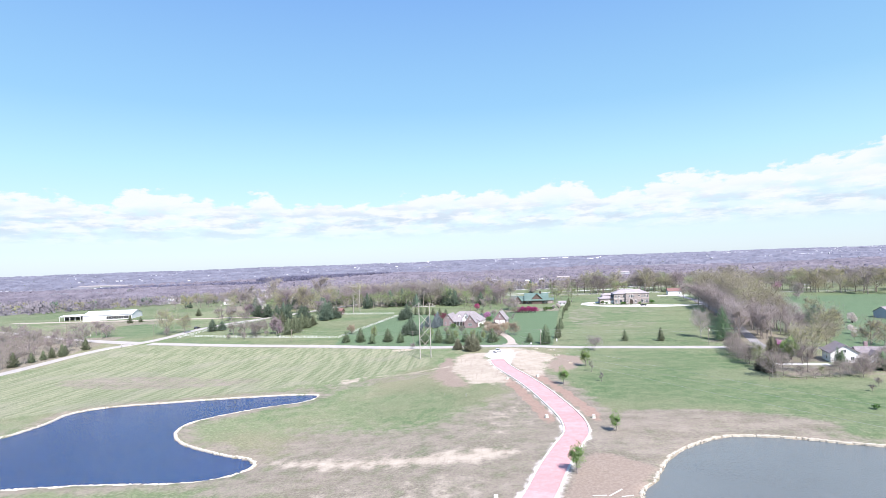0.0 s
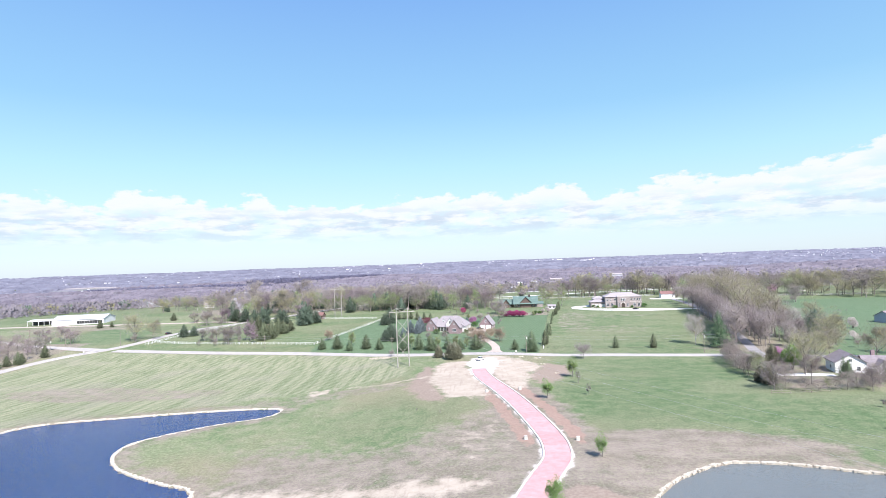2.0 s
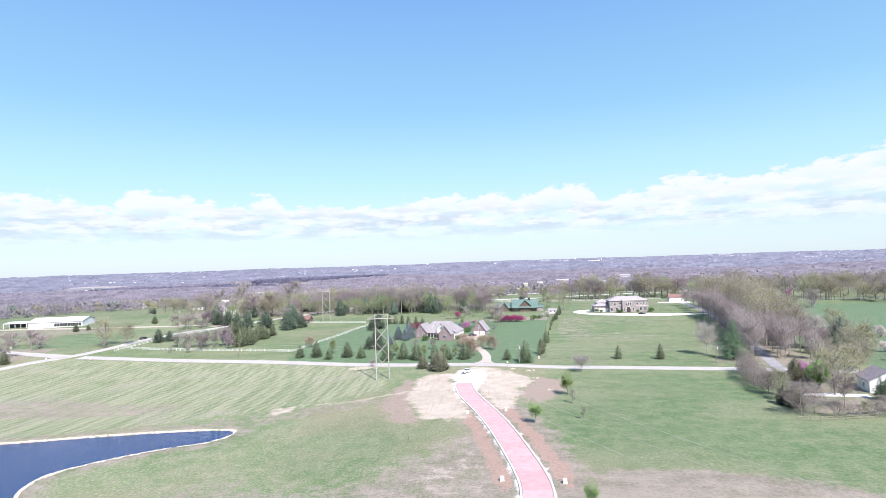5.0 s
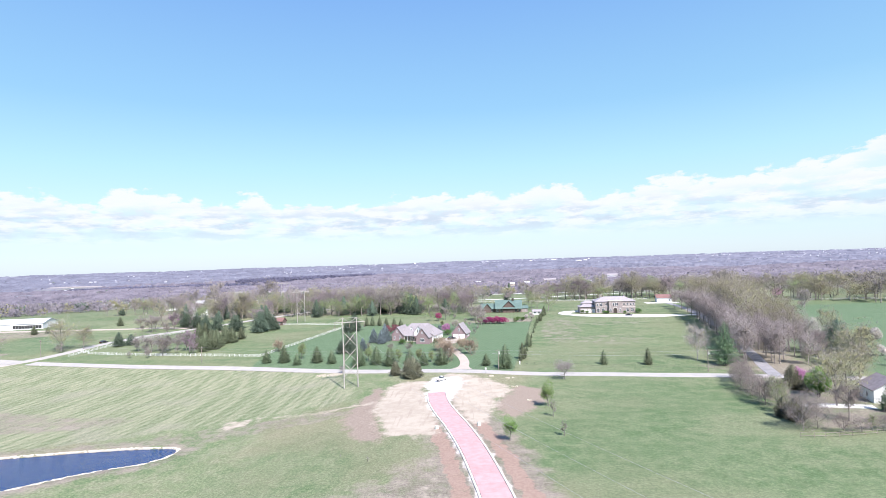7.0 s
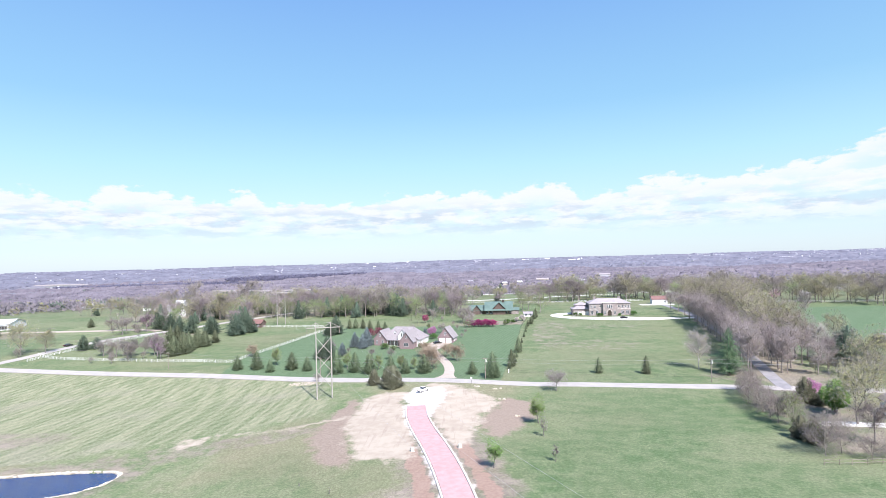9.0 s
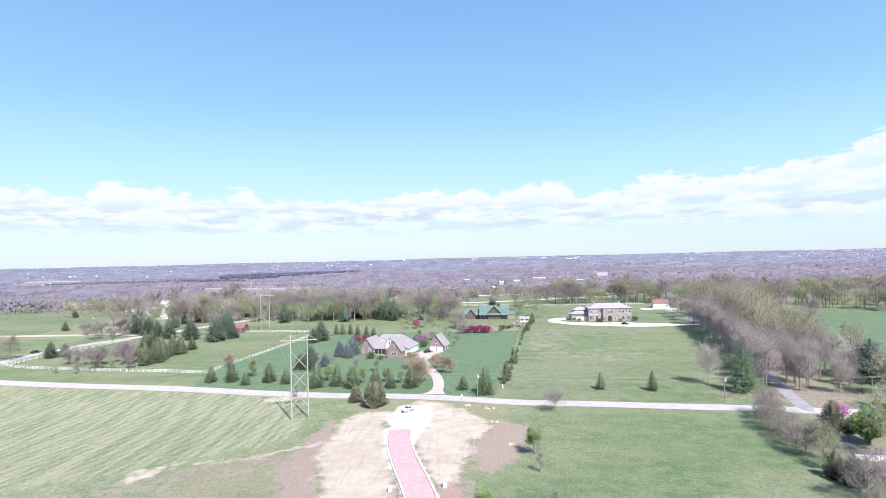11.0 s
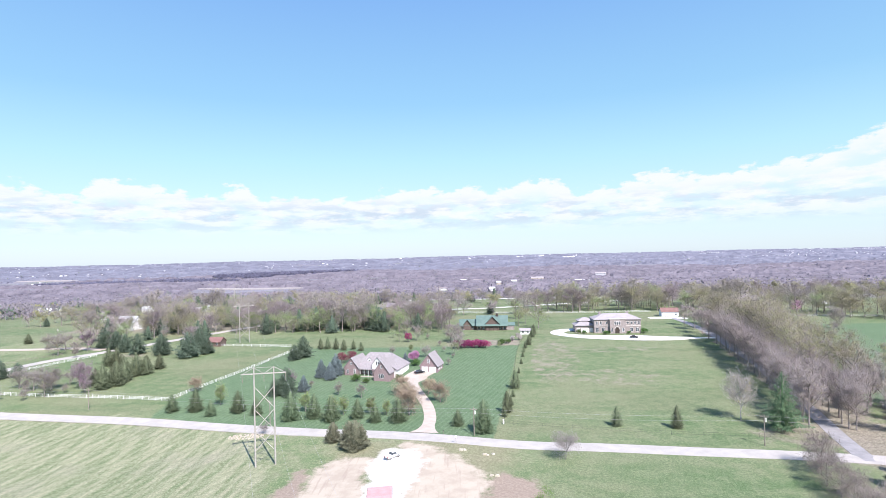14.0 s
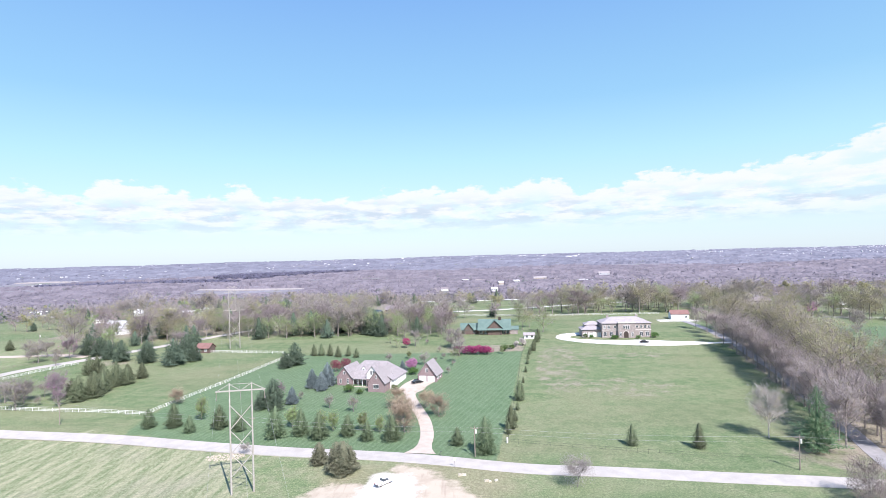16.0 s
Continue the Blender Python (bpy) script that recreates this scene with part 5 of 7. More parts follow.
def joined_woods(seed, n, x0, x1, y0, y1, keep, mix, label):
    """Woods past counting: trees of several kinds laid into one mesh for each material."""
    rng = random.Random(seed)
    piles = {}
    done = []
    tries = 0
    while len(done) < n and tries < n * 30:
        tries += 1
        x, y = rng.uniform(x0, x1), rng.uniform(y0, y1)
        if not keep(x, y) or any((x - a) ** 2 + (y - b) ** 2 < 30 for a, b in done):
            continue
        done.append((x, y))
        protos, size, lo, hi = rng.choice(mix)
        f = rng.uniform(lo, hi) / size
        a = rng.uniform(0, 6.3)
        c, q = math.cos(a) * f * rng.uniform(0.9, 1.15), math.sin(a) * f
        for o in rng.choice(protos).children:
            me = o.data
            v = np.empty(len(me.vertices) * 3)
            me.vertices.foreach_get("co", v)
            v = v.reshape(-1, 3)
            w = np.stack([v[:, 0] * c - v[:, 1] * q + x, v[:, 0] * q + v[:, 1] * c + y, v[:, 2] * f + rise(x, y) - 0.1], 1)
            pile = piles.setdefault(me.materials[0].name, [me.materials[0], [], [], 0])
            pile[1].append(w)
            pile[2] += [tuple(k + pile[3] for k in p.vertices) for p in me.polygons]
            pile[3] += len(w)
    for mat, vs, fs, _ in piles.values():
        me = bpy.data.meshes.new("woods")
        me.from_pydata(np.concatenate(vs).tolist(), [], fs)
        me.materials.append(mat)
        tagged(new("woods", me), label, "woods", kind="stuff")


# White farm buildings behind the lane, kept clear of trees.
YARDS = [(-224, 675), (-291, 756), (-299, 829), (-289, 860), (-256, 828), (-426, 869), (-52, 690), (-33, 751)]
MIXED = [(w_bare, 14, 14, 21), (w_mauve, 13, 12, 19), (w_fresh, 12, 11, 17), (w_bud, 14, 12, 18), (w_bud, 14, 11, 17), (w_pine, 11, 9, 15), (w_mauve, 13, 13, 19), (w_fresh, 12, 9, 15)]
YELLOW = [(w_bud, 14, 15, 21), (w_bud, 14, 15, 21), (w_fresh, 12, 13, 19), (w_bare, 14, 15, 20), (w_mauve, 13, 15, 20), (w_bud, 14, 15, 22)]
woodland(1, 100, -135, 15, 636, 700, lambda x, y: y > 642 - (x + 40) * 0.02 and abs(x + 110) > 6, MIXED, "woodland behind the lawns")
woodland(12, 24, -110, -20, 640, 668, lambda x, y: True, [(w_pine, 11, 11, 16), (w_fresh, 12, 11, 15)], "woodland behind the lawns")
woodland(2, 44, -215, -138, 604, 700, lambda x, y: (x + 224) ** 2 + (y - 671) ** 2 > 300 and near_line(SIDE_ROAD, x, y) > 7 and near_line(UPPER_ROAD, x, y) > 7 and (x + 200) ** 2 + (y - 652) ** 2 > 200, MIXED, "woodland by the lane")
joined_woods(3, 190, -340, 90, 702, 980, lambda x, y: near_line(FAR_ROAD, x, y) > 12 and near_line(VALLEY_ROAD, x, y) > 12 and not (-92 < x < -48 and y < 832) and (x < -25 or (x * 7.3 + y * 3.1) % 1.0 < 0.4) and not any(abs(x - a) < 16 and -45 < y - b < 18 for a, b in YARDS), [(l_bare, 14, 14, 21), (l_mauve, 13, 12, 19), (l_bare, 14, 14, 21), (l_bud, 14, 11, 17), (w_pine, 11, 9, 16), (l_mauve, 13, 13, 19), (l_fresh, 12, 9, 15)], "leafless woods with scattered pines behind houses")
woodland(4, 86, 82, 250, 737, 810, lambda x, y: near_line(FAR_ROAD, x, y) > 7, YELLOW, "trees behind the mansion")
woodland(5, 66, 235, 420, 590, 730, lambda x, y: 700 < y + 0.5 * (x - 235) - 22 * math.sin(x / 30) < 760, YELLOW, "park trees")
joined_woods(13, 110, 200, 620, 620, 980, lambda x, y: y + 0.5 * (x - 235) > 765, [(l_bud, 14, 15, 22), (l_bud, 14, 15, 22), (l_bare, 14, 16, 23), (l_mauve, 13, 15, 22)], "budding yellow-green woods behind a park")
woodland(9, 12, 250, 420, 520, 600, lambda x, y: x > 330 - (y - 520) * 0.3, YELLOW, "park trees")
w_scrub = kinds(lambda k: broadleaf("thicket_bush", 350 + k, 8.0, 4.2, "bark", "twig_pale", "bud_green", 620, 30, "leafless grey roadside brush", 0.06, 4, category="shrub", rise=1.2, thick=2.2, fill_share=0.6), 2)
joined_woods(6, 185, -370, -254, 385, 535, lambda x, y: x < -255 - 0.08 * max(0, y - 470) and near_line(FARM_ROAD, x, y) > 8 and near_line(SIDE_ROAD, x, y) > 9, [(w_scrub, 8, 8, 11), (l_bare, 14, 9, 13), (l_mauve, 13, 9, 12), (w_scrub, 8, 8, 10.5)], "dense leafless brush beside a road")
plant(w_scrub, [8] * 2, [(-300, 545, 5), (-285, 552, 4)], "roadside brush", "leafless grey bush on a verge")
woodland(7, 12, -330, -262, 690, 800, lambda x, y: near_line(FARM_ROAD, x, y) > 10, [(w_bud, 14, 9, 14), (w_bare, 14, 10, 15), (w_pine, 11, 6, 10)], "trees round the barns")
woodland(8, 4, 60, 76, 640, 700, lambda x, y: True, [(w_fresh, 12, 10, 14), (w_bud, 14, 10, 13)], "boundary trees")
woodland(10, 14, -20, 22, 560, 640, lambda x, y: not (-30 < x < 14 and y < 600), [(w_bare, 14, 6, 10), (w_fresh, 12, 5, 8), (w_mauve, 13, 6, 9)], "garden trees")
for k, lite in enumerate(LITE):
    plant(lite, [14, 14, 14] if k == 0 else [13, 13], [(-300 + 40 * k + 9 * j, 712 + 7 * k + 5 * j, 13) for j in range(len(lite))], "woodland behind the lawns")
plant(cedars, [8] * 3, [(-250, 461, 5.5), (-252, 466, 5.0), (-248.5, 478, 6.5), (-256, 434, 6), (-254, 452, 5), (-253, 457, 5.5), (-255, 445, 4.5), (-292, 585, 5.8), (-286, 590, 4), (-252, 619, 5)], "roadside cedars")


# Pale fields in the valley: west end, east end and depth.
FAR_FIELDS = [((-1150, 1773), (-975, 1819), 45), ((-1800, 2454), (-1560, 2497), 36), ((-840, 2037), (-470, 2013), 36)]
# Houses in the valley: place, width, height of the eaves.
VALLEY_HOUSES = [(-34, 1452, 24, 7.5), (-14, 1490, 18, 7), (-28, 1777, 30, 8), (28, 2071, 34, 8), (76, 2046, 46, 8), (102, 1712, 24, 10), (130, 1850, 22, 8), (178, 1900, 26, 7),
                 (283, 2164, 70, 11), (318, 2033, 26, 10), (365, 1892, 34, 9), (405, 1960, 40, 8), (440, 1664, 30, 8), (468, 1700, 24, 8), (500, 1760, 30, 8), (520, 2250, 60, 9), (-120, 2150, 28, 7), (-330, 2260, 22, 7)]


# Cloud shade painted as belts of dark conifers: centre, half width and half depth.
CLOUD_SHADES = ((-1420, 2300, 170, 50), (-1250, 2370, 230, 75), (-1050, 2470, 170, 70), (-930, 2680, 150, 90), (-780, 2760, 190, 110), (-620, 2800, 170, 70))


def in_clearing(x, y):
    """Whether a far place lies on a field, before one, or before a house."""
    for (xa, ya), (xb, yb), deep in FAR_FIELDS:
        if xa < x < xb and -130 < y - (ya + (yb - ya) * (x - xa) / (xb - xa)) < deep:
            return True
    return any(abs(x - a) < w * 0.45 and -80 < y - b < 14 for a, b, w, _ in VALLEY_HOUSES)


def far_woods(seed, count, near, far_end, low, high, mat, label, tufts=14, fine=1.0, zones=()):
    """Woods too far off to count: loose tufted crowns, one mesh. zones: ellipses (x, y, half width, half depth) that they keep to."""
    rng = np.random.default_rng(seed)
    spots = []
    while len(spots) < count:
        if zones:
            cx, cy, rx, ry = zones[rng.integers(len(zones))]
            q, a = math.sqrt(rng.uniform()), rng.uniform(0, 6.283)
            x, y = cx + rx * q * math.cos(a), cy + ry * q * math.sin(a)
        else:
            d = math.exp(rng.uniform(math.log(near), math.log(far_end)))
            a = rng.uniform(-0.86, 0.86)
            x, y = d * math.sin(a) + 10, 250 + d * math.cos(a)
        if y < 720 or (not zones and noise.noise(Vector((x / 260, y / 420, seed * 3.1))) < -0.3):
            continue
        if in_clearing(x, y) or (-30 < x < 420 and y < 1000) or (-92 < x < -48 and y < 832):
            continue
        spots.append((x, y, rise(x, y), rng.uniform(low, high)))
    c = np.repeat(np.array(spots), tufts, axis=0)
    n = len(c)
    d = rng.normal(size=(n, 3))
    d /= np.linalg.norm(d, axis=1, keepdims=True)
    h = c[:, 3]
    at = c[:, :3] + (0, 0, 1) * (h * 0.5)[:, None] + d * np.cbrt(rng.uniform(0.1, 1, n))[:, None] * np.stack([h * 0.5, h * 0.5, h * 0.42], 1)
    v, f = sprays(rng, at, d + (0, 0, 0.5), h * rng.uniform(0.3, 0.6, n) * fine, h * rng.uniform(0.2, 0.4, n) * fine)
    return tagged(new("far_woods", quick("far_woods", v, f, mat)), label, "woods", kind="stuff")


far_woods(1, 4200, 680, 1350, 7, 12, "twig_haze", "distant leafless mauve-brown woods with haze in their colour", 24, 0.6)
far_woods(2, 420, 640, 1300, 7, 12, "bud_olive", "distant budding yellow-green trees", 50, 0.4)
far_woods(3, 300, 640, 2200, 8, 13, "pine", "distant dark evergreen trees", 40, 0.45)
far_woods(4, 6500, 1250, 3000, 11, 15, "twig_haze", "far leafless crowns above the valley woods", 6, 0.5)
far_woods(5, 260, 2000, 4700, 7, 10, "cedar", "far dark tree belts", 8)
far_woods(7, 5000, 0, 0, 9, 13, "cloud_shade", "dark conifer tufts added as cloud shade in the valley", 6, 1.1,
          CLOUD_SHADES)


def canopy(seed, near, far_end, step_out, step_round, mat, label):
    """The closed crowns of woods seen from far above: one rolling, knobbly sheet that dips to the ground in clearings."""
    rng = np.random.default_rng(seed)
    rings = int(math.log(far_end / near) / step_out)
    cols = int(1.76 / step_round)
    v, f = [], []
    for i in range(rings + 1):
        d = near * math.exp(step_out * i)
        for k in range(cols + 1):
            a = -0.88 + 1.76 * k / cols + rng.uniform(-0.4, 0.4) * step_round
            q = d * (1 + rng.uniform(-0.4, 0.4) * step_out)
            x, y = q * math.sin(a) + 10, 250 + q * math.cos(a)
            tall = 2.0 + 8.5 * rng.random() + 4.0 * noise.noise(Vector((x / 90, y / 60, seed))) + 3 * noise.noise(Vector((x / 380, y / 240, seed + 4)))
            if i == 0 or any(((x - a) / u) ** 2 + ((y - b) / w) ** 2 < 1 for a, b, u, w in CLOUD_SHADES) or in_clearing(x, y) or y < 1010 or noise.noise(Vector((x / 420, y / 160, 31.0))) > 0.42:
                tall = -3.0
            v.append((x, y, rise(x, y) + tall))
    n = cols + 1
    f = [(i * n + k, i * n + k + 1, (i + 1) * n + k + 1, (i + 1) * n + k) for i in range(rings) for k in range(cols)]
    me = quick("far_woods", v, f, mat)
    return tagged(new("far_woods", me), label, "woods", kind="stuff")


canopy(41, 840, 2700, 0.0052, 0.0046, "canopy", "closed mauve-brown crowns of leafless valley woods")
canopy(42, 2650, 4900, 0.0075, 0.0046, "canopy_haze", "closed crowns of far hill woods with blue haze painted in")


def far_field(a, b, deep):
    """A pale field between woods, a thin slab that follows the ground."""
    m, n = Mesh(), 12
    v = []
    for k in range(n + 1):
        x, y = a[0] + (b[0] - a[0]) * k / n, a[1] + (b[1] - a[1]) * k / n
        w = deep * (0.35 + 0.65 * math.sin(math.pi * (k + 0.7) / (n + 1.4)))
        for t in (0.0, 0.5, 1.0):
            v.append((x, y + w * t, rise(x, y + w * t) + 1.2))
        v.append((x, y, rise(x, y) - 0.5))
    m.add(v, [(k * 4 + j, k * 4 + 4 + j, k * 4 + 5 + j, k * 4 + 1 + j) for k in range(n) for j in (0, 1)] + [(k * 4 + 3, k * 4 + 7, k * 4 + 4, k * 4) for k in range(n)])
    structure("field", m, "field", "pale dry field between distant woods", "field")


for west, east, deep in FAR_FIELDS:
    far_field(west, east, deep)


# ---- buildings ----
def pane(parent, x, y, z, w, h, face="front", name="window", bars=1):
    """A window in a wall that faces the road (front, -y), or a side wall: frame, glass and glazing bars, proud of the wall."""
    win = new(name)
    win.parent = parent
    turn = {"front": 0, "east": 90, "west": -90, "back": 180}[face]
    win.matrix_basis = pose(x, y, z, 0, 0, turn)
    t = 0.09
    f = Mesh()
    f.box(-w / 2 - t, -0.09, -t, w / 2 + t, 0.05, 0).box(-w / 2 - t, -0.09, h, w / 2 + t, 0.05, h + t)
    f.box(-w / 2 - t, -0.09, 0, -w / 2, 0.05, h).box(w / 2, -0.09, 0, w / 2 + t, 0.05, h)
    for k in range(bars):
        c = -w / 2 + w * (k + 1) / (bars + 1)
        f.box(c - 0.03, -0.07, 0, c + 0.03, 0.0, h)
    part("frame", f, "white_paint", win)
    part("pane", Mesh().box(-w / 2, -0.03, 0, w / 2, 0.02, h), "glass", win)
    return win


def panel(parent, name, x0, z0, x1, z1, y, mat, label="", depth=0.08):
    return part(name, Mesh().box(x0, y - depth, z0, x1, y + 0.03, z1), mat, parent, label)


def gable_wall(x0, x1, y0, y1, eave, ridge):
    """Walls of a block whose gables face front and back."""
    c = (x0 + x1) / 2
    return Mesh().prism([(x0, -0.6), (x1, -0.6), (x1, eave), (c, ridge), (x0, eave)], y0, y1)


def gable_roof(x0, x1, y0, y1, eave, ridge, over=0.45, thick=0.22):
    c = (x0 + x1) / 2
    k = (ridge - eave) / (c - x0)
    m = Mesh()
    for s, e in ((-1, x0 - over), (1, x1 + over)):
        ez = eave - k * over
        m.prism([(e, ez), (c, ridge), (c, ridge + thick), (e, ez + thick)], y0 - over, y1 + over)
    return m


def cross_roof(y0, y1, x0, x1, eave, ridge, over=0.45, thick=0.22):
    """A gable roof whose ridge runs along x."""
    c = (y0 + y1) / 2
    k = (ridge - eave) / (c - y0)
    m = Mesh()
    for e in (y0 - over, y1 + over):
        ez = eave - k * over
        m.prism([(e, ez), (c, ridge), (c, ridge + thick), (e, ez + thick)], x0 - over, x1 + over, 0)
    return m


def hip_roof(x0, x1, y0, y1, eave, ridge, over=0.6):
    x0, x1, y0, y1 = x0 - over, x1 + over, y0 - over, y1 + over
    r = (y1 - y0) / 2 * 0.95
    c = (y0 + y1) / 2
    v = [(x0, y0, eave - 0.2), (x1, y0, eave - 0.2), (x1, y1, eave - 0.2), (x0, y1, eave - 0.2), (x0, y0, eave), (x1, y0, eave), (x1, y1, eave), (x0, y1, eave),
         (x0 + r, c, ridge), (x1 - r, c, ridge)]
    return Mesh().add(v, [(0, 1, 2, 3), (0, 1, 5, 4), (1, 2, 6, 5), (2, 3, 7, 6), (3, 0, 4, 7), (4, 5, 9, 8), (6, 7, 8, 9), (5, 6, 9), (7, 4, 8)])


def brick_house():
    x, y = -16.7, 527.5
    h = thing("brick_house", "large brick and white house with many grey gables", "house", (x, y, land(x, y) + 0.1), -14)
    h.scale = (0.9, 1.0, 1.06)
    # Main block under a long ridge.
    part("wall", Mesh().box(-13, 1.4, -0.6, 12, 15, 3.0), "brick", h)
    part("roof", hip_roof(-13, 12, 1.0, 15, 3.0, 8.6), "shingle", h)
    # West brick gable.
    part("wall", gable_wall(-16.2, -8.6, -1.5, 9, 3.4, 7.4), "brick", h)
    part("roof", gable_roof(-16.2, -8.6, -1.5, 11, 3.4, 7.4), "shingle", h)
    # White middle gable.
    part("wall", gable_wall(-1.2, 4.6, -1.0, 8, 4.8, 8.0), "white_siding", h, "white sided gable")
    part("roof", gable_roof(-1.2, 4.6, -1.0, 9, 4.8, 8.0), "shingle", h)
    part("lower_wall", Mesh().box(-1.25, -1.12, -0.6, 4.65, 1.0, 2.9), "brick", h)
    # East brick gable, furthest forward.
    part("wall", gable_wall(2.8, 11.0, -8.0, 6, 3.1, 7.6), "brick", h)
    part("roof", gable_roof(2.8, 11.0, -8.0, 7, 3.1, 7.6), "shingle", h)
    # East wing with garage doors to the court.
    part("wall", Mesh().box(9, -2, -0.6, 12.12, 14.8, 2.98), "white_siding", h, "white sided wall with garage doors")
    part("roof", Mesh().prism([(8.0, 5.4), (12.8, 2.95), (12.8, 3.15), (8.0, 5.6)], -2.4, 3.0), "shingle", h)
    dormer = part("dormer", gable_wall(-6.0, -3.8, 3.6, 8, 5.8, 7.0), "white_siding", h, "small white dormer")
    part("roof", gable_roof(-6.0, -3.8, 3.6, 8, 5.8, 7.0, 0.2, 0.12), "shingle", dormer)
    pane(h, -4.9, 3.59, 5.0, 0.9, 0.8)
    for k in range(2):
        pane(h, 1.2 + 1.1 * k, -1.01, 4.6, 0.7, 1.6, bars=0)
    pane(h, -14.3, -1.51, 0.9, 0.9, 1.6)
    pane(h, -10.6, -1.51, 0.9, 0.9, 1.8)
    pane(h, -12.4, -1.51, 4.6, 0.8, 0.9, bars=0)
    pane(h, 6.9, -8.01, 0.9, 2.6, 1.5, bars=2)
    pane(h, 6.9, -8.01, 4.9, 0.7, 0.9, bars=0)
    for k in range(3):
        pane(h, -7.2 + 2.2 * k, 1.39, 0.7, 1.0, 1.8)
    panel(h, "front_door", -1.0, 0.0, 0.1, 2.2, -1.12, "dark_door")
    for k in range(4):
        part("porch_post", Mesh().box(-8.2 + 2.2 * k, -0.6, -0.3, -8.0 + 2.2 * k, -0.4, 2.7), "white_paint", h)
    part("porch_roof", Mesh().prism([(-1.0, 2.5), (1.6, 3.3), (1.6, 3.5), (-1.0, 2.7)], -8.6, -1.2, 0), "shingle", h)
    for k in range(2):
        d = part("garage_door", Mesh().box(12.05, 3.5 + 4.4 * k, 0, 12.2, 6.9 + 4.4 * k, 2.4), "white_paint", h)
    part("front_walk", Mesh().box(-8, -2.6, -0.55, 3, -1.7, -0.02), "drive", h, "pale concrete front walk")


def brick_garage():
    g = thing("brick_garage", "brick two-door garage under a steep gable", "garage", (7.2, 532.0, land(7, 532) + 0.1), -14)
    part("wall", gable_wall(-4.1, 4.1, 0, 9.5, 3.0, 8.2), "brick", g)
    part("roof", gable_roof(-4.1, 4.1, 0, 9.5, 3.0, 8.2, 0.5), "shingle", g)
    for s in (-1, 1):
        d = panel(g, "garage_door", s * 1.85 - 1.55, 0.0, s * 1.85 + 1.55, 2.5, 0.0, "white_paint")
        for k in range(3):
            part("panel_line", Mesh().box(s * 1.85 - 1.5, -0.1, 0.6 * (k + 1), s * 1.85 + 1.5, -0.075, 0.6 * (k + 1) + 0.03), "kerb", d)
    pane(g, 0, -0.01, 4.2, 0.9, 1.5)
    for k in range(2):
        pane(g, 4.11, 2.8 + 3.5 * k, 0.9, 1.2, 1.3, "east")


def mansion():
    x, y = 118.0, 621.0
    h = thing("mansion", "wide two-storey tan stone mansion with a hipped grey roof", "house", (x, y, land(x, y) + 0.1), -3)
    part("wall", Mesh().box(-13.5, 0, -0.8, 14.5, 14, 8.4), "stucco", h)
    part("roof", hip_roof(-13.5, 14.5, 0, 14, 8.4, 11.4), "slate", h)
    # Entrance bay.
    bay = part("entrance_bay", Mesh().box(-4.4, -1.6, -0.8, 5.0, 0.5, 8.5), "stucco", h)
    part("parapet", Mesh().box(-4.7, -1.9, 8.5, 5.3, 0.6, 8.9), "kerb", bay)
    arch = Mesh()
    arch.prism([(-1.3, 0)] + [(1.3 * math.cos(math.pi * (1 - k / 10)) + 0.0, 2.5 + 1.3 * math.sin(math.pi * k / 10)) for k in range(11)] + [(1.3, 0)], -1.68, -1.55)
    part("arched_door", arch, "dark_door", h, "dark arched entrance door")
    ring = Mesh()
    for k in range(12):
        a0, a1 = math.pi * k / 12, math.pi * (k + 1) / 12
        q = lambda r, a: (r * math.cos(a), 2.5 + r * math.sin(a))
        ring.prism([q(1.35, a0), q(1.7, a0), q(1.7, a1), q(1.35, a1)], -1.75, -1.55)
    part("arch_stone", ring, "kerb", h, "pale stone door arch")
    for k in range(3):
        pane(h, -1.2 + 1.3 * k, -1.61, 5.2, 0.9, 1.9, bars=0)
    for cx in (-6.0, 6.6):
        n = 14
        ob = new("round_window")
        ob.parent = h
        ob.matrix_basis = pose(cx, 0, 6.2)
        part("frame", Mesh().prism([(0.95 * math.cos(2 * math.pi * k / n), 0.95 * math.sin(2 * math.pi * k / n)) for k in range(n)], -0.1, 0.05), "kerb", ob)
        part("pane", Mesh().prism([(0.7 * math.cos(2 * math.pi * k / n), 0.7 * math.sin(2 * math.pi * k / n)) for k in range(n)], -0.14, 0.0), "glass", ob)
    for cx in (-12, -9.6, 9.0, 11.2, 13.2):
        pane(h, cx, -0.01, 5.2, 1.1, 1.7)
    for cx in (-11.8, -8.2, 9.0, 12.4):
        pane(h, cx, -0.01, 0.8, 1.7, 2.4, bars=1)
    for cx in (-3.2, 3.6):
        pane(h, cx, -1.61, 0.9, 1.0, 2.2)
    part("cornice", Mesh().box(-13.7, -0.2, 4.2, -4.4, 0.02, 4.5).box(5.0, -0.2, 4.2, 14.7, 0.02, 4.5), "kerb", h, "pale stone band")
    # Low western wing.
    part("wall", Mesh().box(-24.5, 3.5, -1.0, -13.4, 14, 4.4), "stucco", h)
    part("roof", hip_roof(-24.5, -12.8, 3.5, 14, 4.4, 7.0), "slate", h)
    part("upper_wing", Mesh().box(-22, 8, 4, -13.4, 14, 6.8), "stucco", h)
    part("roof", hip_roof(-22, -13.0, 7.5, 14.4, 6.8, 8.6), "slate", h)
    for k in range(4):
        panel(h, "garage_door", -23.8 + 2.7 * k, 0.0, -21.6 + 2.7 * k, 2.5, 3.5, "white_paint")
    for k, cx in enumerate((-9.0, 8.0)):
        part("chimney", Mesh().box(cx, 9, 8, cx + 1.3, 10.3, 12.2), "stucco", h)


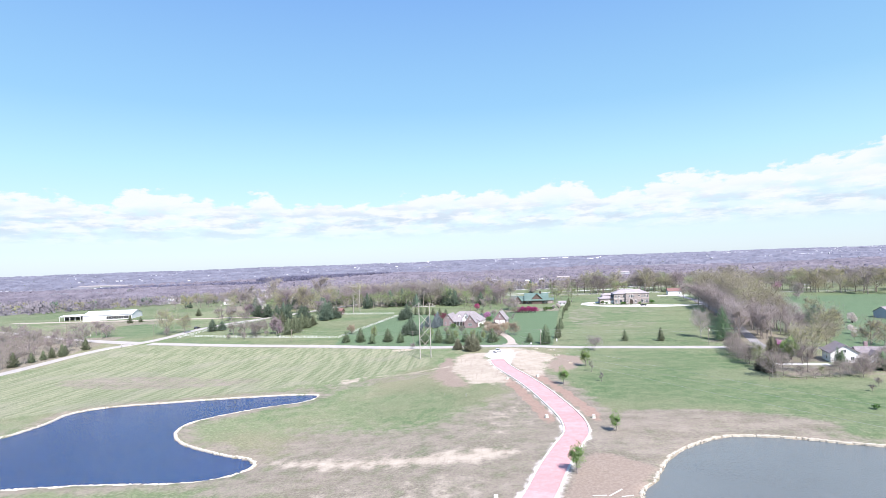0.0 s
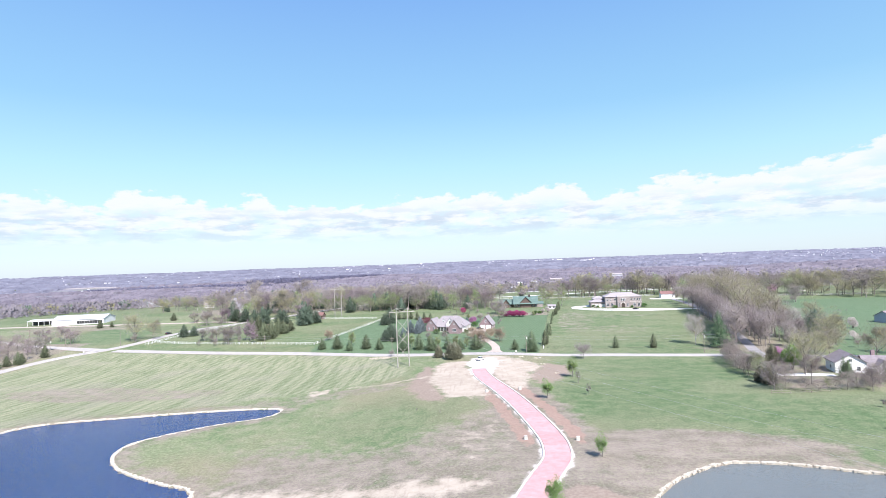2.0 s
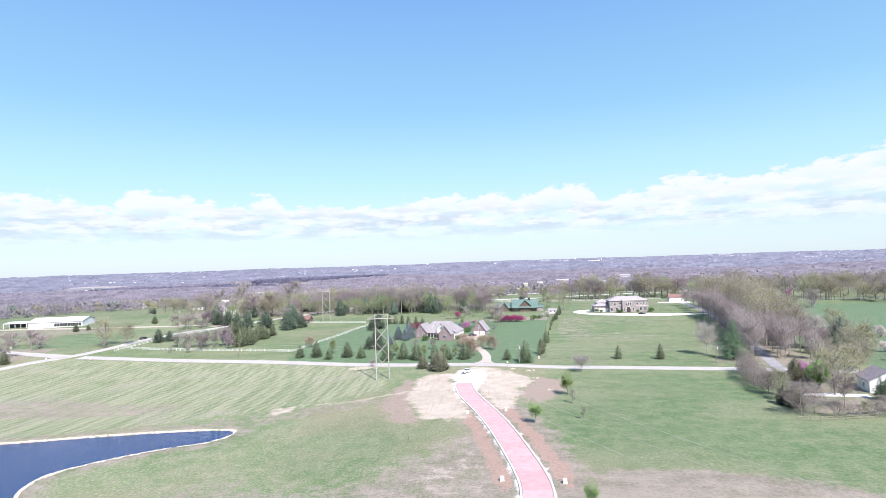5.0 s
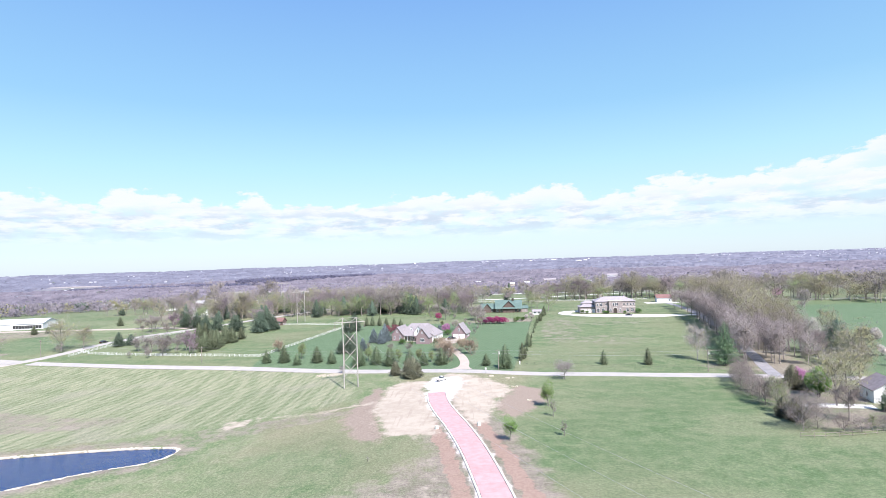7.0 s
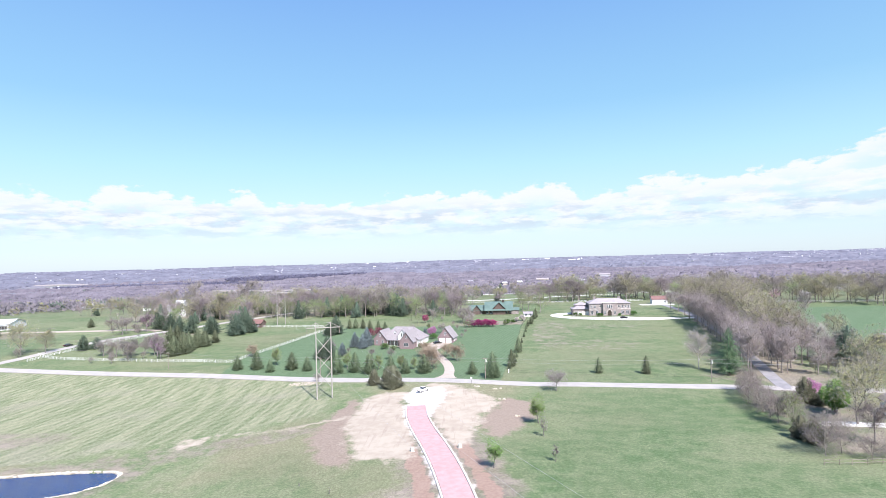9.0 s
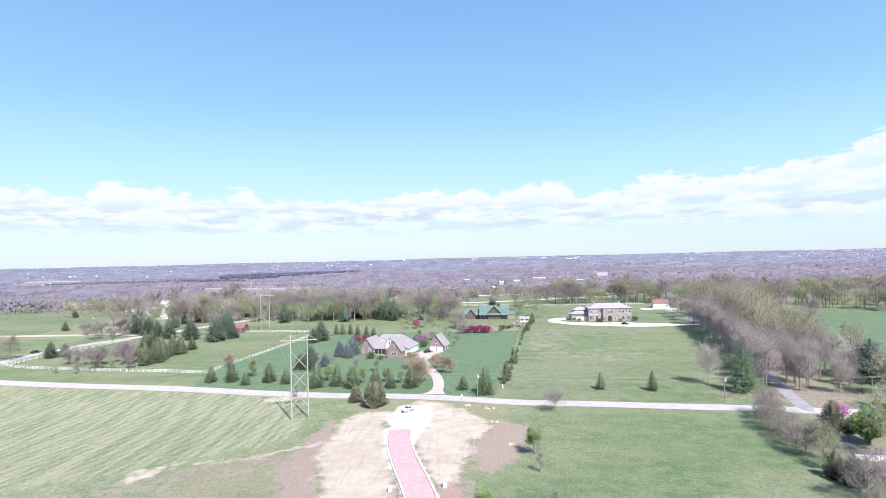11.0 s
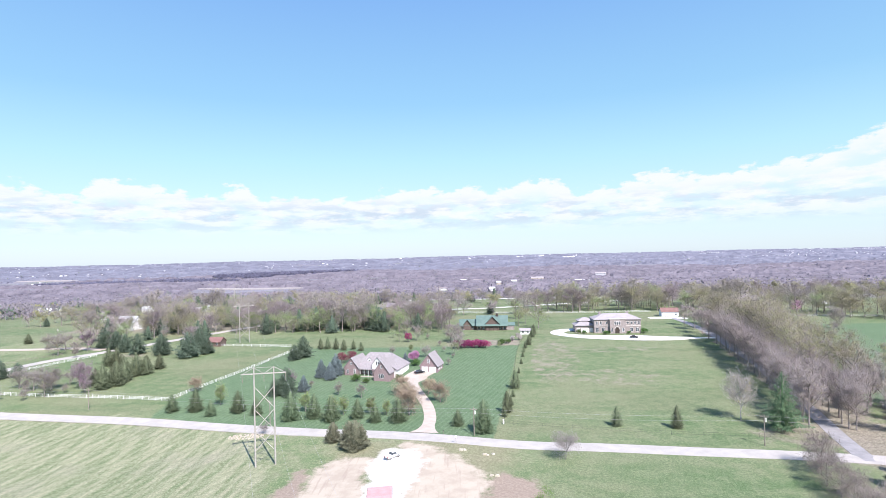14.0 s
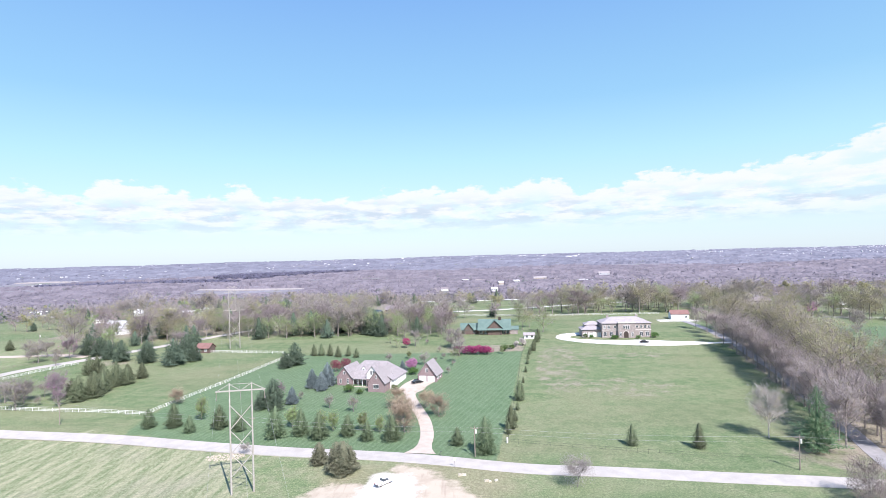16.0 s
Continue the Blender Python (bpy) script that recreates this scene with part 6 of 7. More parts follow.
def green_house():
    x, y = 42.5, 641.0
    h = thing("timber_house", "dark timber house with a green metal roof", "house", (x, y, land(x, y) + 0.1), -4)
    part("wall", Mesh().box(-9.8, 0, -0.8, 9.8, 10, 3.4), "log", h)
    part("roof", cross_roof(-2.2, 11, -10, 10, 3.2, 8.9, 0.5), "green_metal", h)
    part("gable", gable_wall(-4.2, 4.8, -1.6, 6, 4.4, 8.6), "log", h)
    part("gable_roof", gable_roof(-4.2, 4.8, -1.8, 5, 4.4, 8.8, 0.5), "green_metal", h)
    part("wall", Mesh().box(-21.0, 2, -0.8, -9.8, 9, 3.2), "log", h)
    part("roof", cross_roof(1, 9, -21.4, -9.8, 3.0, 6.4, 0.5), "green_metal", h)
    part("gable", gable_wall(-18.8, -13.6, 0.6, 6, 3.6, 6.6), "log", h)
    part("gable_roof", gable_roof(-18.8, -13.6, 0.4, 5, 3.6, 6.7, 0.5), "green_metal", h)
    part("wall", Mesh().box(9.8, 1, -0.8, 14.5, 8, 2.8), "stucco", h)
    part("roof", cross_roof(1, 8, 10.3, 14.8, 2.8, 4.4, 0.4), "green_metal", h)
    for k in range(7):
        pane(h, -8.4 + 2.8 * k, -0.01, 0.6, 1.6, 1.9)
    for k in range(8):
        part("porch_post", Mesh().box(-9.5 + 2.7 * k, -2.2, -0.6, -9.3 + 2.7 * k, -2.0, 2.9), "log", h)
    for k in range(3):
        pane(h, -19.2 + 3.2 * k, 1.99, 0.6, 1.2, 1.7)
    part("chimney", Mesh().box(2.6, 3.5, 5, 4.2, 5.0, 10.4), "dark_door", h)


def metal_barn():
    h = thing("metal_barn", "long white metal barn with a low roof and open bays", "barn", (-345.0, 612.0, land(-345, 612)), 12)
    part("wall", Mesh().prism([(-3, -0.8), (19, -0.8), (19, 4.6), (8, 7.4), (-3, 4.6)], -6, 34, 0), "white_metal", h)
    part("roof", cross_roof(-3, 19, -6, 34, 4.6, 7.5, 0.5, 0.15), "grey_metal", h)
    # Flat dark panels on the wall paint the shade inside open bays.
    for k in range(10):
        panel(h, "bay", 13.2 + 2.0 * k, 1.0, 15.0 + 2.0 * k, 3.4, -3.0, "dark_metal", "dark panel painted as the shade in an open bay")
    for k in range(3):
        part("seam", Mesh().box(2 + 9 * k, -3.6, 4.5, 2.15 + 9 * k, -3.4, 4.75), "kerb", h)
    s = thing("open_shed", "small white open-fronted shed on posts", "shed", (-372.0, 618.0, land(-372, 618)), 12)
    part("roof", Mesh().prism([(-3, 3.6), (6, 4.6), (6, 4.8), (-3, 3.8)], -6, 12, 0), "white_metal", s)
    for k in range(5):
        part("post", Mesh().box(-5.8 + 4.3 * k, -2.8, -0.6, -5.5 + 4.3 * k, -2.5, 3.7), "white_paint", s)
    # Dark colour here carries the shade under the shed roof.
    part("back_wall", Mesh().box(-6, 5.6, -0.6, 12, 5.8, 4.6), "dark_metal", s, "back wall with its shade put into a dark colour")


def white_house():
    x, y = 140.5, 390.0
    h = thing("white_house", "white sided house with a mauve-grey shingle roof", "house", (x, y, land(x, y) + 0.1), -14)
    part("wall", gable_wall(-5, 5, -3, 7, 4.0, 7.0), "white_siding", h)
    part("roof", gable_roof(-5, 5, -3, 7, 4.0, 7.0, 0.6), "mauve_roof", h)
    part("wall", Mesh().box(5, -1, -0.8, 26, 8, 2.6), "white_siding", h)
    part("roof", cross_roof(-1, 8, 5.5, 26, 2.6, 5.4, 0.6), "mauve_roof", h)
    part("wall", gable_wall(8, 13, -3.2, 3, 2.6, 4.6), "white_siding", h)
    part("roof", gable_roof(8, 13, -3.2, 4, 2.6, 4.6, 0.4), "mauve_roof", h)
    for cx in (-2.6, 2.4):
        pane(h, cx, -3.01, 0.9, 1.1, 1.5)
    pane(h, -0.1, -3.01, 4.0, 0.9, 1.2)
    pane(h, -5.01, 1.5, 1.0, 1.0, 1.4, "west")
    for k in range(4):
        pane(h, 16 + 3 * k, -1.01, 0.9, 1.3, 1.3)
    panel(h, "door", 10.4, 0, 11.4, 2.1, -3.2, "dark_door")
    part("chimney", Mesh().box(9, 4, 3, 10.2, 5, 7.4), "brick", h)


def plain_house(x, y, turn, w, d, eave, ridge, wall, roof, label, category="house", doors=0):
    h = thing(category.replace(" ", "_"), label, category, (x, y, land(x, y) + 0.05), turn)
    part("wall", Mesh().prism([(0, -1.0), (d, -1.0), (d, eave), (d / 2, ridge), (0, eave)], -w / 2, w / 2, 0), wall, h)
    part("roof", cross_roof(0, d, -w / 2, w / 2, eave, ridge, 0.5), roof, h)
    n = max(2, int(w / 4))
    for k in range(n):
        cx = -w / 2 + w * (k + 0.5) / n
        if k < doors:
            panel(h, "garage_door", cx - 1.4, 0, cx + 1.4, 2.6, 0.0, "white_paint")
        else:
            pane(h, cx, -0.01, 0.9, 1.2, 1.3)
    return h


brick_house()
brick_garage()
mansion()
green_house()
metal_barn()
white_house()
plain_house(178, 694, -8, 12, 9, 3.6, 6.0, "white_siding", "rust_roof", "white outbuilding with a rusty red roof", "garage", 2)
plain_house(-418, 856, 10, 30, 12, 4.2, 6.4, "white_metal", "white_metal", "long white pole barn in a pasture", "barn", 2)
plain_house(252, 514, 20, 18, 10, 4.0, 7.0, "blue_wall", "mauve_roof", "grey-blue barn with a hipped grey roof", "barn")
plain_house(-124, 600, -10, 8, 6, 2.8, 5.0, "log", "rust_roof", "small brown timber shed by pines", "shed")
plain_house(-224, 673, -12, 15, 10, 4.6, 9.4, "white_metal", "grey_metal", "white gambrel-roofed barn among bare trees", "barn")
plain_house(-291, 756, 20, 10, 8, 3.6, 6.6, "white_siding", "slate", "small white house among bare trees", "house")
plain_house(-299, 829, 10, 9, 8, 3.6, 6.4, "white_siding", "grey_metal", "small white farm building", "shed")
plain_house(-289, 860, -4, 16, 9, 3.4, 5.2, "white_metal", "white_metal", "low white farm shed", "shed")
plain_house(-256, 828, 6, 34, 8, 2.6, 4.0, "white_metal", "white_metal", "long low white greenhouse", "greenhouse")
plain_house(-250, 865, 4, 26, 8, 2.6, 4.0, "white_metal", "white_metal", "long low white greenhouse", "greenhouse")
plain_house(-52, 690, 10, 18, 12, 4.6, 9.0, "stucco", "slate", "grey-roofed house half hidden by woods", "house")
plain_house(-33, 751, -14, 20, 10, 6.2, 9.0, "drive", "mauve_roof", "tan house half hidden by woods", "house")
plain_house(355, 968, 8, 26, 12, 4.0, 7.6, "stucco", "slate", "grey-roofed house among park trees", "house")
plain_house(282, 797, -6, 30, 12, 3.4, 7.2, "stucco", "mauve_roof", "wide grey-roofed house among park trees", "house")
plain_house(62, 622, -4, 6, 4, 2.4, 3.4, "white_siding", "slate", "small pale garden shed", "shed")


def valley_house(x, y, w, e, k):
    """A pale house in the valley: walls, roof and a few windows."""
    rng = random.Random(500 + k)
    h = thing("village_house", "distant pale suburban house among trees", "house", (x, y, rise(x, y)), rng.uniform(-18, 18), "houses in the valley")
    dd = rng.uniform(9, 13)
    r = e + dd * 0.32
    part("wall", Mesh().prism([(0, -3.0), (dd, -3.0), (dd, e), (dd / 2, r), (0, e)], -w / 2, w / 2, 0), rng.choice(["white_siding", "town", "white_siding", "drive"]), h)
    part("roof", cross_roof(0, dd, -w / 2, w / 2, e, r, 0.5), rng.choice(["slate", "mauve_roof", "white_metal", "grey_metal"]), h)
    for j in range(3):
        part("window", Mesh().box(-w / 3 + j * w / 3 - 0.9, -0.1, e - 3, -w / 3 + j * w / 3 + 0.9, 0.05, e - 1.2), "glass", h)


for k, spot in enumerate(VALLEY_HOUSES):
    valley_house(spot[0], spot[1], spot[2] * 0.62, spot[3] * 0.72, k)


def far_roofs(seed, clusters, mat, label):
    """Towns on the far hills: roofs and walls too small to count, one mesh. clusters: count, bearing from and to, distance from and to, least and most width."""
    rng = random.Random(seed)
    m = Mesh()
    for n, a0, a1, d0, d1, w0, w1 in clusters:
        for _ in range(n):
            d, a = rng.uniform(d0, d1), rng.uniform(a0, a1)
            x, y = d * math.sin(a) + 10, 250 + d * math.cos(a)
            if noise.noise(Vector((x / 160, y / 260, 9.0))) < 0.0:
                continue
            w, dd = rng.uniform(w0, w1), rng.uniform(5, 8)
            e = rng.uniform(1.6, 3.2)
            z = rise(x, y) + 5.5
            m.prism([(y, z - 7), (y + dd, z - 7), (y + dd, z + e), (y + dd / 2, z + e + 1.6), (y, z + e)], x, x + w, 0)
    return tagged(new("far_town", m.data("far_town", mat)), label, "town", kind="stuff")


far_roofs(3, ((420, -0.8, 0.8, 3000, 4850, 3, 6), (160, -0.62, -0.1, 3000, 4700, 3, 8), (30, -0.85, -0.5, 2300, 3000, 5, 12)), "town", "scattered pale roofs of far towns")
far_roofs(4, ((110, -0.28, 0.24, 3500, 4600, 5, 16), (16, -0.02, 0.2, 3700, 4100, 24, 60)), "white_siding", "long white sheds of a far town")
far_roofs(5, ((900, 0.38, 0.78, 3300, 4700, 3, 7),), "town", "pale roofs of a far suburb")

farm_pond = Mesh()
farm_pond.add([(-68 + 14 * math.cos(k * 0.2618), 812 + 19 * math.sin(k * 0.2618), rise(-68, 793) + 0.1) for k in range(24)] + [(-68 + 15 * math.cos(k * 0.2618), 812 + 20 * math.sin(k * 0.2618), rise(-68, 832) - 1.5) for k in range(24)],
              [tuple(range(24))] + [(k, (k + 1) % 24, 24 + (k + 1) % 24, 24 + k) for k in range(24)])
structure("water", farm_pond, "water_blue", "small blue pond between woods", "pond")


# ---- power lines ----
def sag_line(m, a, b, sag, r, n=14):
    a, b = Vector(a), Vector(b)
    last = a
    for k in range(1, n + 1):
        t = k / n
        p = a.lerp(b, t) - Vector((0, 0, 4 * sag * t * (1 - t)))
        m.tube(last, p, r, r, 3)
        last = p


def h_frame(x, y, height, gap, turn, label):
    """A wooden H-frame: two poles, crossarm, cross-bracing, hanging insulators."""
    h = thing("transmission_tower", label, "transmission tower", (x, y, land(x, y)), turn, "high-voltage towers")
    top = height
    for s in (-1, 1):
        part("pole", Mesh().tube((s * gap / 2, 0, -1), (s * gap / 2, 0, top), 0.27, 0.17, 8), "pole", h)
    arm = top * 0.93
    out = gap * 1.12
    part("crossarm", Mesh().box(-out, -0.3, arm - 0.12, out, -0.17, arm + 0.12).box(-out, 0.17, arm - 0.12, out, 0.3, arm + 0.12), "pole", h)
    for s in (-1, 1):
        part("arm_brace", Mesh().tube((s * gap / 2, 0.1, top - 0.2), (s * out * 0.97, 0.1, arm), 0.09, 0.09, 5), "pole", h)
        part("arm_brace", Mesh().tube((s * gap / 2, -0.1, top - 0.2), (0, -0.1, arm), 0.09, 0.09, 5), "pole", h)
    part("tie_beam", Mesh().tube((-gap / 2, 0, top - 0.25), (gap / 2, 0, top - 0.25), 0.06, 0.06, 5), "pole", h)
    for z0, z1 in ((0.58, 0.80), (0.36, 0.57), (0.15, 0.36)):
        for s in (-1, 1):
            part("cross_brace", Mesh().tube((s * gap / 2, 0.12 * s, top * z0), (-s * gap / 2, 0.12 * s, top * z1), 0.11, 0.11, 5), "pole", h)
    for cx in (-out * 0.97, 0.0, out * 0.97):
        m = Mesh()
        for k in range(8):
            m.tube((cx, 0, arm - 0.3 - 0.26 * k), (cx, 0, arm - 0.45 - 0.26 * k), 0.14, 0.10, 6)
        part("insulator", m, "insulator", h, "string of glazed insulators")
    return h


TOWERS = [(-33.2, 433.6, 28.0), (-110.0, 611.0, 24.0), (-172.0, 752.0, 26.0), (-235.0, 898.0, 26.0)]
for k, (x, y, hh) in enumerate(TOWERS):
    h_frame(x, y, hh, 5.4, 12 + (8 if k else 0), "tall wooden H-frame power tower with crossed braces")
wires = Mesh()
for (xa, ya, ha), (xb, yb, hb) in zip([(60, 218, 28)] + TOWERS[:-1], TOWERS):
    for s in (-5.9, 0, 5.9):
        sag_line(wires, (xa + s, ya + 0.25 * s, land(xa, ya) + ha * 0.93 - 2.3), (xb + s, yb + 0.25 * s, land(xb, yb) + hb * 0.93 - 2.3), 3.5, 0.014)
tagged(new("power_cable", wires.data("power_cable", "wire")), "thin high-voltage cables between towers", "cable")


def street_pole(x, y, height, turn, can=True, arm=True, mat="pole_grey"):
    h = thing("utility_pole", "grey wooden utility pole with a transformer" if can else "grey wooden utility pole", "utility pole", (x, y, land(x, y)), turn, "roadside utility poles")
    part("pole", Mesh().tube((0, 0, -0.5), (0, 0, height), 0.17, 0.11, 8), mat, h)
    if arm:
        part("crossarm", Mesh().box(-1.1, -0.22, height - 0.75, 1.1, -0.12, height - 0.6), mat, h)
        for s in (-1, 0, 1):
            part("insulator", Mesh().tube((s * 0.95, -0.17, height - 0.6), (s * 0.95, -0.17, height - 0.38), 0.06, 0.04, 6), "insulator", h)
    if can:
        c = Mesh()
        c.tube((0.38, 0, height - 2.1), (0.38, 0, height - 1.1), 0.26, 0.26, 10).tube((0.38, 0, height - 1.1), (0.38, 0, height - 1.0), 0.28, 0.2, 10)
        part("transformer", c, "green_paint", h, "pale grey transformer can")
    return h


POLES = [(107, 437, 8.8, True), (26, 448.5, 8.6, True), (-44, 468, 8.6, False), (-122, 488, 8.0, False), (-222, 506, 9.5, False)]
for x, y, hh, can in POLES:
    street_pole(x, y, hh, -16, can)
street_pole(150, 431, 9.5, -10, False)
street_pole(230, 418, 9.5, -10, False)
street_pole(-300, 527, 9.0, 20, False)
street_pole(-247, 480, 10.0, 20, True)
street_pole(-262, 511, 7.6, 20, False)
street_pole(-228, 612, 11.0, 30, True)
line = Mesh()
stops = [(230, 418, 9.5), (150, 431, 9.5)] + [p[:3] for p in POLES]
for (xa, ya, ha), (xb, yb, hb) in zip(stops, stops[1:]):
    for s, dz in ((0, -0.38), (0.0, -1.7)):
        sag_line(line, (xa + s, ya, land(xa, ya) + ha + dz), (xb + s, yb, land(xb, yb) + hb + dz), 0.9, 0.017)
tagged(new("overhead_cable", line.data("overhead_cable", "wire")), "overhead wires along the country road", "cable")


# ---- fences ----
def rail_fence(points, gap, height, mat, name, label, rails=3, r=0.05):
    """Posts at even steps and rails between them."""
    pts = smooth_line(points, gap)
    f = thing(name, label, "fence", (pts[0].x, pts[0].y, land(pts[0].x, pts[0].y)))
    o = Vector(f.location)
    for k, p in enumerate(pts):
        z = land(p.x, p.y)
        ob = part("post", POST[mat], None, f)
        ob.location = Vector((p.x, p.y, z)) - o
        ob.scale = (r / 0.06, r / 0.06, height / 1.4)
        if k:
            q = pts[k - 1]
            for j in range(rails):
                h = height * (j + 0.75) / rails
                a, b = Vector((q.x, q.y, land(q.x, q.y) + h)) - o, Vector((p.x, p.y, z + h)) - o
                m = Mesh()
                d = (b - a).normalized()
                s = Vector((-d.y, d.x, 0)) * r * 0.5
                v = [a - s, a + s, b + s, b - s]
                m.add([(*u.xy, u.z - 0.055 * r / 0.06) for u in v] + [(*u.xy, u.z + 0.055 * r / 0.06) for u in v],
                      [(0, 1, 2, 3), (4, 5, 6, 7), (0, 1, 5, 4), (1, 2, 6, 5), (2, 3, 7, 6), (3, 0, 4, 7)])
                part("rail", m, mat, f)
    return f


POST = {}
for key in ("white_paint", "dark_metal", "pole_grey"):
    m = Mesh().box(-0.06, -0.06, -0.2, 0.06, 0.06, 1.4).add([(-0.07, -0.07, 1.4), (0.07, -0.07, 1.4), (0.07, 0.07, 1.4), (-0.07, 0.07, 1.4), (0, 0, 1.47)],
                                                       [(0, 1, 4), (1, 2, 4), (2, 3, 4), (3, 0, 4)])
    POST[key] = m.data("post", key)
FENCE = "white three-rail fence round a green pasture"
rail_fence([(-212, 521), (-196, 511), (-165, 505), (-138, 501.5), (-118, 499.5), (-95, 496)], 3.0, 1.45, "white_paint", "white_fence", FENCE)
rail_fence([(-95, 496), (-91, 508), (-86, 524), (-81, 542), (-76, 562), (-70, 585)], 3.0, 1.45, "white_paint", "white_fence", FENCE)
rail_fence([(-135, 602), (-115, 600), (-95, 597), (-76, 594)], 3.0, 1.45, "white_paint", "white_fence", FENCE)
rail_fence([(-206, 506), (-201, 530), (-192, 555), (-180, 578)], 3.2, 1.3, "white_paint", "white_fence", "white rail fence along a side road")
rail_fence([(-224, 520), (-222, 545), (-215, 565), (-203, 583)], 4.0, 1.3, "pole_grey", "wood_fence", "weathered grey rail fence by a side road", 2)
rail_fence([(36, 459.5), (60, 453), (85, 447), (112, 443)], 3.0, 1.3, "dark_metal", "wire_fence", "thin dark wire fence along a verge", 2, 0.016)
rail_fence([(36, 460), (40, 490), (46, 530), (53, 580), (62, 620)], 3.5, 1.4, "dark_metal", "wire_fence", "thin dark boundary fence", 2, 0.016)
rail_fence([(95.6, 356.8), (98.6, 356.4), (108, 357), (118, 359)], 3.0, 1.3, "pole_grey", "wood_fence", "weathered wooden fence at a yard corner", 2)
rail_fence([(250, 690), (290, 675), (340, 668)], 5.0, 1.5, "white_paint", "white_fence", "white park fence behind a lawn", 3)
rail_fence([(20, 754), (65, 739), (136, 732), (176, 731)], 4.0, 1.5, "white_paint", "white_fence", "white fence behind a mansion", 3)


# ---- the new street ----
def street():
    st = thing("street", "new pink concrete street in S-curve with pale kerbs", "street", (0, 0, 0), kind="structure")
    fine = smooth_line(STREET, 0.625)
    # Bed under the slabs.
    part("bed", ribbon(fine, 2.95, 0.07, 0.3), "joint", st, "pale pink joint concrete")
    n = 8
    for k in range(0, len(fine) - 1, n):
        seg = fine[k:min(k + n + 1, len(fine))]
        if len(seg) < 3:
            continue
        a, b = seg[0].copy(), seg[-1].copy()
        d0, d1 = (seg[1] - seg[0]).normalized(), (seg[-1] - seg[-2]).normalized()
        seg = [a + d0 * 0.012] + seg[1:-1] + [b - d1 * 0.012]
        part("slab", ribbon(seg, 2.9, 0.11, 0.2), "pink", st)
    for s in (-1, 1):
        edge = []
        for k, p in enumerate(fine):
            d = (fine[min(k + 1, len(fine) - 1)] - fine[max(k - 1, 0)]).normalized()
            edge.append(p + Vector((-d.y, d.x)) * s * 3.28)
        for k in range(0, len(edge) - 1, 16):
            seg = edge[k:min(k + 17, len(edge))]
            if len(seg) > 2:
                part("kerb", ribbon(seg, 0.24, 0.22, 0.4), "kerb", st)
        # Dark strip between slabs and kerb: the gutter's shadow put into colour.
        if s > 0:
            gut = [p + (q - p) * 0.905 for p, q in zip(fine, edge)]
            part("shadow_gap", ribbon(gut, 0.06, 0.125, 0.2), "kerb_shade", st, "dark strip painted as shade beside the kerb")


street()


def stone_edge(line, level, seed, name):
    """Limestone blocks along a pond's rim, too many to count: one mesh."""
    rng = random.Random(seed)
    m = Mesh()
    n = len(line)
    for k in range(n):
        a, b = line[k], line[(k + 1) % n]
        d = (b - a).normalized()
        s = Vector((-d.y, d.x))
        for j in range(9):
            p = a.lerp(b, rng.random()) + s * rng.uniform(-0.4, 0.4)
            u, w, h = rng.uniform(0.28, 0.62), rng.uniform(0.14, 0.26), rng.uniform(0.06, 0.2)
            t = math.atan2(d.y, d.x) + rng.uniform(-0.22, 0.22)
            c, q = math.cos(t), math.sin(t)
            ring = [(-u, -w), (-u * 0.2, -w * 1.25), (u, -w * 0.8), (u * 1.1, w * 0.4), (u * 0.3, w * 1.1), (-u * 0.9, w)]
            v = []
            for z, f in ((-0.35, 1.0), (h * 0.6, 1.0), (h, 0.7)):
                v += [(p.x + (x * c - y * q) * f * rng.uniform(0.85, 1.1), p.y + (x * q + y * c) * f * rng.uniform(0.85, 1.1), level + 0.35 + z * rng.uniform(0.8, 1.1)) for x, y in ring]
            m.add(v, [(i, (i + 1) % 6, 6 + (i + 1) % 6, 6 + i) for i in range(6)] + [(6 + i, 6 + (i + 1) % 6, 12 + (i + 1) % 6, 12 + i) for i in range(6)] + [(12, 13, 14, 15, 16, 17)])
    me = bpy.data.meshes.new(name)
    me.from_pydata(m.v, [], m.f)
    me.materials.append(MAT["stone"])
    return tagged(new(name, me), "rough edge of pale limestone blocks round a pond", "stone edging", kind="stuff")


stone_edge(WEST_POND, WATER["west"][1], 5, "pond_edge")
stone_edge(EAST_POND, WATER["east"][1], 6, "pond_edge")


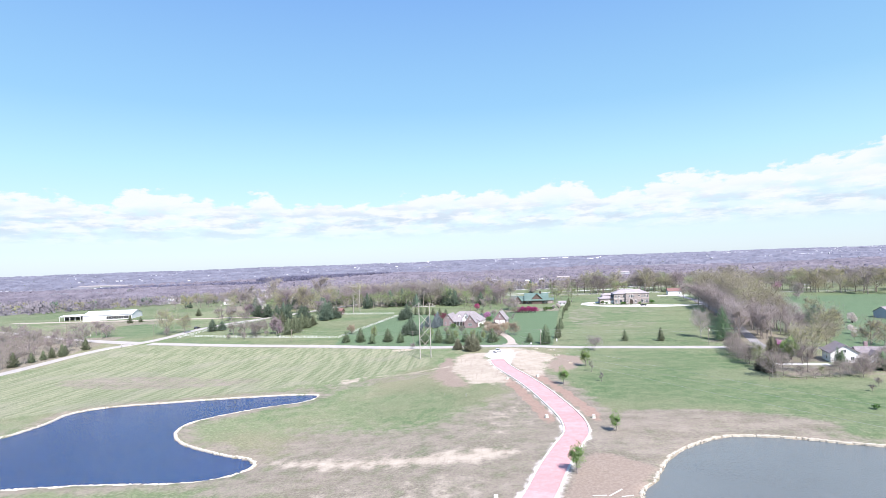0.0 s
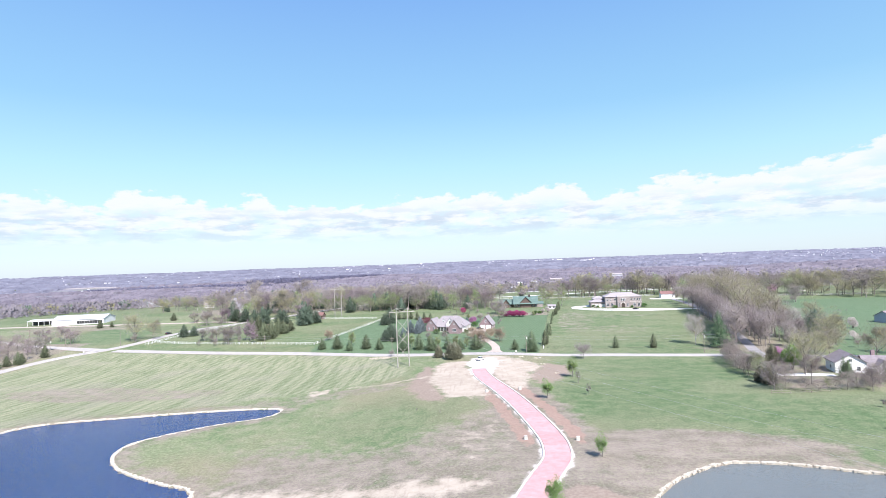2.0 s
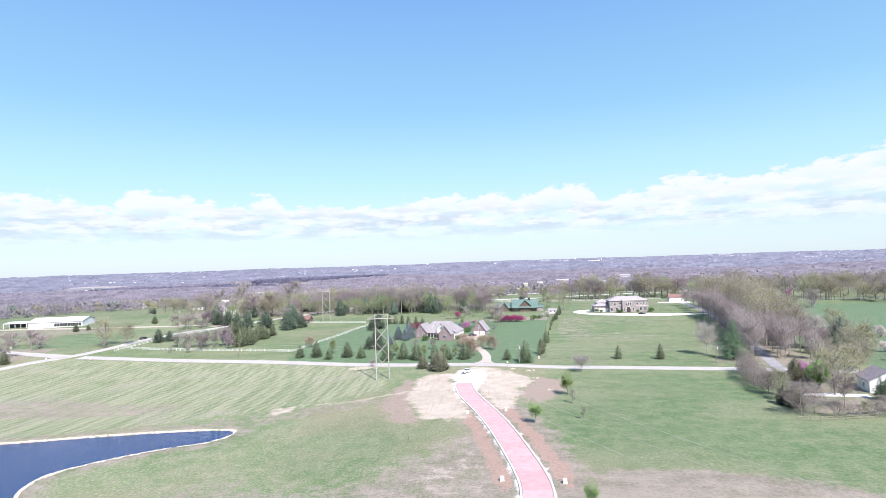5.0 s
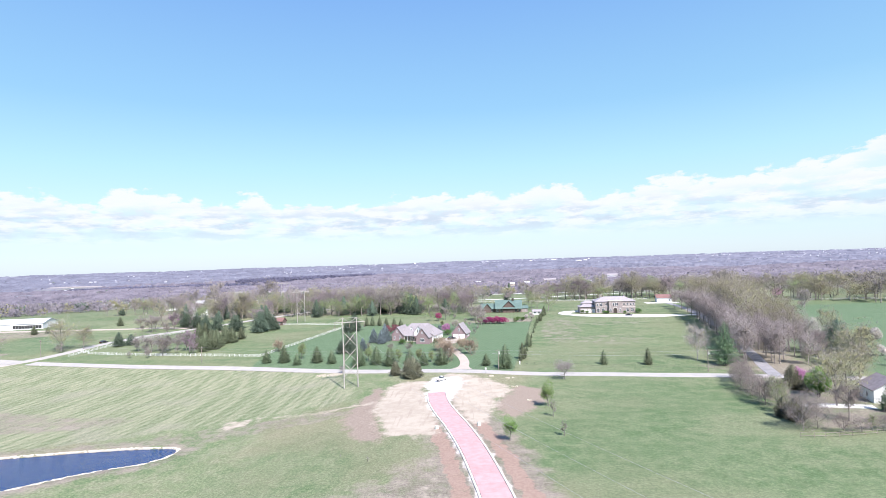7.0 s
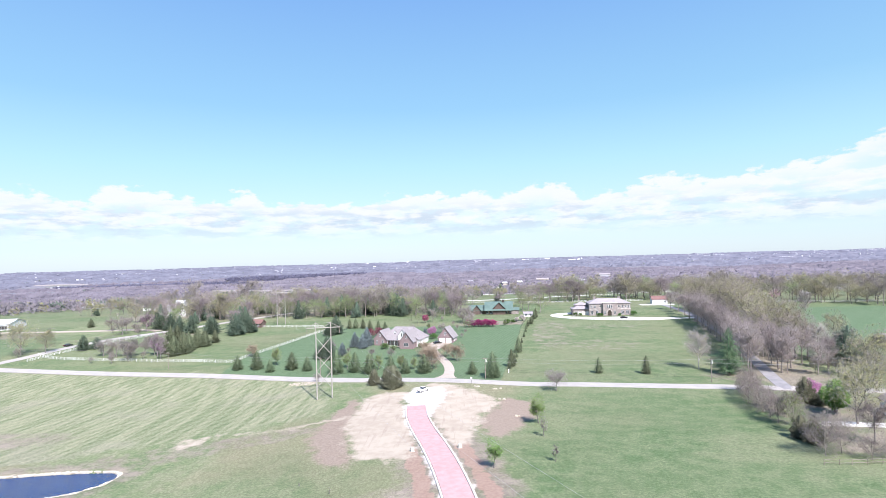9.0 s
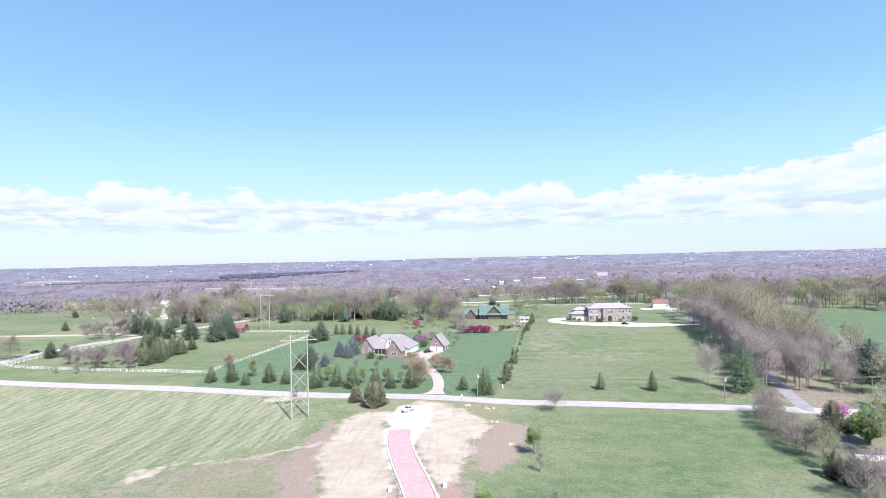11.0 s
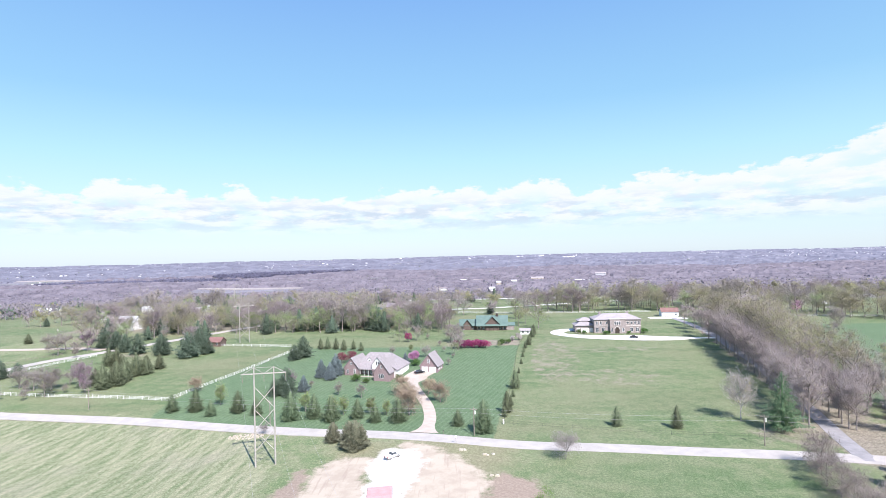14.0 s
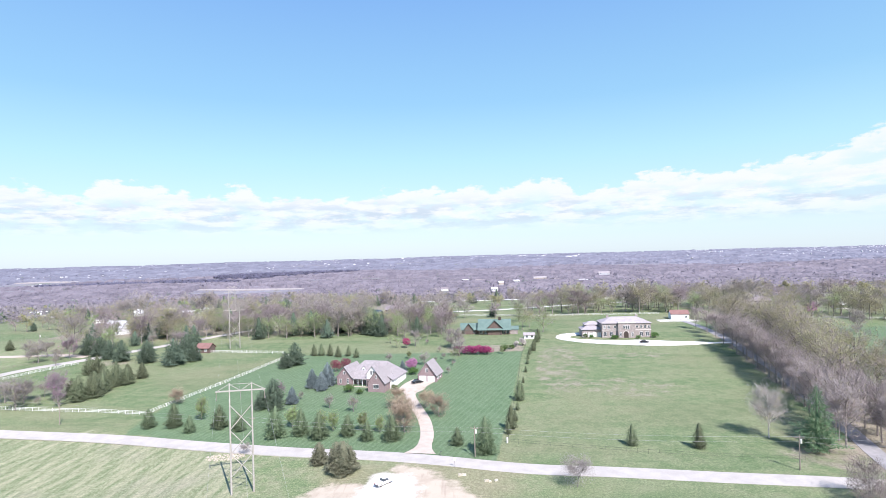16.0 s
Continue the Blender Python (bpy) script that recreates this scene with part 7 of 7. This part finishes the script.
# ---- vehicles ----
def car(x, y, turn, paint, label, pickup=False, name="car"):
    L, W = (5.2, 1.85) if pickup else (4.8, 1.85)
    c = thing(name, label, "pickup" if pickup else "car", (x, y, land(x, y) + 0.16), turn)
    if pickup:
        side = [(-L / 2, 0.45), (L / 2, 0.45), (L / 2, 0.95), (1.35, 1.08), (0.65, 1.12), (-0.75, 1.12), (-0.8, 1.1), (-L / 2, 1.1)]
        top = [(1.2, 1.08), (0.55, 1.78), (-0.55, 1.78), (-0.78, 1.08)]
    else:
        side = [(-L / 2, 0.4), (L / 2, 0.4), (L / 2, 0.75), (1.1, 0.98), (-1.7, 1.02), (-L / 2, 0.9)]
        top = [(1.15, 0.95), (0.4, 1.52), (-1.1, 1.52), (-1.85, 0.98)]
    part("body", Mesh().prism(side, -W / 2, W / 2), paint, c)
    part("cabin", Mesh().prism(top, -W / 2 + 0.12, W / 2 - 0.12), "glass", c, "dark tinted glass")
    part("cabin_roof", Mesh().prism([(top[1][0] + 0.05, top[1][1]), (top[2][0] - 0.05, top[1][1]), (top[2][0], top[1][1] + 0.06), (top[1][0], top[1][1] + 0.06)], -W / 2 + 0.1, W / 2 - 0.1), paint, c)
    if pickup:
        part("bed", Mesh().box(-L / 2 + 0.1, -W / 2 + 0.12, 1.09, -0.9, W / 2 - 0.12, 1.13), "grey_metal", c, "pale open load bed")
    for sx in (-L * 0.31, L * 0.31):
        for sy in (-1, 1):
            w = part("wheel", Mesh().tube((sx, sy * (W / 2 - 0.2), 0.36), (sx, sy * (W / 2 + 0.02), 0.36), 0.36, 0.36, 14), "rubber", c)
            part("rim", Mesh().tube((sx, sy * (W / 2 + 0.0), 0.36), (sx, sy * (W / 2 + 0.03), 0.36), 0.21, 0.19, 10), "chrome", w)
    for sy in (-0.65, 0.65):
        part("headlight", Mesh().box(L / 2 - 0.04, sy - 0.2, 0.62, L / 2 + 0.02, sy + 0.2, 0.8), "lens", c)
        part("tail_light", Mesh().box(-L / 2 - 0.02, sy - 0.15, 0.65, -L / 2 + 0.04, sy + 0.15, 0.9), "tail", c)
    part("bumper", Mesh().box(L / 2 - 0.05, -W / 2 + 0.05, 0.4, L / 2 + 0.08, W / 2 - 0.05, 0.58).box(-L / 2 - 0.08, -W / 2 + 0.05, 0.4, -L / 2 + 0.05, W / 2 - 0.05, 0.58), "dark_metal", c)
    return c


car(3.0, 432.0, 48, "car_white", "white pickup parked on white gravel", True, "pickup").scale = (0.9, 0.9, 0.9)
car(123, 603.2, -5, "car_black", "black car parked on a white forecourt")
car(3.2, 530, 30, "car_black", "dark car parked by a brick garage")
car(-213.5, 545, 75, "car_black", "dark car on a side road")


# ---- small things ----
def utility_box(x, y, turn):
    b = thing("utility_box", "pale buff utility pedestal beside a new street", "utility box", (x, y, land(x, y)), turn, "utility boxes")
    b.scale = (0.78, 0.78, 0.78)
    part("base", Mesh().box(-0.65, -0.55, -0.2, 0.65, 0.55, 0.1), "kerb", b)
    part("cabinet", Mesh().prism([(-0.55, 0.1), (0.55, 0.1), (0.55, 0.95), (0.45, 1.12), (-0.45, 1.12), (-0.55, 0.95)], -0.45, 0.45), "green_paint", b)
    part("lid", Mesh().box(-0.5, -0.5, 1.12, 0.5, 0.5, 1.18), "kerb", b)
    part("door", Mesh().box(-0.4, -0.48, 0.2, 0.4, -0.44, 0.95), "green_paint", b)


for x, y, t in ((14.3, 318, 10), (27.2, 315.5, -5), (17.0, 372.5, 20), (5.2, 371.5, 15), (12.0, 262.5, 5), (-1.5, 266, 0)):
    utility_box(x, y, t)

for x, y, w in ((22.5, 436.2, 2.6), (29.5, 432.5, 2.8), (30.5, 418.2, 3.0), (34, 399, 1.6)):
    rng = random.Random(int(x * 10))
    ob = thing("rock_pile", "small heap of pale limestone rocks on grass", "rocks", (x, y, land(x, y)), rng.uniform(-20, 20), "rock heaps")
    for k in range(7):
        cx, cy, s = rng.uniform(-w / 2, w / 2), rng.uniform(-0.4, 0.4), rng.uniform(0.25, 0.5)
        part("rock", Mesh().prism([(cx - s, -0.2), (cx + s, -0.2), (cx + s * 0.8, s * 0.7), (cx - s * 0.6, s * 0.9)], cy - s * 0.6, cy + s * 0.6), "stone", ob)

gate = thing("gate_post", "white gate post at a boundary fence", "post", (35.8, 459.6, land(35.8, 459.6)))
part("shaft", Mesh().box(-0.2, -0.2, -0.3, 0.2, 0.2, 1.4), "white_paint", gate)
part("cap", Mesh().box(-0.26, -0.26, 1.4, 0.26, 0.26, 1.5), "kerb", gate)


def letter_box(x, y, turn, label="dark letter box on a wooden post by a driveway"):
    b = thing("letter_box", label, "letter box", (x, y, land(x, y)), turn)
    part("post", Mesh().box(-0.05, -0.05, -0.3, 0.05, 0.05, 1.05), "pole_grey", b)
    part("box", Mesh().prism([(-0.12, 1.05), (0.12, 1.05), (0.12, 1.2), (0.08, 1.28), (-0.08, 1.28), (-0.12, 1.2)], -0.28, 0.28), "dark_metal", b)


letter_box(16.5, 449.6, -16)
letter_box(122, 437, -12)


def road_sign(x, y, turn, label, w=0.7, h=0.8, top=2.4):
    b = thing("road_sign", label, "road sign", (x, y, land(x, y)), turn)
    part("post", Mesh().tube((0, 0, -0.3), (0, 0, top), 0.04, 0.04, 6), "dark_metal", b)
    part("plate", Mesh().box(-w / 2, -0.05, top - h, w / 2, -0.03, top), "sign_red", b)


road_sign(20.5, 441.5, -10, "road sign on a thin post at the verge")
road_sign(-228, 482, 30, "road sign by a junction")
road_sign(-205, 485, 10, "small white marker sign at a junction", 0.4, 0.9, 1.4)


def culvert_rail(points):
    rail_fence(points, 2.5, 0.9, "white_paint", "guard_rail", "low white guard rail at a road corner", 1)


culvert_rail([(-240, 466), (-236, 472), (-231, 478)])


def riprap(cx, cy, rx, ry, n, seed):
    """Loose pale stones thrown down beside a road, too many to count."""
    rng = random.Random(seed)
    m = Mesh()
    for k in range(n):
        a, q = rng.uniform(0, 6.28), math.sqrt(rng.random())
        x, y, s = cx + rx * q * math.cos(a), cy + ry * q * math.sin(a), rng.uniform(0.10, 0.25)
        z, t = land(x, y), rng.uniform(0, 3.1)
        c, d = math.cos(t), math.sin(t)
        ring = [(-s, -s * 0.6), (s * 0.2, -s * 0.8), (s, -s * 0.2), (s * 0.7, s * 0.6), (-s * 0.5, s * 0.7)]
        v = [(x + u * c - w * d, y + u * d + w * c, z - 0.1) for u, w in ring]
        v += [(x + 0.6 * (u * c - w * d), y + 0.6 * (u * d + w * c), z + s * rng.uniform(0.5, 0.8)) for u, w in ring]
        m.add(v, [(i, (i + 1) % 5, 5 + (i + 1) % 5, 5 + i) for i in range(5)] + [(5, 6, 7, 8, 9)])
    tagged(new("riprap", m.data("riprap", "drive")), "loose pale stones beside a road", "stones", kind="stuff")


riprap(-48.5, 458.2, 6.5, 2.4, 320, 21)


def park_gazebo(x, y):
    """A small open pavilion: posts, a round pale roof and a floor."""
    g = thing("gazebo", "small white gazebo with a domed roof in a park", "gazebo", (x, y, land(x, y)))
    ring = [(math.cos(k * math.pi / 4), math.sin(k * math.pi / 4)) for k in range(8)]
    for c, q in ring:
        part("post", Mesh().tube((4.2 * c, 4.2 * q, -0.3), (4.2 * c, 4.2 * q, 3.2), 0.14, 0.12, 6), "white_paint", g)
    roof = Mesh()
    levels = ((5.2, 3.1), (5.2, 3.3), (4.0, 4.3), (2.2, 5.1), (0.15, 5.5))
    v = [(r * c, r * q, z) for r, z in levels for c, q in ring]
    roof.add(v, [(i * 8 + k, i * 8 + (k + 1) % 8, i * 8 + 8 + (k + 1) % 8, i * 8 + 8 + k) for i in range(4) for k in range(8)] + [tuple(range(8))[::-1], tuple(range(32, 40))])
    part("roof", roof, "white_metal", g)
    part("deck", Mesh().tube((0, 0, -0.4), (0, 0, 0.25), 4.8, 4.8, 8), "kerb", g)


park_gazebo(323, 742)


def board(x, y, turn, long, label):
    """A length of sawn timber left lying on bare soil."""
    b = thing("timber_board", label, "board", (x, y, land(x, y) + 0.04), turn, "boards on the soil")
    part("plank", Mesh().box(-long / 2, -0.14, 0.0, long / 2, 0.14, 0.06), "kerb", b)
    part("batten", Mesh().box(-long / 2 + 0.3, -0.2, -0.06, -long / 2 + 0.42, 0.2, 0.0), "pole", b)


for x, y, turn, long in ((21.7, 266.5, 45, 4.4), (18.4, 265.3, 6, 2.8), (23.6, 265.0, 12, 2.4)):
    board(x, y, turn, long, "pale timber board lying on bare brown soil")
